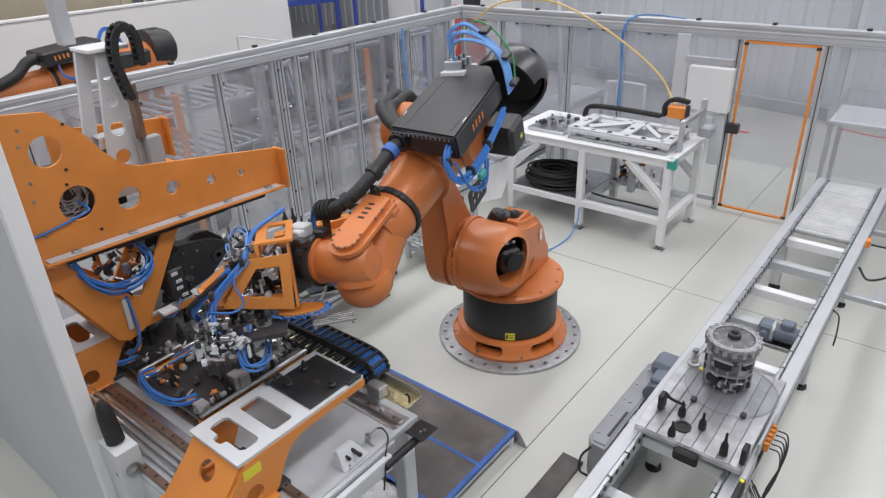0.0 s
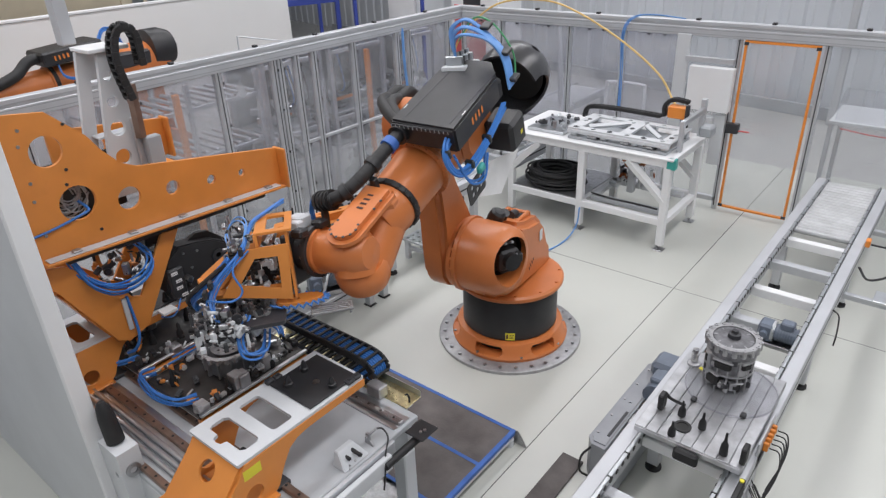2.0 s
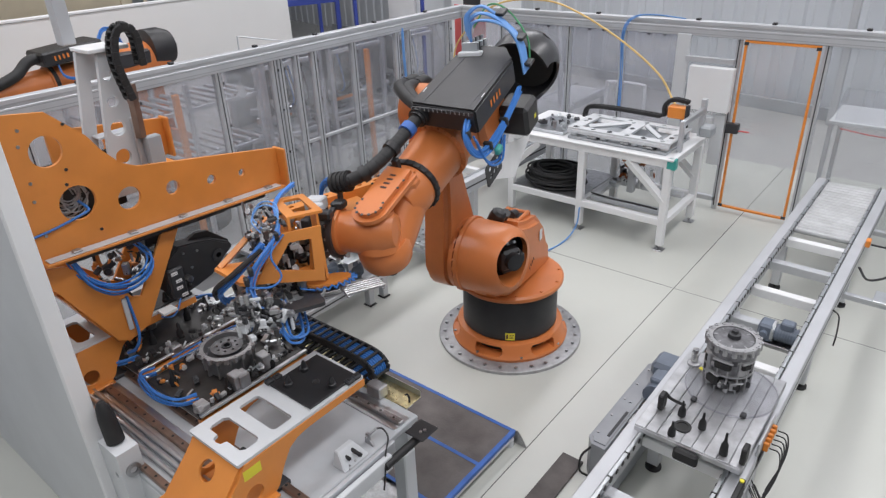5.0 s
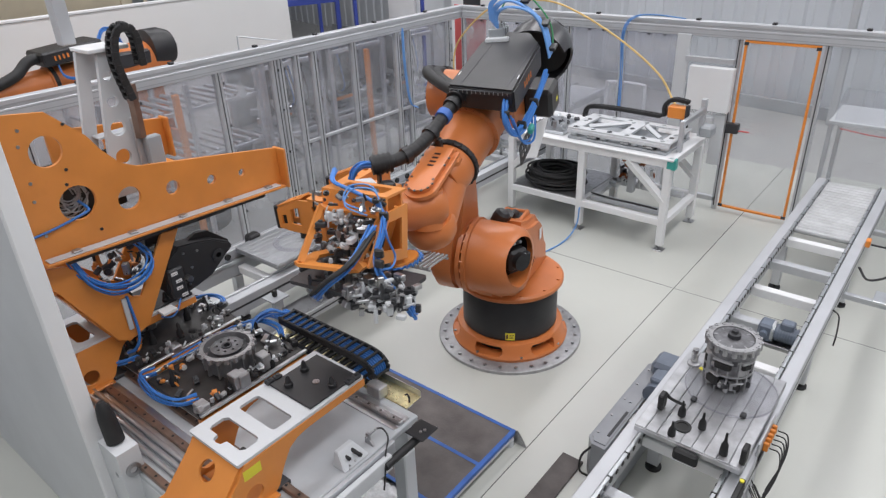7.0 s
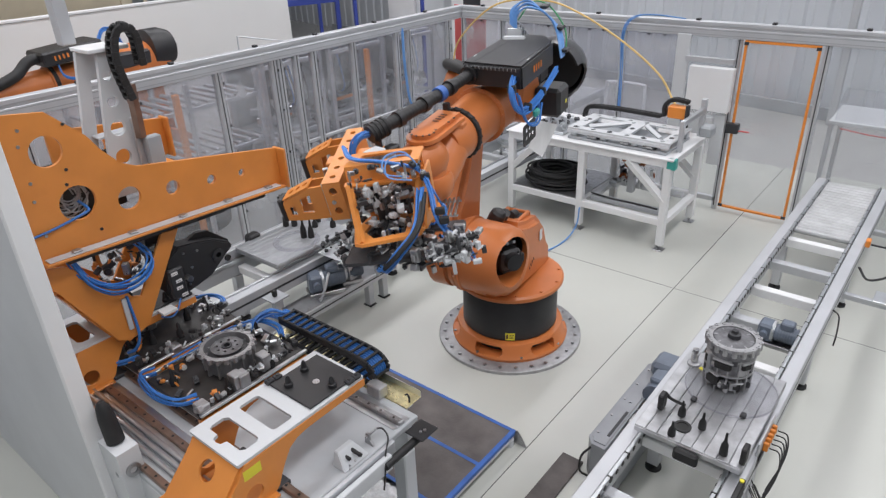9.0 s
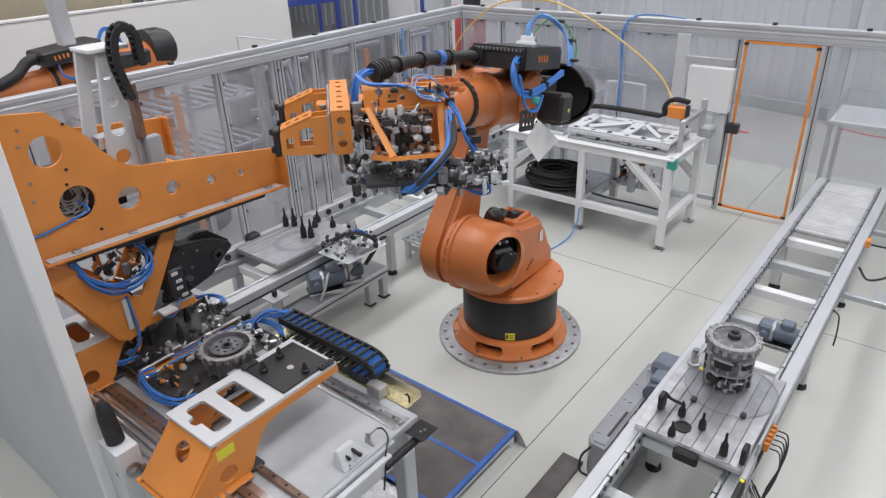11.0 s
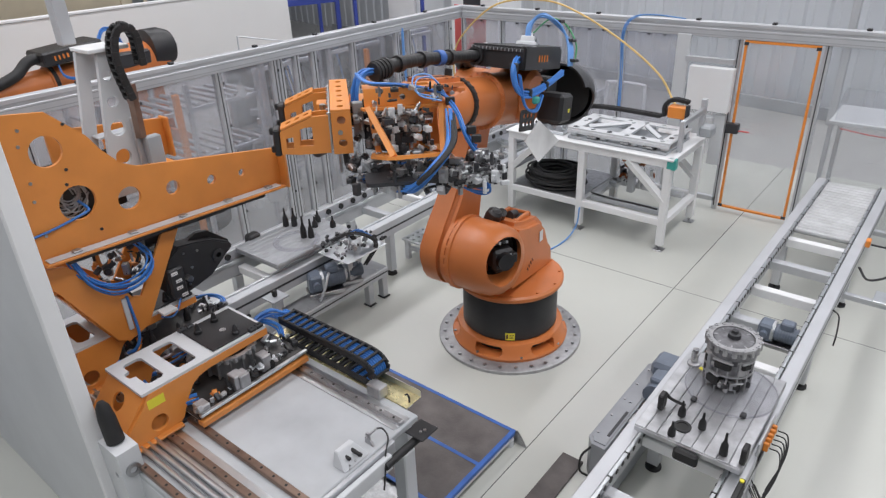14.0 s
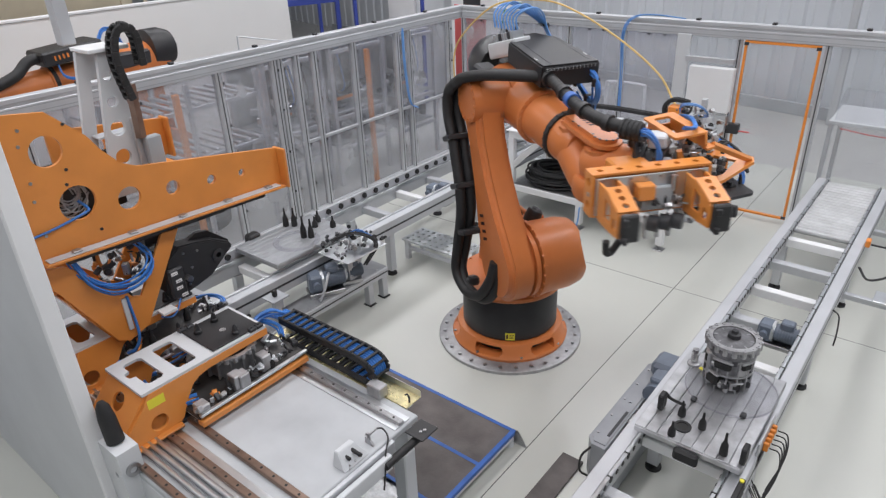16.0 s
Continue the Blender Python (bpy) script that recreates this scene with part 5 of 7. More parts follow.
part("under_plate", box(B(), (-0.78, 2.38, TZ + 0.022), (0.40, 3.06, TZ + 0.05), 0.004), MIDGREY, fx)
part("side_bar", box(B(), (-0.79, 2.385, TZ + 0.09), (0.42, 2.405, TZ + 0.129), 0.003), GREY, fx)
for x in (-0.55, -0.15, 0.12):
    part("clamp", box(B(), (x, 2.41, TZ + 0.052), (x + 0.15, 2.47, TZ + 0.10), 0.01), DARK, fx)
    part("lever", cyl(B(), (x + 0.02, 2.40, TZ + 0.07), (x + 0.13, 2.38, TZ + 0.075), 0.012), STEEL, fx)
for x, y in ((-0.72, 2.45), (-0.30, 2.46), (0.10, 2.45), (0.36, 2.6), (0.36, 2.9), (-0.72, 2.8), (-0.14, 2.7)):
    part("insert", cyl(B(), (x, y, TZ + 0.150), (x, y, TZ + 0.154), 0.026, seg=14), DARK, fx)
fx2 = thing("clamping_fixture", "aluminium clamping plate with small cylinders on the table", "fixture")
part("base_plate", box(B(), (-1.35, 2.42, TZ + 0.022), (-0.86, 3.0, TZ + 0.06), 0.005), ALU, fx2)
machinery(fx2, 31, 26, (-1.30, 2.48, TZ + 0.08), (-0.90, 2.95, TZ + 0.12), 0.045, (ALU, STEEL, DARK), ("block", "rod", "cylinder"))


def drag_chain(name, label, pts, width, height, pitch, material=RUBBER):
    """A cable chain: links along a path."""
    c = thing(name, label, "cable chain")
    path = smooth_path(pts, 24)
    acc, last = 0.0, path[0]
    samples = [path[0]]
    for q in path[1:]:
        acc += (q - last).length
        last = q
        if acc >= pitch:
            samples.append(q)
            acc = 0.0
    for a, b in zip(samples, samples[1:]):
        d = (b - a)
        x = d.normalized()
        y = Vector((0, 0, 1)).cross(x)
        if y.length < 0.2 or abs(d.z) > 0.8 * d.length:
            y = drag_chain.side.copy()
        y.normalize()
        drag_chain.side = y.copy()
        z = x.cross(y)
        m = Matrix(((x.x, y.x, z.x, a.x), (x.y, y.y, z.y, a.y), (x.z, y.z, z.z, a.z), (0, 0, 0, 1)))
        bm = B()
        L = d.length
        for s in (-1, 1):
            box(bm, (-0.1 * L, s * width / 2 - 0.01, -height / 2), (1.05 * L, s * width / 2 + 0.01, height / 2), 0.006, m)
        box(bm, (0.30 * L, -width / 2, height / 2 - 0.008), (0.62 * L, width / 2, height / 2 + 0.004), 0.002, m)
        box(bm, (0.30 * L, -width / 2, -height / 2 - 0.004), (0.62 * L, width / 2, -height / 2 + 0.008), 0.002, m)
        part("chain_link", bm, material, c)
    return c


drag_chain.side = Vector((0, 1, 0))
drag_chain("cable_chain", "thin black cable chain lying along the fixture table", [(-0.95, 3.12, TZ + 0.08), (-0.9, 3.12, TZ + 0.20), (-0.6, 3.12, TZ + 0.23), (0.05, 3.12, TZ + 0.22)], 0.05, 0.045, 0.05)
drag_chain("cable_chain", "arched black cable chain on the fixture slide", [(0.05, 3.16, TZ + 0.22), (0.04, 3.16, TZ + 0.34), (0.14, 3.16, TZ + 0.42), (0.36, 3.16, TZ + 0.40)], 0.05, 0.045, 0.05)
slide = thing("measuring_slide", "orange sensor head on an upright aluminium slide", "machine")
part("column", box(B(), (0.42, 3.22, TZ + 0.02), (0.48, 3.28, TZ + 0.45), 0.006), PROFILE, slide)
part("column", box(B(), (0.44, 2.56, TZ + 0.02), (0.49, 2.61, TZ + 0.36), 0.006), PROFILE, slide)
part("cross_slide", box(B(), (0.44, 2.61, TZ + 0.30), (0.49, 3.22, TZ + 0.36), 0.006), ALU, slide)
part("sensor_head", box(B(), (0.10, 3.08, TZ + 0.22), (0.32, 3.20, TZ + 0.36), 0.012), ORANGETRIM, slide, "orange sensor head")
part("nozzle", cyl(B(), (0.34, 3.05, TZ + 0.08), (0.34, 3.05, TZ + 0.40), 0.025), DARK, slide)
part("motor", box(B(), (0.52, 2.95, TZ + 0.10), (0.66, 3.12, TZ + 0.22), 0.02), MIDGREY, slide)
part("green_cap", box(B(), (0.44, 2.30, TZ - 0.10), (0.54, 2.38, TZ + 0.02), 0.01), TEAL, slide)
under = thing("pump_unit", "copper coloured pump parts on a frame below the table", "machine")
machinery(under, 41, 36, (-0.45, 2.85, 0.42), (0.10, 3.15, 0.80), 0.06, (mat("copper_parts", (0.35, 0.13, 0.06), 0.4, 0.8), DARK, ALU), ("pump_block", "pump_motor", "pump_frame"))

duct = thing("cable_duct", "grey cable duct with black leads below the table", "duct")
part("duct", box(B(), (-0.46, 2.40, 0.379), (0.40, 2.50, 0.43), 0.006), MIDGREY, duct)
part("lead", tube(B(), [(-0.46, 2.44, 0.45), (-0.2, 2.42, 0.44), (0.1, 2.43, 0.44), (0.36, 2.42, 0.44)], 0.012, 6), RUBBER, duct)
part("frame_bar", box(B(), (-0.48, 2.51, 0.379), (-0.40, 3.20, 0.43), 0.006), PROFILE, duct)
part("upright", box(B(), (-0.20, 2.84, 0.379), (-0.12, 2.92, 0.95), 0.006), PROFILE, duct)
part("cross_bar", box(B(), (-0.50, 3.0, 0.379), (0.42, 3.08, 0.43), 0.006), PROFILE, duct)

# ---------------------------------------------------------------- transfer machine
ZB = 0.90
bed = thing("machine_bed", "pale grey machine bed with guide rails on steel legs", "machine")
part("top_plate", box(B(), (-1.9, -3.34, ZB - 0.04), (0.76, -2.12, ZB), 0.006), BEDM, bed)
part("side_beam", box(B(), (-1.9, -2.20, ZB - 0.26), (0.72, -2.13, ZB - 0.04), 0.01), GREY, bed)
part("side_beam", box(B(), (-1.9, -3.34, ZB - 0.26), (0.72, -3.27, ZB - 0.04), 0.01), GREY, bed)
part("end_beam", box(B(), (0.66, -3.27, ZB - 0.20), (0.75, -2.20, ZB - 0.04), 0.01), MIDGREY, bed)
part("edge_lip", box(B(), (0.762, -3.34, ZB - 0.10), (0.79, -2.35, ZB - 0.005), 0.004), PROFILE, bed)
part("edge_lip", box(B(), (0.795, -3.34, ZB - 0.13), (0.83, -2.42, ZB - 0.03), 0.004), GREY, bed)
for x in (0.68, -0.6, -1.8):
    for y in (-2.18, -3.28):
        part("leg", box(B(), (x - 0.05, y - 0.05, 0.0), (x + 0.05, y + 0.05, ZB - 0.26), 0.008), GREY, bed)
for y, wd, mt in ((-2.24, 0.022, STEEL), (-2.94, 0.022, BROWNRAIL), (-3.09, 0.022, BROWNRAIL), (-3.31, 0.020, BROWNRAIL)):
    r = part("guide_rail", box(B(), (-1.88, y - wd, ZB), (0.74, y + wd, ZB + 0.028), 0.005), mt, bed, "steel linear guide rail")
    for k in range(26):
        part("rail_screw", cyl(B(), (-1.82 + 0.1 * k, y, ZB + 0.028), (-1.82 + 0.1 * k, y, ZB + 0.0295), 0.008, seg=8), SHADEHOLE, r, smooth=False)
for y in (-3.16, -3.20, -3.245):
    part("drive_shaft", cyl(B(), (-1.88, y, ZB + 0.02), (0.72, y, ZB + 0.02), 0.016, seg=12), ALU, bed)
part("rail_base", box(B(), (-1.88, -3.14, ZB + 0.0005), (0.74, -3.02, ZB + 0.004), 0.001), ALU, bed)
part("rail_base", box(B(), (-1.88, -2.30, ZB + 0.0005), (0.74, -2.17, ZB + 0.006), 0.001), ALU, bed)
stopb = thing("end_stop", "small grey end stop block with black buffers on the bed", "stop")
bm = B()
low = [bm.verts.new((x, y, ZB + 0.001)) for x, y in ((0.650, -2.690), (0.748, -2.690), (0.748, -2.510), (0.650, -2.510))]
top = [bm.verts.new((x, y, ZB + 0.088)) for x, y in ((0.650, -2.668), (0.683, -2.668), (0.683, -2.556), (0.650, -2.556))]
bm.faces.new(low[::-1])
bm.faces.new(top)
for k in range(4):
    bm.faces.new((low[k], low[(k + 1) % 4], top[(k + 1) % 4], top[k]))
bmesh.ops.bevel(bm, geom=bm.edges[:], offset=0.004, segments=2, affect="EDGES")
part("block", bm, GREY, stopb)
# the buffers and screws reach out level from the sloping face
for y, h, r, reach, name in ((-2.585, 0.068, 0.011, 0.062, "buffer"), (-2.635, 0.060, 0.010, 0.022, "buffer"),
                             (-2.645, 0.024, 0.006, 0.003, "screw"), (-2.605, 0.026, 0.006, 0.003, "screw"), (-2.570, 0.030, 0.006, 0.003, "screw"), (-2.620, 0.042, 0.004, 0.003, "screw"), (-2.655, 0.012, 0.005, 0.003, "screw")):
    x = 0.748 - 0.065 * h / 0.087
    part(name, cyl(B(), (x - 0.012, y, ZB + h - 0.008), (x + reach + 0.007, y, ZB + h - 0.008), r, seg=14), RUBBER if name == "buffer" else STEEL, stopb)
bracket2 = thing("sensor_bracket", "small silver sensor bracket with a cable on the bed", "sensor")
part("bracket", plate(B(), [(0.665, ZB), (0.73, ZB), (0.72, ZB + 0.02), (0.705, ZB + 0.03), (0.70, ZB + 0.075), (0.68, ZB + 0.075)], [circle(0.69, ZB + 0.055, 0.006, 10)], 0.012, T(0, -2.45, 0) @ AY), CAST, bracket2)
part("sensor", cyl(B(), (0.69, -2.475, ZB + 0.055), (0.69, -2.39, ZB + 0.06), 0.007), STEEL, bracket2)
part("cable", tube(B(), [(0.69, -2.39, ZB + 0.06), (0.71, -2.36, ZB + 0.045), (0.755, -2.37, ZB + 0.012), (0.80, -2.44, ZB - 0.02), (0.845, -2.50, ZB - 0.10), (0.845, -2.52, ZB - 0.20)], 0.005, 6), RUBBER, bracket2)
lip = thing("catch_plate", "black steel plate bolted to the bed corner", "plate")
part("plate", box(B(), (0.77, -2.25, ZB - 0.035), (0.90, -2.11, ZB - 0.025), 0.003), BLACK, lip)
for x, y in ((0.855, -2.175), (0.845, -2.20)):
    part("bolt", cyl(B(), (x, y, ZB - 0.026), (x, y, ZB - 0.018), 0.009, seg=8), STEEL, lip)
part("roller", cyl(B(), (0.83, -2.48, ZB - 0.07), (0.83, -2.17, ZB - 0.07), 0.024), RUBBER, lip)
tray = thing("chain_tray", "bright metal tray below the cable chain", "tray")
part("floor_sheet", box(B(), (-0.60, -2.11, 0.885), (0.66, -1.98, 0.893), 0.001), WARMSHEET, tray)
part("side_sheet", box(B(), (-0.60, -1.98, 0.885), (0.66, -1.976, 0.935), 0.001), ALU, tray)
part("end_clamp", tube(B(), [(0.64, -2.06, 0.893), (0.64, -2.06, 0.93), (0.625, -2.06, 0.945), (0.61, -2.06, 0.935)], 0.006, 6), RUBBER, tray)
part("support", box(B(), (-0.50, -2.127, 0.80), (0.60, -1.985, 0.884), 0.006), GREY, tray)
part("chain_anchor", box(B(), (0.39, -2.165, 0.906), (0.50, -2.09, 0.985), 0.006), CAST, tray)

YC = -2.035
drag_chain("cable_chain", "wide black cable chain filled with blue hoses", [(0.33, YC, 0.925), (0.10, YC, 0.925), (-0.50, YC, 0.925)], 0.125, 0.045, 0.058)
drag_chain("cable_chain", "wide black cable chain filled with blue hoses", [(-0.48, YC, 1.07), (-0.2, YC, 1.07), (0.22, YC, 1.07), (0.34, YC, 1.055), (0.39, YC, 1.0), (0.35, YC, 0.94)], 0.125, 0.055, 0.054)
hs = thing("hose_set", "blue hoses lying inside the cable chain", "hoses")
for k in range(6):
    y = YC - 0.045 + 0.018 * k
    part("hose", tube(B(), [(-0.55, y, 1.072), (-0.2, y, 1.072), (0.22, y, 1.07), (0.34, y, 1.055), (0.385, y, 1.0), (0.34, y, 0.94), (0.15, y, 0.93)], 0.008, 6), BLUE, hs)
hose_set(hs, "hose_tail", BLUE, [(-0.50, YC, 1.07), (-0.58, YC - 0.05, 1.09), (-0.63, YC - 0.14, 1.06), (-0.58, YC - 0.24, 1.03)], 7, 0.025, 0.008, 33)

# orange bridge carriage that slides along the rails
BX, BY, BZ = 0.37, -2.755, ZB


def bridge(name, label, m, mirror=1):
    s = thing(name, label, "carriage", m, group="bridge carriages")
    notch = [(-0.14, -0.32), (-0.12, -0.34), (-0.06, -0.34), (-0.05, -0.37), (-0.02, -0.378), (0.01, -0.37), (0.02, -0.34), (0.12, -0.34), (0.14, -0.32), (0.14, -0.25), (0.12, -0.23), (-0.12, -0.23), (-0.14, -0.25)]
    plate(bm := B(), rrect(-0.20, -0.41, 0.20, 0.42, 0.006), [notch, rrect(-0.145, -0.155, 0.145, -0.03, 0.022)], 0.018, T(0, 0, 0.315))
    part("top_plate", bm, GREY, s, "pale grey top plate with two windows")
    prof = [(-0.635, 0.035), (-0.235, 0.035), (-0.215, 0.055), (-0.205, 0.075), (-0.195, 0.10), (-0.16, 0.165), (-0.12, 0.225), (-0.07, 0.255), (0.0, 0.268), (0.42, 0.272), (0.42, 0.314), (-0.378, 0.314), (-0.42, 0.25)]
    for x in (-0.205, 0.187):
        bm = plate(B(), prof, [circle(-0.355, 0.11, 0.052)], 0.018, T(x, 0, 0) @ AX)
        part("side_plate", bm, AMBER, s, "orange side plate with an arch")
    d = Vector((0, -0.24, -0.27)).normalized()
    m2 = T(0, -0.39, 0.312) @ Matrix(((1, 0, 0, 0), (0, -d.y, -d.z, 0), (0, -d.z, d.y, 0), (0, 0, 0, 1)))
    bm = B()
    plate(bm, [(-0.187, -0.345), (0.187, -0.345), (0.187, 0.0), (-0.187, 0.0)], [circle(0.0, -0.11, 0.055, 20)], 0.014, m2)
    part("end_plate", bm, AMBER, s, "sloped orange end plate with a round hole")
    part("base_plate", box(B(), (-0.24, -0.635, 0.018), (0.24, -0.24, 0.034), 0.004), AMBER, s)
    for x in (-0.17, -0.06, 0.06, 0.17):
        part("bolt", cyl(B(), (x, -0.60, 0.034), (x, -0.60, 0.044), 0.012, seg=8), STEEL, s)
    part("slide_shoe", box(B(), (-0.20, -0.225, 0.004), (0.20, -0.145, 0.03), 0.004), DARK, s)
    part("slide_shoe", box(B(), (-0.20, -0.375, 0.004), (0.20, -0.295, 0.03), 0.004), DARK, s)
    if mirror > 0:
        part("sticker", box(B(), (0.2054, -0.395, 0.222), (0.2062, -0.295, 0.282), 0), STICKER, s, "yellow warning sticker")
    part("black_plate", box(B(), (-0.15, 0.055, 0.334), (0.18, 0.395, 0.346), 0.003), BLACK, s, "black locating plate")
    for x, y in ((-0.055, 0.11), (-0.09, 0.25), (0.14, 0.245)):
        bm = lathe(B(), [(0.024, 0.346), (0.024, 0.365), (0.018, 0.37), (0.012, 0.40), (0.006, 0.412)], 14, T(x, y, 0))
        part("pin", bm, BLACK, s)
    for x, y in ((-0.17, 0.07), (-0.165, 0.12), (0.185, 0.33), (0.185, 0.38)):
        bm = box(B(), (x - 0.02, y - 0.025, 0.334), (x + 0.02, y + 0.025, 0.36), 0.006)
        cyl(bm, (x, y, 0.36), (x, y, 0.366), 0.01)
        part("clamp", bm, DARK, s)
    part("center_disc", lathe(B(), [(0.0, 0.349), (0.02, 0.349), (0.02, 0.346)], 16, T(0.04, 0.22, 0)), STEEL, s)
    return s


shuttle = bridge("shuttle_bridge", "orange bridge carriage with a pale windowed top plate", T(BX, BY, BZ))
bridge("shuttle_bridge", "orange bridge carriage parked beside the grey panel", T(-1.20, BY - 0.04, BZ), -1)


def nest(m, w, l, label, seed, with_part):
    """A workpiece nest: dark plate on an orange frame with pins, blocks and hoses."""
    n = thing("workpiece_nest", label, "fixture", m, group="workpiece nests")
    hw, hl = w / 2, l / 2
    part("base_plate", box(B(), (-hw, -hl, 0.075), (hw, hl, 0.10), 0.004), NESTM, n, "dark base plate with worn stripes")
    for s in (-1, 1):
        part("frame_rail", box(B(), (s * hw - 0.03, -hl, 0.032), (s * hw + 0.03, hl, 0.074), 0.006), AMBER, n, "orange frame rail")
        part("edge_strip", box(B(), (s * (hw + 0.015) - 0.012, -hl, 0.101), (s * (hw + 0.015) + 0.012, hl, 0.12), 0.003), ALU, n)
    part("lower_plate", box(B(), (-hw + 0.04, -hl + 0.02, 0.030), (hw - 0.04, hl - 0.02, 0.06), 0.004), WHITE, n)
    rng = random.Random(seed)
    for k in range(5):
        x, y = rng.uniform(-hw * 0.7, hw * 0.7), -hl + (k + 0.5) * l / 5
        if with_part and abs(y) < 0.2:
            x = math.copysign(hw * 0.85, x)
        bm = lathe(B(), [(0.024, 0.10), (0.022, 0.15), (0.013, 0.165), (0.012, 0.20), (0.004, 0.215)], 12, T(x, y, 0))
        part("pin", bm, RUBBER, n)
    for k in range(4):
        x, y = rng.choice((-1, 1)) * hw * rng.uniform(0.75, 0.95), rng.uniform(-hl, hl) * 0.9
        part("clamp_block", box(B(), (x - 0.04, y - 0.035, 0.10), (x + 0.04, y + 0.035, 0.10 + rng.uniform(0.05, 0.11)), 0.006), CAST, n)
    machinery(n, seed + 1, 26, (-hw, -hl, 0.115), (hw, -hl + 0.22, 0.15), 0.032, (DARK, CAST, AMBER), ("clamp", "lever", "bracket"))
    machinery(n, seed + 2, 24, (-hw, hl - 0.16, 0.115), (hw, hl, 0.17), 0.032, (ALU, STEEL, DARK), ("clamp", "cylinder", "bracket"))
    machinery(n, seed + 3, 34, (-hw, -hl * 0.5, 0.11), (-hw * 0.72, hl * 0.8, 0.16), 0.026, (ALU, GREY, BLACK), ("clamp", "cylinder", "bracket"))
    machinery(n, seed + 4, 34, (hw * 0.72, -hl * 0.8, 0.11), (hw, hl * 0.8, 0.17), 0.026, (ALU, GREY, BLACK), ("clamp", "cylinder", "bracket"))
    hose_set(n, "air_hose", BLUE, [(-hw * 0.9, -hl * 0.6, 0.14), (-hw * 0.8, -hl * 0.2, 0.17), (-hw * 0.95, hl * 0.2, 0.13), (-hw * 0.8, hl * 0.6, 0.16)], 2, 0.025, 0.006, seed + 7)
    hose_set(n, "air_hose", BLUE, [(-hw, -hl + 0.05, 0.13), (-hw - 0.03, -hl - 0.03, 0.12), (-hw * 0.4, -hl - 0.06, 0.10), (hw * 0.3, -hl - 0.03, 0.12), (hw * 0.6, -hl + 0.06, 0.14)], 5, 0.02, 0.007, seed)
    hose_set(n, "air_hose", BLUE, [(hw * 0.2, hl, 0.13), (-hw * 0.2, hl + 0.05, 0.14), (-hw * 0.8, hl + 0.02, 0.13), (-hw - 0.02, hl - 0.12, 0.12)], 4, 0.02, 0.007, seed + 5)
    return n


nest(T(-0.43, -2.56, ZB), 0.56, 0.78, "dark workpiece nest with pins and blue hoses on the bed", 51, True)
nest(T(-1.06, -2.56, ZB), 0.46, 0.76, "dark workpiece nest without a part on the bed", 61, False)
ch = thing("clutch_housing", "round cast clutch housing lying on the nest", "housing", T(-0.41, -2.55, ZB + 0.10))
bm = lathe(B(), [(0.12, 0.0), (0.135, 0.03), (0.14, 0.10), (0.158, 0.135), (0.165, 0.14), (0.165, 0.158), (0.14, 0.16), (0.132, 0.13), (0.13, 0.10), (0.0, 0.095)], 40)
casing = part("casing", bm, CAST, ch)
for k in range(20):
    a = 2 * math.pi * k / 20
    part("boss", lathe(B(), [(0.015, 0.128), (0.015, 0.162), (0.007, 0.162), (0.007, 0.15)], 10, T(0.163 * math.cos(a), 0.163 * math.sin(a), 0)), CAST, casing)
for k in range(12):
    part("rib", box(B(), (0.12, -0.005, 0.01), (0.158, 0.005, 0.13), 0.002, pose(0, 0, 0, 0, 0, 30 * k)), CAST, casing)
hl = [circle(0.062 * math.cos(k * math.pi / 4), 0.062 * math.sin(k * math.pi / 4), 0.009, 8) for k in range(8)] + [circle(0, 0, 0.034, 20)]
part("clutch_plate", plate(B(), circle(0, 0, 0.098, 32), hl, 0.010, T(0, 0, 0.142)), CASTD, ch)
part("hub", lathe(B(), [(0.020, 0.10), (0.033, 0.10), (0.033, 0.158), (0.020, 0.158)], 20), DARK, ch)
part("spring_ring", lathe(B(), [(0.085, 0.11), (0.122, 0.11), (0.122, 0.125), (0.085, 0.138)], 32), DARK, ch)

# cell floor platform
mp = thing("floor_platform", "low platform with dark rubber mats and blue edge tape", "platform")
for y0, y1 in ((-1.60, -1.19), (-2.05, -1.61)):
    part("mat", box(B(), (-0.9, y0, 0.10), (0.83, y1, 0.125), 0.004), MATRUBBER, mp, "worn dark rubber mat")
for y in (-1.19, -1.605, -2.05):
    part("edge_tape", box(B(), (-0.9, y - 0.014, 0.1255), (0.83, y + 0.014, 0.128), 0.001), BLUETAPE, mp, "blue edge tape")
part("edge_tape", box(B(), (0.802, -2.05, 0.1262), (0.834, -1.18, 0.1287), 0.001), BLUETAPE, mp, "blue edge tape")
part("edge_tape", box(B(), (0.8305, -2.05, 0.098), (0.8355, -1.19, 0.126), 0.001), BLUETAPE, mp, "blue edge tape")
part("edge_angle", box(B(), (0.79, -2.05, 0.06), (0.829, -1.20, 0.0985), 0.003), GREY, mp)
part("corner_foot", plate(B(), [(0.80, 0.0), (0.92, 0.0), (0.915, 0.015), (0.845, 0.12), (0.80, 0.12)], [], 0.008, T(0, -1.165, 0) @ AY), STEEL, mp, "triangular steel foot plate")
part("corner_leg", cyl(B(), (0.80, -1.215, 0.0), (0.80, -1.215, 0.06), 0.035), GREY, mp)
part("tread_plate", box(B(), (-0.9, -3.2, 0.085), (0.90, -2.06, 0.10), 0.002), CHECKER, mp, "metal tread plate")
part("frame", box(B(), (-0.88, -3.18, 0.0), (0.62, -1.36, 0.084), 0.004), MIDGREY, mp)

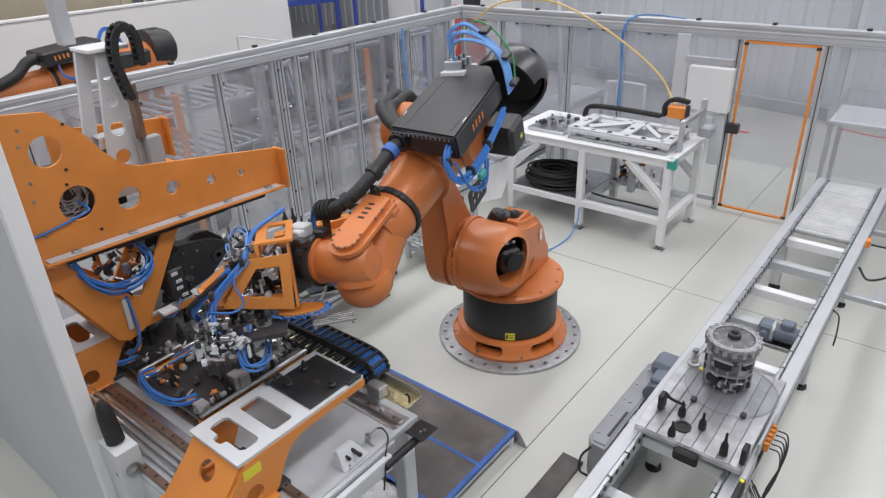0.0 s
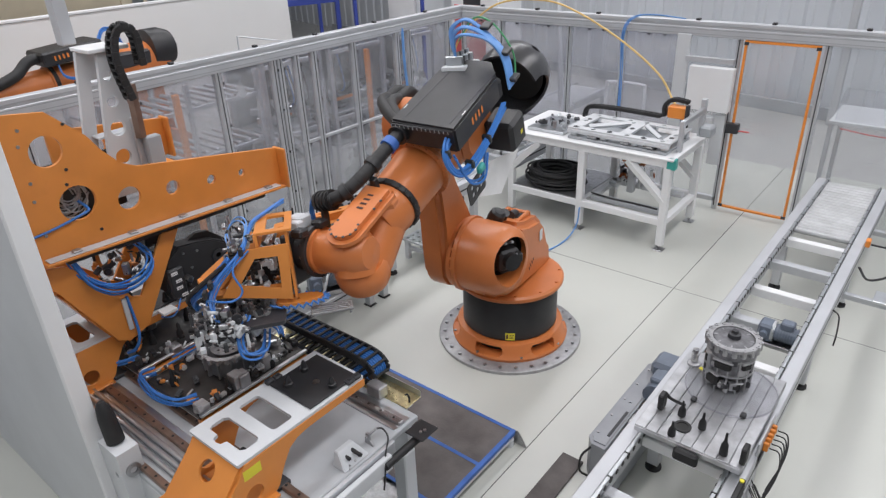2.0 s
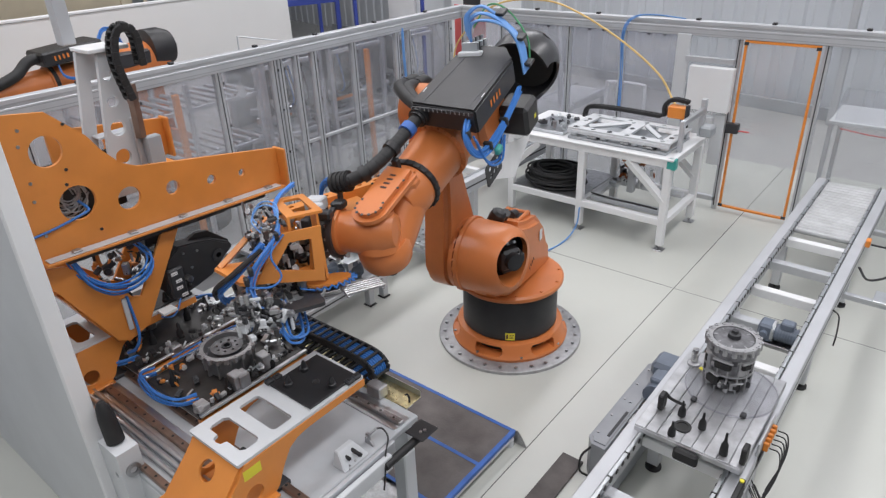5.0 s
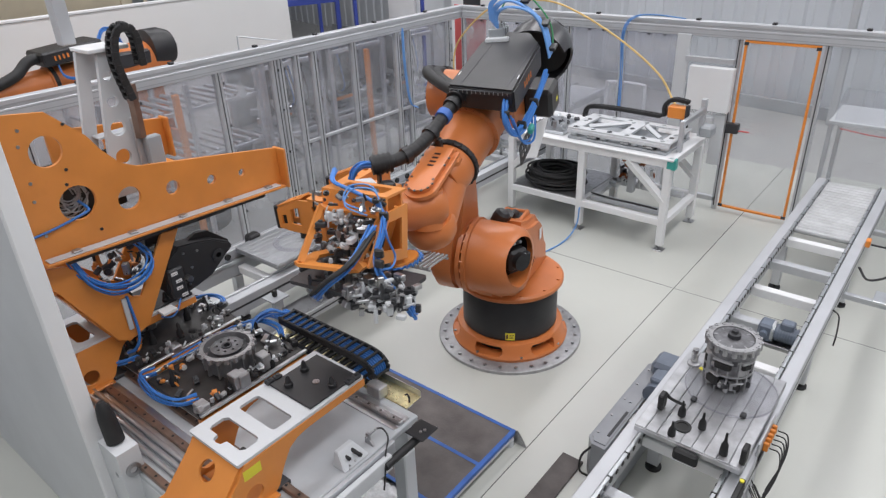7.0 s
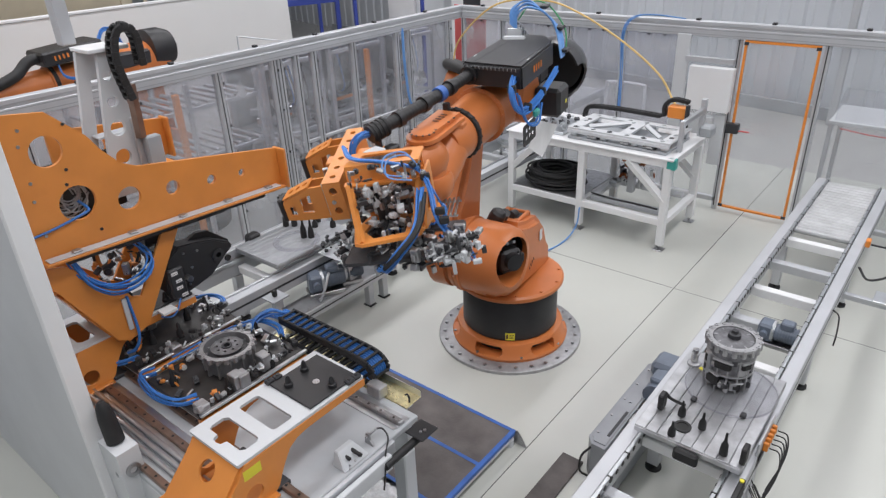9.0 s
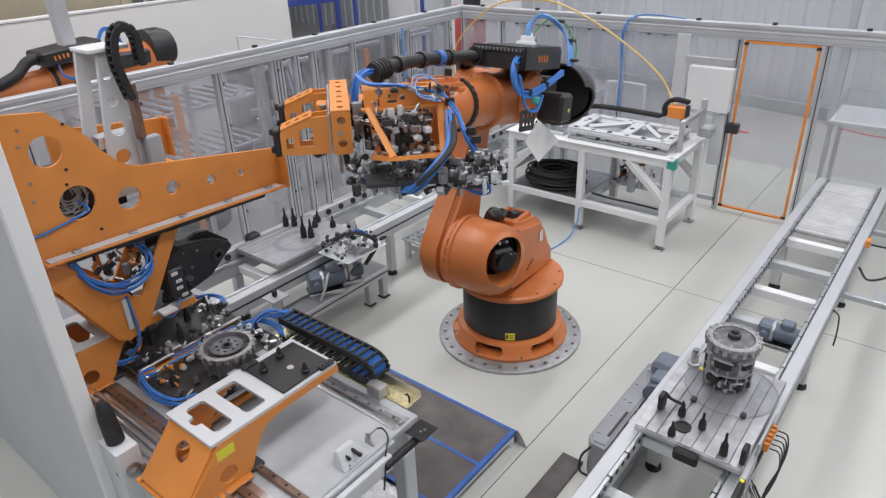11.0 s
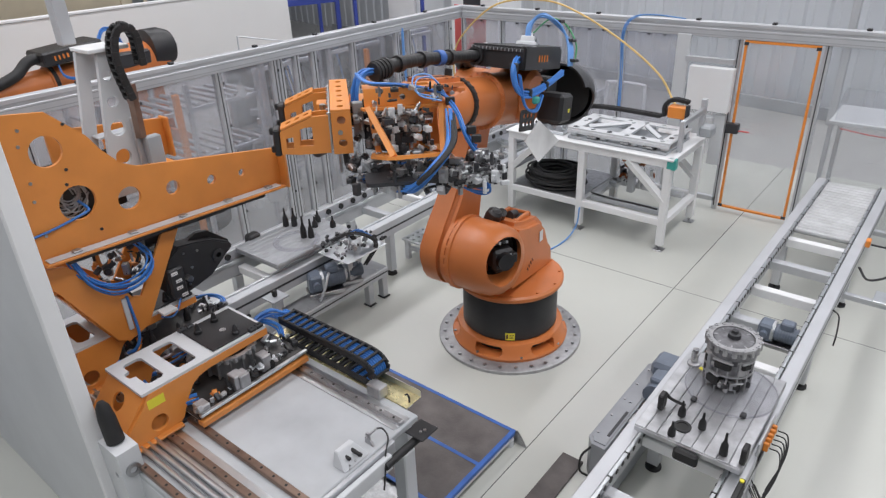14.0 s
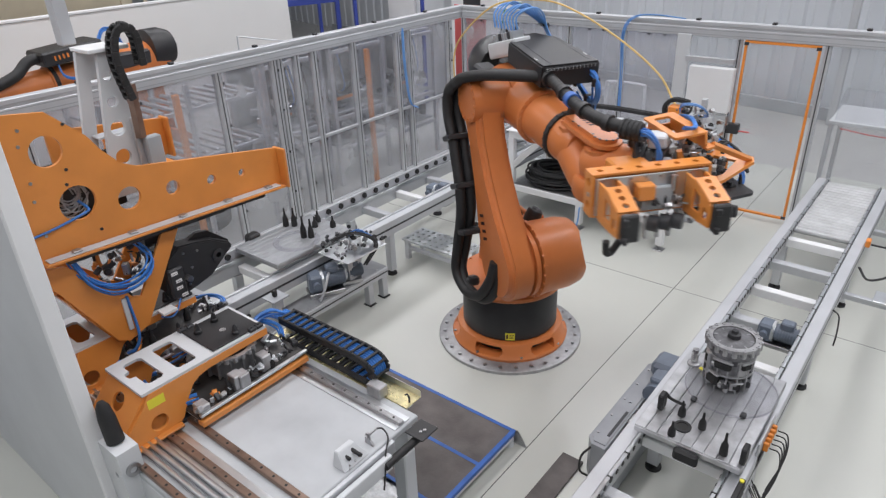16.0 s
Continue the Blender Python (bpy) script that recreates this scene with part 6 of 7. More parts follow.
# grey panel beside the bed
pn = thing("machine_cabinet", "tall plain grey machine enclosure panel", "cabinet")
part("front_panel", box(B(), (-2.6, -3.46, 0.0), (-0.385, -3.42, 3.3), 0.006), GREY, pn)
part("edge_frame", box(B(), (-0.383, -3.47, 0.0), (-0.345, -3.38, 3.3), 0.006), WHITE, pn)
part("side_panel", box(B(), (-2.6, -4.6, 0.0), (-2.56, -3.47, 3.3), 0.006), GREY, pn)
blk = thing("buffer_stop", "white block with a black rubber buffer", "buffer")
part("block", plate(B(), [(-0.36, 0.60), (-0.20, 0.60), (-0.15, 0.80), (-0.15, 1.07), (-0.36, 1.07)], [circle(-0.22, 0.90, 0.02, 14)], 0.12, T(0, -3.30, 0) @ AY), GREY, blk)
part("buffer", lathe(B(), [(0.0, 0.25), (0.018, 0.245), (0.034, 0.215), (0.044, 0.15), (0.047, 0.03), (0.047, 0.0), (0.0, 0.0)], 24, T(-0.265, -3.36, 1.072) @ pose(0, 0, 0, 0, -8, 0)), RUBBER, blk, "black rubber buffer")
part("ring", lathe(B(), [(0.02, 0), (0.04, 0), (0.04, 0.012), (0.02, 0.012)], 20, T(-0.149, -3.36, 0.94) @ FX), STEEL, blk)

# ---------------------------------------------------------------- overhead orange bracket
br = thing("overhead_bracket", "large orange welded bracket with round cut-outs above the nests", "bracket")
prof = [(-1.57, 1.79), (-1.56, 2.05), (-1.62, 2.06), (-2.56, 2.22), (-2.65, 2.265), (-2.74, 2.37), (-2.80, 2.47), (-2.97, 2.64), (-3.38, 2.70), (-3.38, 1.92), (-3.18, 1.86)]
holes = [circle(-3.02, 2.44, 0.085), circle(-2.94, 2.12, 0.10), circle(-2.655, 2.05, 0.07), circle(-2.38, 2.025, 0.045), circle(-2.11, 1.99, 0.032), circle(-1.88, 1.965, 0.025)]
part("side_plate", plate(B(), prof, holes, 0.025, T(-0.965, 0, 0) @ AX), AMBER, br, "orange side plate with round holes")
prof2 = [(-2.02, 2.02), (-2.02, 2.28), (-2.78, 2.38), (-2.78, 2.10)]
part("side_plate", plate(B(), prof2, [circle(-2.5, 2.2, 0.06)], 0.025, T(-1.60, 0, 0) @ AX), AMBER, br, "orange rear side plate")
part("end_flange", box(B(), (-0.985, -1.575, 1.77), (-0.86, -1.555, 2.055), 0.004), AMBER, br)
part("end_flange", box(B(), (-1.62, -2.02, 2.01), (-1.52, -2.0, 2.29), 0.004), AMBER, br)
dz = (1.86 - 1.79) / (-3.18 + 1.57)
low = T(-0.94, -1.60, 1.795) @ pose(0, 0, 0, math.degrees(math.atan(dz)), 0, 0)
part("lower_flange", box(B(), (0.0, -1.62, -0.012), (0.085, 0.0, 0.004), 0.003, low), AMBER, br)
part("edge_strip", box(B(), (0.010, -1.60, 0.005), (0.074, -0.03, 0.012), 0.002, low), GREY, br, "silver strip on the lower flange")
for k in range(5):
    y = -0.12 - 0.33 * k
    part("clip", box(B(), (0.020, y - 0.025, 0.0125), (0.064, y + 0.025, 0.024), 0.006, low), CAST, br)
part("guide_bar", box(B(), (-0.03, -1.50, -0.05), (0.04, -0.15, -0.014), 0.004, low), DARK, br, "dark guide bar below the flange")
part("guide_bar", box(B(), (-0.06, -1.2, -0.075), (0.0, -0.45, -0.051), 0.004, low), DARK, br)
part("cross_plate", box(B(), (-1.575, -2.20, 2.02), (-0.966, -2.10, 2.035), 0.004), AMBER, br)
for y, z in ((-3.12, 2.58), (-3.14, 2.50), (-3.14, 2.30), (-3.15, 2.20), (-3.15, 2.0), (-2.90, 2.56), (-2.95, 2.32), (-2.97, 2.24), (-2.86, 1.93)):
    part("bolt", cyl(B(), (-0.94, y, z), (-0.934, y, z), 0.009, seg=8), DARK if y > -3.0 else STEEL, br)
# hanging V-shaped support
vs = thing("hanging_support", "orange V-shaped welded support below the bracket", "bracket")
V1 = [(-3.30, 1.84), (-3.11, 1.79), (-2.84, 1.52), (-2.80, 1.44), (-2.745, 1.42), (-2.51, 1.785), (-2.395, 1.785), (-2.745, 1.21), (-2.88, 1.165), (-2.95, 1.20), (-3.21, 1.70), (-3.38, 1.78)]
part("front_plate", plate(B(), V1, [], 0.02, T(-0.96, 0, 0) @ AX), AMBER, vs)
part("rear_plate", plate(B(), V1, [], 0.02, T(-1.30, 0, 0) @ AX), AMBER, vs)
part("web", box(B(), (-1.28, -3.36, 1.64), (-0.962, -3.05, 1.665), 0.004), AMBER, vs)
dd = math.degrees(math.atan2(1.17 - 1.60, -2.93 + 3.16))
part("sloped_web", box(B(), (-1.28, 0.0, -0.012), (-0.962, 0.48, 0.012), 0.004, T(0, -3.16, 1.60) @ pose(0, 0, 0, dd, 0, 0)), AMBER, vs)
part("cover_strip", box(B(), (-0.938, -2.875, 1.24), (-0.925, -2.845, 1.46), 0.003), GREY, vs)
hose_set(vs, "air_hose", BLUE, [(-0.95, -3.07, 1.80), (-0.91, -3.02, 1.66), (-0.89, -2.92, 1.57), (-0.89, -2.79, 1.54), (-0.91, -2.68, 1.57), (-0.95, -2.62, 1.64), (-1.0, -2.66, 1.72)], 7, 0.035, 0.006, 71)
hose_set(vs, "air_hose", BLUE, [(-0.93, -2.84, 1.46), (-0.92, -2.83, 1.20), (-0.95, -2.86, 1.08), (-1.0, -2.9, 1.04)], 2, 0.008, 0.008, 72)
machinery(vs, 74, 22, (-1.06, -2.74, 1.52), (-0.97, -2.60, 1.74), 0.03, (BLACK, STEEL, DARK), ("cylinder", "fitting", "bracket"))
machinery(vs, 73, 40, (-1.2, -2.9, 1.5), (-0.97, -2.55, 1.78), 0.04, (DARK, STEEL, AMBER), ("cylinder", "fitting", "bracket"))
wires = thing("cable_nest", "tangle of grey and blue cables behind a round hole", "cables")
rng = random.Random(9)
for k in range(14):
    c = Vector((-1.08 + rng.uniform(-0.04, 0.04), -2.93 + rng.uniform(-0.03, 0.03), 2.13 + rng.uniform(-0.03, 0.03)))
    r = rng.uniform(0.05, 0.11)
    t1, t2 = Vector((rng.uniform(-0.4, 0.4), 1, 0)).normalized(), Vector((rng.uniform(-0.4, 0.4), 0, 1)).normalized()
    part("grey_cable", tube(B(), [c + r * math.cos(a) * t1 + r * math.sin(a) * t2 for a in (j * 0.6 for j in range(11))], 0.005, 5, 3), MIDGREY, wires)
# added sheet: the depth behind the hole shown by black colour
part("dark_back", box(B(), (-1.24, -3.10, 1.92), (-1.22, -2.55, 2.28), 0.003), SHADEHOLE, wires, "near-black sheet for the shade behind the cables")
hose_set(wires, "blue_hose", BLUE, [(-0.93, -3.22, 2.02), (-0.93, -3.10, 2.03), (-0.935, -2.92, 2.06), (-1.0, -2.88, 2.06), (-1.08, -2.9, 2.10)], 2, 0.006, 0.006, 75)
# black clamp casting
ck = thing("clamp_unit", "black cast clamp unit with labels on the support", "clamp")
CX = -0.98
prof = [(-2.56, 1.335), (-2.52, 1.55), (-2.42, 1.615), (-2.28, 1.595), (-2.16, 1.565), (-2.05, 1.50), (-2.03, 1.46), (-2.09, 1.42), (-2.22, 1.32), (-2.35, 1.285), (-2.50, 1.26)]
bm = plate(B(), prof, [circle(-2.157, 1.448, 0.022)], 0.12, T(CX - 0.12, 0, 0) @ AX)
es = [e for e in bm.edges if len(e.link_faces) == 2 and e.calc_face_angle(0) > radians(70)]
bmesh.ops.bevel(bm, geom=es, offset=0.010, segments=2, affect="EDGES")
part("casting", bm, BLACK, ck)
part("lever", plate(B(), [(-2.32, 1.60), (-2.25, 1.63), (-2.16, 1.615), (-2.02, 1.49), (-2.04, 1.46), (-2.18, 1.575)], [circle(-2.05, 1.485, 0.012, 10)], 0.03, T(CX - 0.09, 0, 0) @ AX), BLACK, ck)
part("pivot", lathe(B(), [(0.02, 0), (0.045, 0), (0.045, 0.012), (0.02, 0.012)], 24, T(CX + 0.001, -2.157, 1.448) @ FX), DARK, ck)
part("clamp_foot", box(B(), (CX - 0.10, -2.54, 1.27), (CX + 0.025, -2.43, 1.49), 0.012), DARK, ck)
part("arm", box(B(), (-1.10, -2.60, 1.55), (-1.02, -2.44, 1.80), 0.01), BLACK, ck)
for y, z in ((-2.50, 1.46), (-2.48, 1.40), (-2.485, 1.35), (-2.46, 1.29)):
    part("label", box(B(), (CX + 0.0252, y - 0.022, z - 0.012), (CX + 0.0262, y + 0.022, z + 0.012), 0), PAPER, ck)
    part("print", box(B(), (CX + 0.0264, y - 0.016, z - 0.004), (CX + 0.027, y + 0.014, z - 0.001), 0), INK, ck)
for y, z in ((-2.40, 1.56), (-2.40, 1.33), (-2.30, 1.54), (-2.36, 1.44)):
    part("screw", cyl(B(), (CX, y, z), (CX + 0.008, y, z), 0.010, seg=6), STEEL, ck)
part("fitting", cyl(B(), (CX + 0.02, -2.42, 1.40), (CX + 0.07, -2.42, 1.40), 0.02), STEEL, ck)
part("bright_bar", box(B(), (-0.98, -2.66, 1.235), (-0.90, -2.56, 1.255), 0.003), PAPER, ck)
part("bar_bracket", box(B(), (-1.02, -2.63, 1.21), (-0.95, -2.54, 1.234), 0.004), DARK, ck)
part("lead", tube(B(), [(CX + 0.03, -2.50, 1.28), (-0.93, -2.55, 1.22), (-0.92, -2.60, 1.20), (-0.94, -2.66, 1.22)], 0.006, 6), BLUE, ck)

# perforated tower with a small cable chain behind the bracket
tw = thing("slide_tower", "pale grey upright casting with round holes", "machine")
part("side_plate", plate(B(), [(-2.54, 2.85), (-2.45, 2.85), (-2.44, 2.55), (-2.40, 2.45), (-2.38, 2.0), (-2.66, 2.0), (-2.60, 2.45)], [circle(-2.512, 2.715, 0.030), circle(-2.52, 2.57, 0.034), circle(-2.53, 2.41, 0.046), circle(-2.54, 2.235, 0.05)], 0.03, T(-1.16, 0, 0) @ AX), GREY, tw, "pale grey side plate with four round holes")
part("side_plate", plate(B(), [(-2.60, 2.85), (-2.53, 2.85), (-2.59, 2.45), (-2.66, 2.0), (-2.74, 2.0)], [], 0.03, T(-1.29, 0, 0) @ AX), GREY, tw)
part("cross_web", box(B(), (-1.258, -2.64, 2.36), (-1.162, -2.44, 2.375), 0.003), GREY, tw)
part("cap", box(B(), (-1.32, -2.60, 2.852), (-1.10, -2.36, 2.875), 0.004), WHITE, tw)
part("rear_web", box(B(), (-1.30, -2.58, 2.68), (-1.28, -2.36, 2.85), 0.004), GREY, tw)
part("ram", box(B(), (-1.118, -2.46, 2.10), (-1.09, -2.41, 2.46), 0.006), PROFILE, tw)
part("motor_block", box(B(), (-1.088, -2.43, 2.05), (-1.03, -2.33, 2.34), 0.008), MIDGREY, tw)
part("rod", box(B(), (-1.42, -2.62, 2.88), (-1.34, -2.54, 3.6), 0.006), PROFILE, tw)
drag_chain.side = Vector((1, 0, 0))
drag_chain("cable_chain", "arched black cable chain on the slide tower", [(-1.05, -2.45, 2.58), (-1.05, -2.475, 2.70), (-1.05, -2.49, 2.82), (-1.05, -2.465, 2.94), (-1.05, -2.40, 2.985), (-1.05, -2.345, 2.93), (-1.05, -2.34, 2.82), (-1.05, -2.34, 2.74)], 0.06, 0.045, 0.036)
rc = thing("cable_cover", "dark brown cable cover strip on the slide tower", "cover")
bm = tube(B(), [(-1.06, -2.43, 2.66), (-1.06, -2.435, 2.50), (-1.06, -2.44, 2.34)], 0.03, 4)
part("strip", bm, BROWNRAIL, rc)

# ---------------------------------------------------------------- station beside the left conveyor
ms = thing("drive_station", "low aluminium frame carrying a gear motor", "frame")
for x0, y0, x1, y1 in ((-1.44, -1.80, -1.36, -0.15), (-1.60, -0.23, -1.445, -0.15), (-1.60, -1.30, -1.445, -1.22)):
    part("rail", box(B(), (x0, y0, 0.24), (x1, y1, 0.33), 0.006), PROFILE, ms)
part("groove", box(B(), (-1.3598, -1.79, 0.28), (-1.3585, -0.16, 0.295), 0), DARK, ms, smooth=False)
part("deck", box(B(), (-1.60, -1.78, 0.332), (-1.37, -0.16, 0.342), 0.003), PALLETM, ms, "dull metal deck sheet")
for k in range(7):
    part("screw", cyl(B(), (-1.39, -1.6 + 0.22 * k, 0.342), (-1.39, -1.6 + 0.22 * k, 0.348), 0.01, seg=8), STEEL, ms)
for x, y in ((-1.40, -0.20), (-1.40, -0.40), (-1.40, -1.25), (-1.40, -1.75)):
    leg = part("leg", box(B(), (x - 0.035, y - 0.035, 0.012), (x + 0.035, y + 0.035, 0.24), 0.005), PROFILE, ms)
    part("foot", box(B(), (x - 0.05, y - 0.045, 0.0), (x + 0.05, y + 0.045, 0.012), 0.003), RUBBER, leg)
motor("blue-grey gear motor on the low aluminium frame", T(-1.50, -0.88, 0.478) @ pose(0, 0, 0, 0, 0, 62) @ Matrix.Diagonal((1.04, 1.04, 1.04, 1)))
motor("blue-grey gear motor on the low aluminium frame", T(-1.47, -0.62, 0.452) @ pose(0, 0, 0, 0, 0, 62) @ Matrix.Diagonal((0.84, 0.84, 0.84, 1)))
mc = thing("motor_cable", "grey cable looping from a gear motor to the deck", "cable")
part("cable", tube(B(), [(-1.42, -0.86, 0.56), (-1.37, -0.92, 0.56), (-1.35, -0.98, 0.48), (-1.38, -1.02, 0.37), (-1.42, -1.0, 0.352)], 0.012, 8), PROFILE, mc)
tj = thing("valve_stand", "bent silver stand carrying small valves and hoses", "stand")
bm = plate(B(), [(-0.62, 0.345), (-0.50, 0.345), (-0.44, 0.60), (-0.40, 0.72), (-0.70, 0.72), (-0.64, 0.60)], [], 0.05, T(-1.45, 0, 0) @ AX)
part("stand", bm, GREY, tj)
part("top_plate", box(B(), (-1.55, -0.85, 0.722), (-1.15, -0.35, 0.735), 0.003), ALU, tj)
machinery(tj, 81, 70, (-1.58, -0.86, 0.76), (-1.14, -0.34, 0.83), 0.03, (DARK, STEEL, BLACK), ("valve", "fitting", "block"))
hose_set(tj, "cable", RUBBER, [(-1.50, -0.7, 0.80), (-1.40, -0.60, 0.86), (-1.30, -0.50, 0.84), (-1.18, -0.45, 0.76), (-1.2, -0.6, 0.6)], 4, 0.03, 0.007, 82)
hose_set(tj, "blue_hose", BLUE, [(-1.45, -0.55, 0.82), (-1.36, -0.48, 0.86), (-1.25, -0.42, 0.80)], 2, 0.02, 0.007, 83)
# tools standing on the left pallet
for k, (x, y, h) in enumerate(((-2.21, -0.67, 0.26), (-2.14, -0.62, 0.26), (-1.86, -0.74, 0.30), (-1.80, -0.70, 0.26), (-2.02, -0.42, 0.16), (-1.80, -0.42, 0.16), (-1.95, -0.52, 0.15))):
    pin(T(x, y, PZ), h * 0.75, 0.030, None, "black pointed locating pin standing on the pallet")
rg = thing("index_ring", "flat clear ring lying on the pallet", "ring")
part("ring", lathe(B(), [(0.17, 0.0), (0.22, 0.0), (0.22, 0.012), (0.17, 0.012)], 40, T(-1.85, -0.84, PZ + 0.002)), CLEAR, rg)
dv = thing("light_sensor", "black wedge-shaped sensor with a green light", "sensor")
part("body", box(B(), (-2.35, -1.08, ZC + 0.02), (-2.25, -0.94, ZC + 0.14), 0.02), RUBBER, dv)
part("bracket", box(B(), (-2.37, -1.11, ZC - 0.1), (-2.33, -0.91, ZC + 0.03), 0.005), RUBBER, dv)
sd = thing("small_stand", "small dark metal plate with a black knob", "plate")
part("plate", box(B(), (-1.50, -1.55, 0.60), (-1.34, -1.38, 0.615), 0.003), MIDGREY, sd)
part("knob", box(B(), (-1.44, -1.49, 0.615), (-1.40, -1.45, 0.68), 0.008), RUBBER, sd)
part("post", box(B(), (-1.45, -1.50, 0.0), (-1.39, -1.44, 0.60), 0.004), PROFILE, sd)
st = thing("step", "low aluminium step with a perforated tread", "step")
bm = plate(B(), rrect(-1.78, 0.52, -0.95, 0.88, 0.01), [circle(-1.73 + 0.082 * i, 0.57 + 0.085 * j, 0.022, 10) for i in range(10) for j in range(4)], 0.02, T(0, 0, 0.235))
part("tread", bm, ALU, st)
for x in (-1.74, -0.99):
    part("leg", box(B(), (x - 0.03, 0.55, 0.0), (x + 0.03, 0.60, 0.234), 0.004), PROFILE, st)
    part("leg", box(B(), (x - 0.03, 0.80, 0.0), (x + 0.03, 0.85, 0.234), 0.004), PROFILE, st)
part("crossbar", box(B(), (-1.70, 0.555, 0.12), (-1.03, 0.595, 0.16), 0.004), PROFILE, st)
# roller side guides along the left conveyor
gd = thing("side_guide", "aluminium guide rail with black rollers along the conveyor", "guide rail")
part("rail", box(B(), (-2.27, -2.6, ZC + 0.002), (-2.23, 3.6, ZC + 0.095), 0.005), PROFILE, gd)
for k in range(30):
    part("roller", cyl(B(), (-2.229, -1.9 + 0.18 * k, ZC + 0.05), (-2.212, -1.9 + 0.18 * k, ZC + 0.05), 0.03, seg=12), RUBBER, gd)
ptr = thing("spare_plates", "stacked silver round plates on the conveyor end", "plates")
part("plate", lathe(B(), [(0.0, 0), (0.20, 0), (0.20, 0.03), (0.0, 0.03)], 32, T(-1.94, 3.0, ZC + 0.02)), ALU, ptr)
part("plate", lathe(B(), [(0.0, 0), (0.16, 0), (0.16, 0.03), (0.0, 0.03)], 32, T(-1.94, 3.0, ZC + 0.055)), ALU, ptr)

# ---------------------------------------------------------------- cables and hoses
yh = thing("air_hose", "yellow air hose hanging in an arch", "hose")
part("hose", tube(B(), [(0.30, 3.1, 1.32), (0.05, 3.4, 1.38), (-0.21, 3.5, 1.66), (-0.72, 3.5, 2.01), (-1.35, 3.5, 2.31), (-1.84, 3.5, 2.42), (-2.54, 3.5, 2.34), (-3.10, 3.5, 1.93), (-3.30, 3.5, 1.56), (-3.30, 3.55, 0.9)], 0.0125, 8), YELLOW, yh)
bh = thing("cable_bundle", "blue cables running down a fence post", "cables")
hose_set(bh, "cable", PALEBLUE, [(-0.06, 3.74, 2.27), (-0.44, 3.74, 2.29), (-0.70, 3.74, 2.24), (-0.81, 3.74, 2.05), (-0.80, 3.75, 1.60), (-0.79, 3.75, 1.12)], 4, 0.012, 0.0055, 91)
bh = thing("cable_bundle", "blue cables running down a fence post", "cables")
hose_set(bh, "cable", PALEBLUE, [(-3.34, 2.46, 2.12), (-3.34, 2.47, 1.61), (-3.33, 2.53, 1.13), (-3.30, 2.65, 1.02)], 4, 0.012, 0.008, 92)
fc = thing("floor_cable", "blue cable lying on the floor", "cable")
part("cable", tube(B(), [(-0.52, 2.28, 0.30), (-0.52, 2.22, 0.08), (-0.50, 1.9, 0.012), (-0.55, 1.5, 0.012), (-0.62, 1.1, 0.012), (-0.5, 0.7, 0.012), (-0.42, 0.5, 0.014)], 0.009, 8), PALEBLUE, fc)
rcb = thing("connector_block", "orange cable connectors with black leads beside the conveyor", "connector")
for k in range(5):
    y = -0.75 - 0.045 * k
    part("plug", box(B(), (2.366, y - 0.011, 0.63), (2.394, y + 0.011, 0.69), 0.004), ORANGETRIM, rcb)
    part("lead", tube(B(), [(2.40, y, 0.66), (2.46, y - 0.02, 0.66), (2.48, y - 0.10, 0.56), (2.44, y - 0.26, 0.42)], 0.0042, 6), RUBBER, rcb)
part("mount", box(B(), (2.352, -1.03, 0.52), (2.365, -0.69, 0.74), 0.003), PROFILE, rcb)
cb = thing("cable_bundle", "loops of thin black cables beside the conveyor", "cables")
hose_set(cb, "cable", RUBBER, [(2.40, -1.35, 0.55), (2.52, -1.42, 0.62), (2.54, -1.58, 0.5), (2.42, -1.62, 0.35), (2.40, -1.45, 0.30), (2.56, -1.35, 0.4)], 6, 0.05, 0.006, 95)
lt = thing("indicator_sensor", "black sensor with a yellow light on the conveyor rail", "sensor")
part("body", box(B(), (2.345, -1.50, ZC - 0.05), (2.375, -1.30, ZC + 0.06), 0.006), RUBBER, lt)
part("lens", cyl(B(), (2.36, -1.33, ZC + 0.06), (2.36, -1.33, ZC + 0.068), 0.012), STICKER, lt)
sb = thing("side_sensor", "small orange and black sensor with a cable on the conveyor", "sensor")
part("body", box(B(), (2.37, 2.22, ZC - 0.02), (2.41, 2.30, ZC + 0.05), 0.008), ORANGETRIM, sb)
part("cable", tube(B(), [(2.42, 2.2, ZC + 0.03), (2.62, 2.1, ZC + 0.05), (2.66, 1.9, ZC - 0.05), (2.50, 1.75, ZC - 0.1), (2.40, 1.85, ZC - 0.05)], 0.010, 6), RUBBER, sb)
rt = thing("reject_bracket", "aluminium bracket on the outer conveyor rail", "bracket")
part("arm", box(B(), (2.37, 1.45, ZC - 0.18), (2.70, 1.50, ZC - 0.13), 0.004), PROFILE, rt)
part("plate", box(B(), (2.58, 1.40, ZC - 0.125), (2.72, 1.60, ZC - 0.10), 0.004), ALU, rt)
hp = thing("cable_lead", "thin black cable hanging from the outer conveyor rail", "cable")
part("cable", tube(B(), [(2.366, 0.98, ZC - 0.05), (2.42, 0.94, 0.58), (2.44, 0.88, 0.46), (2.44, 0.86, 0.36)], 0.006, 6), RUBBER, hp)

# ---------------------------------------------------------------- beyond the fences
pw = thing("partition", "white free-standing partition board", "partition")
part("board", box(B(), (-6.28, -9.0, 0.0), (-6.20, 2.93, 2.50), 0.006), PARTM, pw)
part("top_trim", box(B(), (-6.30, -9.0, 2.502), (-6.18, 2.93, 2.53), 0.004), WHITE, pw)


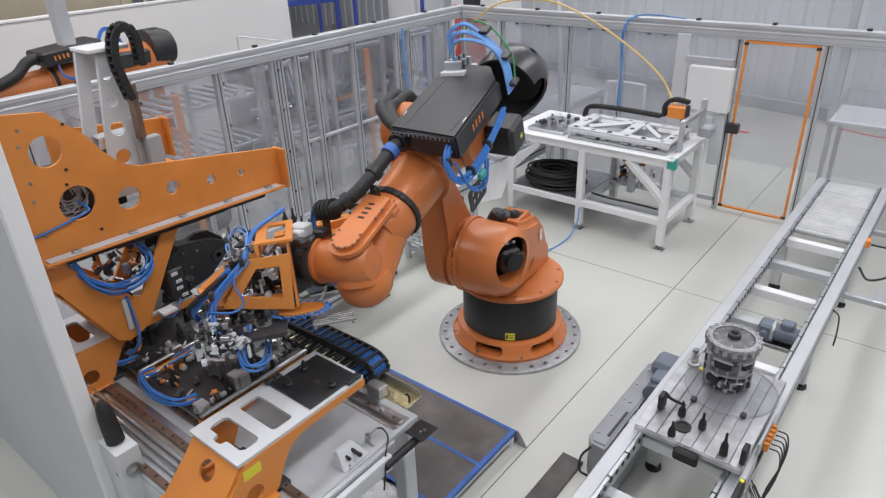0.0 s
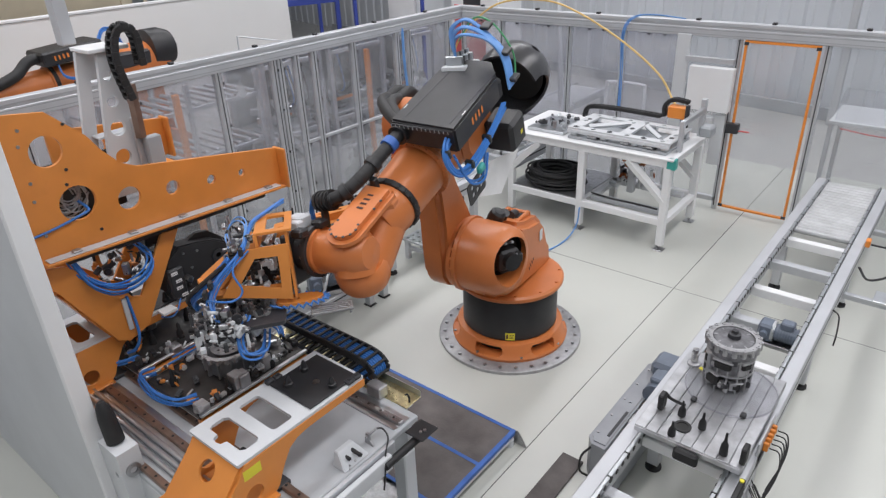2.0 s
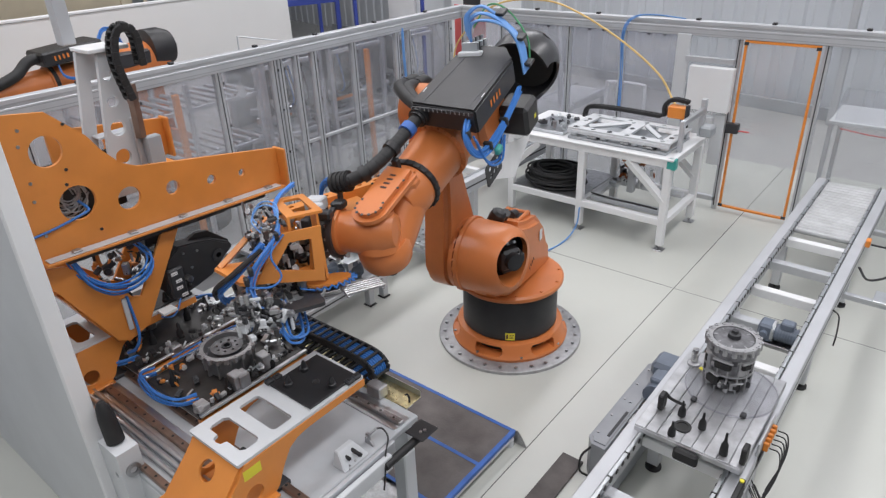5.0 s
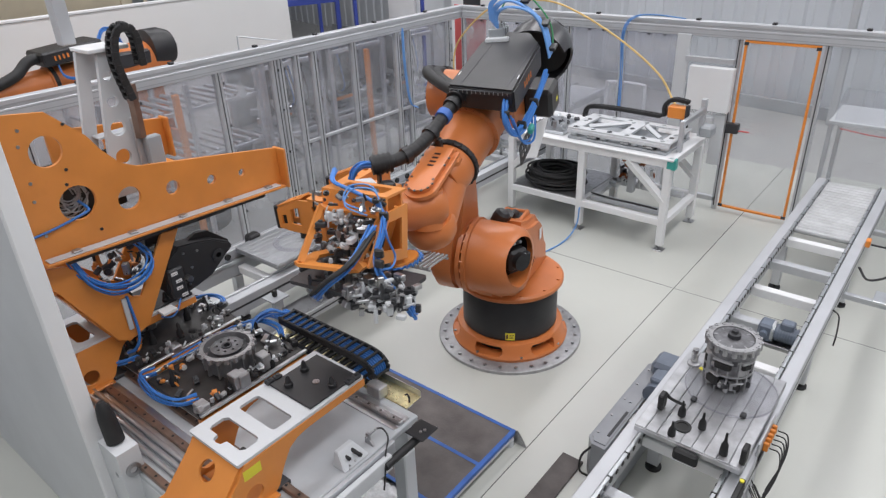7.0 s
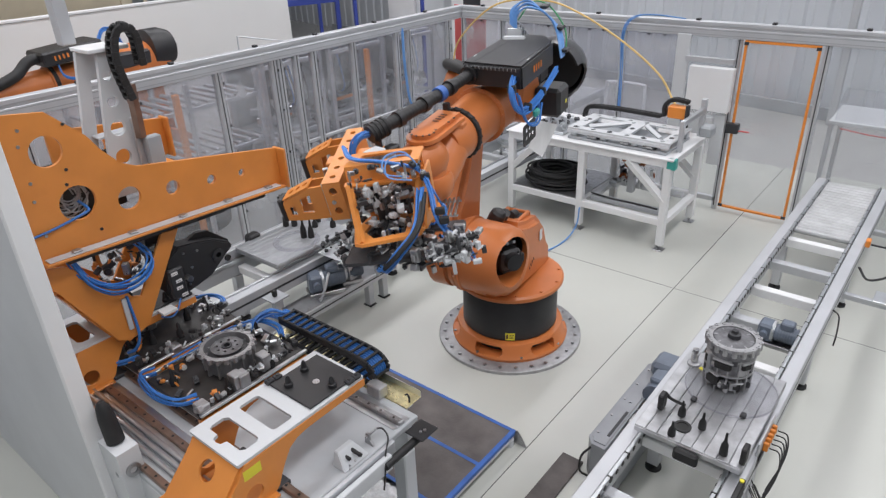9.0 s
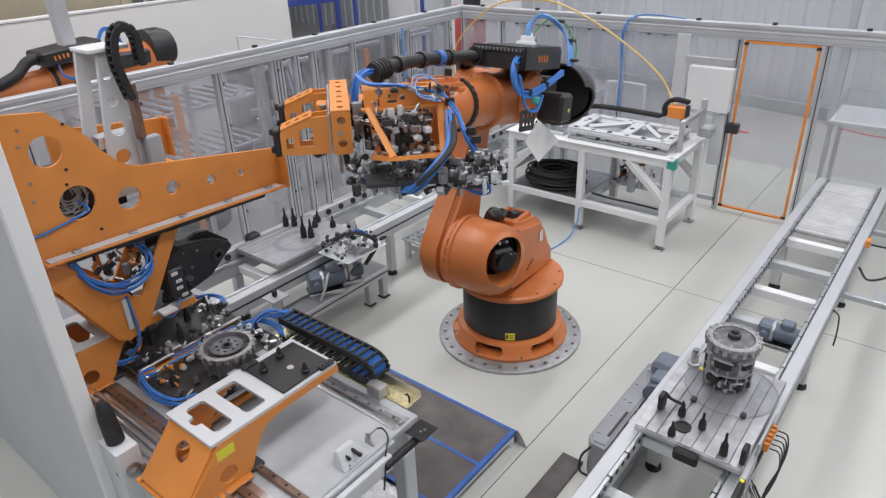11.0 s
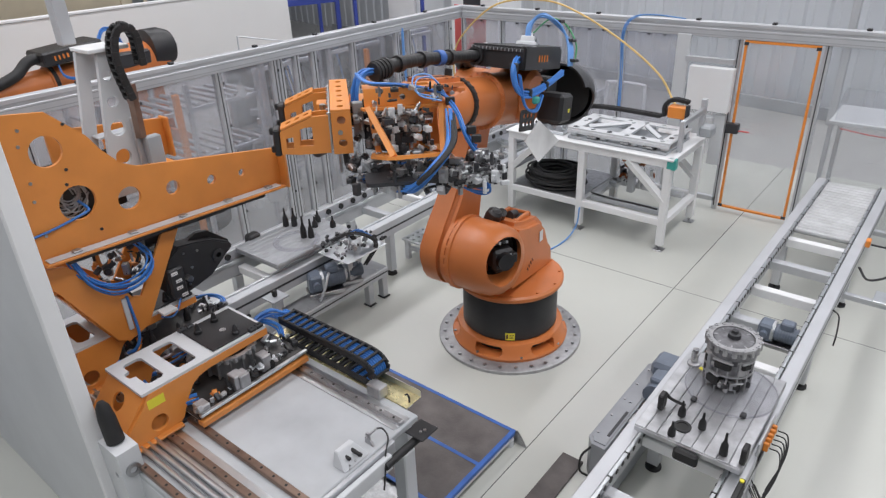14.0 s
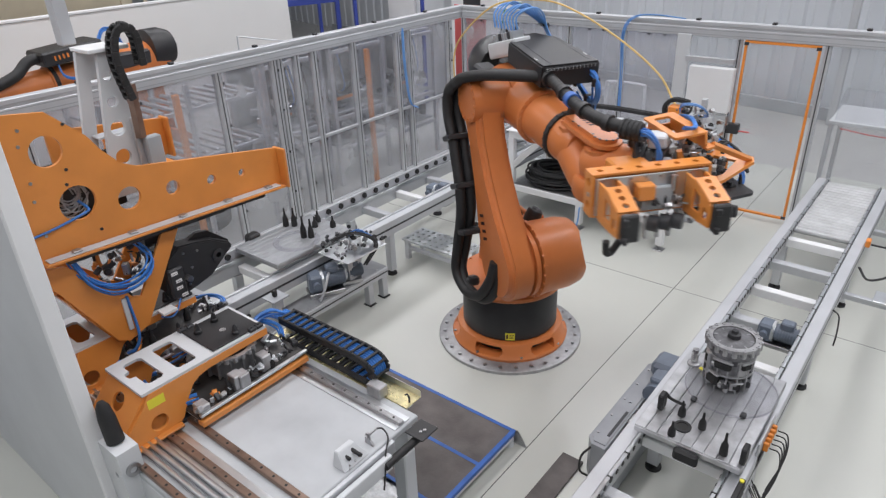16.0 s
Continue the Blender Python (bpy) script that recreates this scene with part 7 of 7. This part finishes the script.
def rack(m, label, material, w, d, h, levels):
    r = thing("storage_rack", label, "rack", m, group="storage racks")
    for x in (0, w):
        for y in (0, d):
            part("upright", box(B(), (x - 0.03, y - 0.03, 0), (x + 0.03, y + 0.03, h), 0.004), material, r)
    for k in range(levels):
        z = 0.35 + k * (h - 0.4) / max(1, levels - 1)
        for y in (0, d):
            part("beam", box(B(), (0.031, y - 0.025, z - 0.05), (w - 0.031, y + 0.025, z + 0.05), 0.004), material, r)
    return r


rack(T(-7.6, 3.0, 0) @ pose(0, 0, 0, 0, 0, 70), "blue painted steel rack behind the partition", BLUEFRAME, 1.8, 0.9, 3.0, 4)
rack(T(-6.4, 4.6, 0) @ pose(0, 0, 0, 0, 0, 70), "blue painted steel rack behind the fence", BLUEFRAME, 1.4, 0.8, 2.6, 3)
rack(T(-11.5, -3.0, 0) @ pose(0, 0, 0, 0, 0, 90), "beige steel rack far behind the partition", BEIGE, 3.0, 1.0, 5.0, 5)
rack(T(-11.5, 0.4, 0) @ pose(0, 0, 0, 0, 0, 90), "beige steel rack far behind the partition", BEIGE, 3.0, 1.0, 5.0, 5)
bw = thing("beige_wall_panel", "beige cladding of a far machine hall bay", "cladding")
part("cladding", box(B(), (-13.4, -9, 0.0), (-13.2, 4.0, 6.0), 0.01), BEIGE, bw)
gr = thing("gravity_rack", "grey gravity flow rack with sloped roller tracks", "rack")
for x in (-4.5, -3.75):
    for y in (-1.5, -0.55, 0.35):
        part("upright", box(B(), (x - 0.025, y - 0.025, 0), (x + 0.025, y + 0.025, 1.95), 0.004), PROFILE, gr)
for z in (0.6, 1.15, 1.7):
    for k in range(13):
        y = -1.48 + k * 0.145
        part("track", box(B(), (-4.5, y, z + 0.0), (-3.75, y + 0.05, z + 0.03), 0.004), PROFILE, gr)
    part("crossbar", box(B(), (-3.765, -1.5, z - 0.05), (-3.735, 0.35, z - 0.002), 0.004), PROFILE, gr)
for y, h, mtl in ((-0.75, 1.9, ORANGETRIM), (0.85, 1.85, ORANGETRIM), (2.05, 1.9, ORANGETRIM)):
    o = thing("marker_post", "orange plastic marker post behind the fence", "post", group="marker posts")
    part("post", box(B(), (-3.66, y - 0.03, 0.0), (-3.60, y + 0.03, h), 0.006), mtl, o)
def assembly_station(m, label, seed, w):
    """A cluttered assembly station: profile frame, shelves, tool plates and small equipment."""
    st_ = thing("assembly_station", label, "machine", m, group="assembly stations")
    rng_ = random.Random(seed)
    for x in (0.0, 0.75):
        for y in (0.0, w):
            part("upright", box(B(), (x - 0.03, y - 0.03, 0), (x + 0.03, y + 0.03, 1.95), 0.004), PROFILE, st_)
    for z in (0.55, 1.0, 1.9):
        part("shelf_plate", box(B(), (0.04, 0.04, z), (0.70, w - 0.04, z + 0.03), 0.004), MIDGREY if z < 1.5 else PROFILE, st_)
        part("cross_bar", box(B(), (0.72, 0.04, z - 0.06), (0.77, w - 0.04, z - 0.01), 0.004), PROFILE, st_)
    part("back_panel", box(B(), (-0.05, 0.0, 0.6), (-0.035, w, 1.8), 0.003), MIDGREY, st_)
    part("spindle_head", box(B(), (0.2, w * 0.4, 1.35), (0.5, w * 0.65, 1.85), 0.03), DARK, st_)
    part("spindle", cyl(B(), (0.36, w * 0.52, 1.06), (0.36, w * 0.52, 1.36), 0.06), STEEL, st_)
    part("press_ring", lathe(B(), [(0.16, 0), (0.20, 0), (0.20, 0.05), (0.16, 0.05)], 28, T(0.62, w * 0.3, 1.45) @ FX), DARK, st_)
    part("orange_bar", box(B(), (0.60, 0.08, 1.18), (0.64, w * 0.5, 1.22), 0.006), ORANGETRIM, st_)
    machinery(st_, seed, 34, (0.15, 0.1, 1.06), (0.68, w - 0.1, 1.34), 0.10, (DARK, MIDGREY, ALU), ("tool_block", "cylinder", "guide"))
    machinery(st_, seed + 1, 26, (0.15, 0.1, 0.62), (0.68, w - 0.1, 0.80), 0.11, (DARK, GREY, MIDGREY), ("gear_unit", "motor", "box"))
    for k in range(4):
        y = rng_.uniform(0.15, w - 0.15)
        part("hanging_cable", tube(B(), [(0.66, y, 1.90), (0.70, y + 0.04, 1.6), (0.66, y + 0.10, 1.35), (0.55, y + 0.05, 1.25)], 0.010, 6), RUBBER if k % 2 else BLUE, st_)
    return st_


assembly_station(T(-4.75, 0.62, 0), "grey assembly station with tooling behind the guard sheets", 301, 0.92)
assembly_station(T(-4.75, 1.72, 0), "grey assembly station with tooling behind the guard sheets", 311, 1.0)
assembly_station(T(-4.60, 2.86, 0), "grey assembly station with tooling behind the guard sheets", 321, 0.84)
wc = thing("switch_cabinet", "white switch cabinet beyond the fence corner", "cabinet")
part("body", box(B(), (-6.9, 6.0, 0.0), (-6.2, 6.9, 2.6), 0.01), WHITE, wc)
part("door", box(B(), (-6.19, 6.03, 0.1), (-6.17, 6.87, 2.55), 0.006), GREY, wc)
wc = thing("switch_cabinet", "pale switch cabinet with dark windows beyond the fence", "cabinet")
part("body", box(B(), (-5.6, 6.4, 0.0), (-4.5, 7.2, 2.5), 0.01), WHITE, wc)
part("window", box(B(), (-5.3, 6.385, 1.4), (-4.9, 6.398, 2.2), 0.004), DARK, wc)
rs = thing("red_screen", "faded red panel with a white round emblem", "panel")
part("panel", box(B(), (-4.05, 4.5, 0.0), (-3.45, 4.53, 2.15), 0.006), REDSIGN, rs)
part("emblem", lathe(B(), [(0.03, 0), (0.06, 0), (0.06, 0.004), (0.03, 0.004)], 24, T(-3.72, 4.496, 1.78) @ pose(0, 0, 0, 90, 0, 0)), PAPER, rs)
hr = thing("hoop_rail", "white tubular hoop guard on the floor behind the fence", "guard rail")
part("hoop", tube(B(), [(-1.75, 5.4, 0), (-1.75, 5.4, 0.5), (-1.75, 5.4, 0.95), (-1.68, 5.4, 1.02), (-1.2, 5.4, 1.02), (-1.13, 5.4, 0.95), (-1.13, 5.4, 0.5), (-1.13, 5.4, 0)], 0.025, 8), WHITE, hr)
lb = thing("roof_strut", "slanted grey pipe rising behind the fence", "pipe")
part("pipe", tube(B(), [(-1.75, 4.1, 0.0), (-2.05, 4.4, 1.5), (-2.25, 4.6, 2.6), (-2.45, 4.8, 4.0)], 0.04, 10), PROFILE, lb)
ps = thing("pipe_column", "grey steel column before the hall wall", "column")
part("column", box(B(), (0.93, 8.30, 0), (1.05, 8.42, 8.19), 0.01), PROFILE, ps)
gh = thing("glass_hood", "clear hood on an aluminium frame beside the door", "hood")
for x, y in ((1.60, 4.2), (2.9, 4.2), (1.60, 4.95), (2.9, 4.95)):
    part("leg", box(B(), (x - 0.025, y - 0.025, 0), (x + 0.025, y + 0.025, 1.16), 0.004), PROFILE, gh)
part("frame", box(B(), (1.57, 4.17, 1.16), (2.93, 4.98, 1.20), 0.004), GREY, gh)
o = part("hood", plate(B(), [(4.2, 1.205), (4.93, 1.205), (4.93, 1.40), (4.7, 1.47), (4.45, 1.47)], [], 1.25, T(1.62, 0, 0) @ AX), CLEAR, gh)
o.visible_shadow = False
part("red_cable", tube(B(), [(1.7, 4.16, 1.13), (2.1, 4.15, 1.10), (2.5, 4.15, 1.12), (2.9, 4.15, 1.10)], 0.008, 6), REDSIGN, gh)
bl = thing("back_conveyor", "short roller conveyor behind the fence", "conveyor")
for x in (-2.7, -2.1):
    part("side_rail", box(B(), (x - 0.03, 4.1, 0.62), (x + 0.03, 6.2, 0.74), 0.005), PROFILE, bl)
    for y in (4.3, 6.0):
        part("leg", box(B(), (x - 0.03, y - 0.03, 0), (x + 0.03, y + 0.03, 0.62), 0.004), PROFILE, bl)
for k in range(16):
    part("roller", cyl(B(), (-2.67, 4.2 + 0.12 * k, 0.70), (-2.13, 4.2 + 0.12 * k, 0.70), 0.03, seg=12), ALU, bl)

# the second robot behind the fence
r2 = thing("industrial_robot", "orange robot with black covers working behind the fence", "robot")
X2 = -4.6
part("base_drum", lathe(B(), [(0.0, 0), (0.5, 0), (0.5, 0.1), (0.40, 0.12), (0.40, 0.5), (0.0, 0.5)], 40, T(X2 - 0.1, -0.3, 0)), BLACK, r2)
bm = B()
cyl(bm, (X2 - 0.1, -0.3, 0.5), (X2 - 0.1, -0.3, 0.9), 0.36, 0.30)
cyl(bm, (X2 - 0.30, -0.4, 1.0), (X2 + 0.12, -0.4, 1.0), 0.30)
part("rotating_column", bm, ORANGE, r2)
bm = plate(B(), [(-0.68, 0.9), (-0.18, 0.9), (-0.30, 2.2), (-0.62, 2.2)], [], 0.22, T(X2 - 0.36, 0, 0) @ AX)
part("link_arm", bm, ORANGE, r2)
A = T(X2, -0.62, 2.10) @ pose(0, 0, 0, 90, 0, 0) @ pose(0, 0, 0, 2, 0, 0)
bm = lathe(B(), [(0.0, -0.35), (0.20, -0.34), (0.22, 0.0), (0.19, 0.25), (0.165, 0.34), (0.19, 0.36), (0.19, 0.39), (0.165, 0.40), (0.15, 0.85), (0.17, 0.87), (0.17, 0.92), (0.15, 0.93), (0.13, 1.8), (0.0, 1.8)], 32, A)
part("forearm", bm, ORANGE, r2)
part("seal_ring", lathe(B(), [(0.15, 0.865), (0.178, 0.867), (0.178, 0.905), (0.15, 0.91)], 32, A), RUBBER, r2)
bm = lathe(B(), [(0.0, 0.22), (0.10, 0.21), (0.18, 0.16), (0.22, 0.05), (0.22, -0.12), (0.0, -0.13)], 32, T(X2 + 0.02, -0.33, 2.22) @ pose(0, 0, 0, -90, 0, 0))
part("rear_cover", bm, BLACK, r2, "black domed rear cover")
bm = box(B(), (X2 + 0.02, -0.92, 2.10), (X2 + 0.22, -0.50, 2.26), 0.02)
part("drive_motor", bm, DARK, r2)
BM2 = T(X2 + 0.05, -1.32, 2.33) @ pose(0, 0, 0, 5, 0, 0)
part("valve_box", box(B(), (-0.18, -0.30, -0.05), (0.20, 0.32, 0.09), 0.02, BM2), BLACK, r2, "flat black cable box")
logo_bars(0.062, BM2 @ T(0.2015, -0.12, 0.02) @ pose(0, 0, 0, 90, 0, 90), LOGO, r2)
part("cable_hose", tube(B(), [(X2 + 0.1, -1.58, 2.34), (X2 + 0.12, -1.72, 2.32), (X2 + 0.14, -1.86, 2.22), (X2 + 0.14, -2.10, 2.14)], 0.05, 12, 10, ribs=0.04), RUBBER, r2)
hose_set(r2, "air_hose", BLUE, [(X2 + 0.22, -1.50, 2.32), (X2 + 0.26, -1.46, 2.14), (X2 + 0.25, -1.2, 2.10), (X2 + 0.22, -0.9, 2.2)], 2, 0.02, 0.009, 97)
hose_set(r2, "air_hose", BLUE, [(X2 + 0.1, -1.0, 2.40), (X2 + 0.05, -0.9, 2.50), (X2 + 0.0, -0.78, 2.48), (X2, -0.7, 2.35)], 5, 0.02, 0.009, 98)
hose_set(rcb, "loose_lead", RUBBER, [(2.40, -1.22, 0.62), (2.50, -1.30, 0.50), (2.46, -1.40, 0.36), (2.40, -1.34, 0.34), (2.48, -1.24, 0.44), (2.56, -1.34, 0.40), (2.50, -1.46, 0.30)], 6, 0.05, 0.0035, 141)
hose_set(rcb, "loose_lead", PROFILE, [(2.40, -1.30, 0.60), (2.46, -1.38, 0.46), (2.42, -1.46, 0.36), (2.50, -1.40, 0.40), (2.52, -1.28, 0.46)], 3, 0.05, 0.0035, 142)

# ---------------------------------------------------------------- movement
# seconds, axis 1, axis 2, axis 3 (pitch of the upper arm), tool yaw, pitch, roll
ARM = [
    (0.0, -80.1, 24.3, 19.3, -86.6, 7.4, 6.8), (1.0, -80.7, 23.0, 18.8, -86.2, 7.5, 6.8), (2.0, -81.1, 22.1, 18.5, -86.0, 7.8, 6.8), (3.0, -81.5, 21.2, 18.1, -86.0, 8.2, 6.6), (4.0, -81.8, 20.2, 17.7, -85.6, 8.4, 6.2),
    (4.2, -81.6, 19.6, 17.7, -84.5, 8.2, 6.2), (5.2, -79.3, 12.0, 18.2, -71, 3.4, 5.9), (6.5, -76.2, 2.3, 18.4, -50.6, -2.7, 5.4), (7.0, -75.1, -1.0, 17.8, -44.8, -3.0, 5.0), (7.5, -74.2, -4.0, 17.1, -39.2, -3.4, 4.8),
    (8.0, -73.6, -6.8, 15.8, -34.5, -2.6, 4.3), (8.5, -75.3, -10.7, 12.9, -28.6, 1.5, 3.8), (9.0, -80.0, -15.9, 5.8, -17.3, 7.2, 4.0), (9.2, -81.6, -17.6, 3.2, -12.9, 7.4, 3.9), (10.2, -84.7, -21.2, -6.4, 0.6, 0.5, 3.0),
    (11.0, -85.3, -21.6, -9.5, 4.2, -4.5, 2.6), (11.3, -85.3, -21.6, -9.6, 4.3, -4.7, 2.6), (14.0, -85.3, -21.6, -9.6, 4.3, -4.7, 2.6), (14.25, -84.5, -21.6, -9.5, 4.3, -4.6, 2.4),
    (14.5, -81.6, -21.4, -8.8, 4.8, -4.4, 1.7), (15.0, -67.1, -21.0, -1.4, 20.0, -12.5, -1.5), (15.5, -45.4, -23.0, 2.8, 28.0, -9.4, 2.6), (16.0, -30.2, -20.7, 7.6, 39.5, -5.2, 4.6)]


def joints(t):
    """Joint angles at t seconds, eased through the rows above."""
    n = len(ARM)
    i = max(k for k in range(n - 1) if ARM[k][0] <= t + 1e-9)
    p0, p1 = ARM[i], ARM[i + 1]
    pm, pn = ARM[max(i - 1, 0)], ARM[min(i + 2, n - 1)]
    h = p1[0] - p0[0]
    u = (t - p0[0]) / h
    out = []
    for k in range(1, 7):
        s = (p1[k] - p0[k]) / h
        s0 = (p0[k] - pm[k]) / (p0[0] - pm[0]) if i > 0 else s
        s1 = (pn[k] - p1[k]) / (pn[0] - p1[0]) if i < n - 2 else s
        m0 = 0.0 if s0 * s <= 0 else 2 * s0 * s / (s0 + s)
        m1 = 0.0 if s1 * s <= 0 else 2 * s1 * s / (s1 + s)
        out.append((2 * u ** 3 - 3 * u * u + 1) * p0[k] + (u ** 3 - 2 * u * u + u) * h * m0 + (3 * u * u - 2 * u ** 3) * p1[k] + (u ** 3 - u * u) * h * m1)
    return out


def turn(axis, a):
    return Matrix.Rotation(radians(a), 4, axis)


def robot_poses(t):
    a1, a2, a3, yaw, pitch, roll = joints(t)
    r1 = turn("Z", a1)
    m2 = r1 @ T(A2R, 0, A2Z) @ turn("Y", a2)
    p3 = (m2 @ T(0, 0, L2)).translation
    m3 = Matrix.Translation(p3) @ r1 @ turn("Y", a3)
    pw = m3 @ Vector((L4, 0, EOFF))
    mt = Matrix.Translation(pw) @ r1 @ turn("Z", yaw) @ turn("Y", pitch) @ turn("X", roll)
    return r1, m2, m3, mt


def hose_curve(m3, mt, n):
    """Poses of n hose links from the tool back to the forearm's box, into which the rest slides."""
    a, d = m3 @ Vector((0.49, -0.02, 0.29)), mt @ Vector((0.20, -0.095, 0.27))
    h = 0.40 * (d - a).length
    ax = (m3.to_3x3() @ Vector((1, -0.10, -0.05))).normalized()
    b = a + ax * h
    c = d - (mt.to_3x3() @ Vector((1, -0.12, -0.12))).normalized() * h * 0.8
    pts = [d * (1 - u) ** 3 + c * 3 * (1 - u) ** 2 * u + b * 3 * (1 - u) * u * u + a * u ** 3 for u in (q / 60 for q in range(61))]
    pts += [a - ax * 0.02 * q for q in range(1, 40)]
    acc = [0.0]
    for p, q in zip(pts, pts[1:]):
        acc.append(acc[-1] + (q - p).length)
    out = []
    for k in range(n):
        want = 0.02 + 0.056 * k
        i = max(q for q in range(len(pts) - 1) if acc[q] <= want)
        f = (want - acc[i]) / (acc[i + 1] - acc[i])
        p = pts[i].lerp(pts[i + 1], f)
        tan = (pts[min(i + 2, len(pts) - 1)] - pts[max(i - 1, 0)]).normalized()
        side = tan.cross(Vector((0, 0, 1))).normalized()
        rot = Matrix((side, tan.cross(side), tan)).transposed()
        out.append(Matrix.Translation(p) @ rot.to_4x4())
    return out


def motions():
    times = [k * 0.125 for k in range(129)]
    rows = [(t, robot_poses(t)) for t in times]
    walk(column, [(t, p[0]) for t, p in rows])
    walk(link_arm, [(t, p[1]) for t, p in rows])
    walk(forearm, [(t, p[2]) for t, p in rows])
    walk(wrist_housing, [(t, p[3]) for t, p in rows])
    walk(gripper, [(t, p[3]) for t, p in rows])
    bends = [(t, hose_curve(p[2], p[3], len(hose_links))) for t, p in rows]
    for k, link in enumerate(hose_links):
        walk(link, [(t, q[k]) for t, q in bends])
    slide_rows = [(0, 0), (9.2, 0), (9.7, 0.0), (10.2, 0.055), (10.7, 0.17), (11.0, 0.25), (11.5, 0.395), (12.0, 0.557), (12.5, 0.704), (13.0, 0.854), (13.5, 0.98), (13.8, 1.0), (14.2, 1.0), (16.0, 1.0)]
    walk(shuttle, [(t, T(BX - 0.855 * u, BY, BZ)) for t, u in slide_rows])


motions()
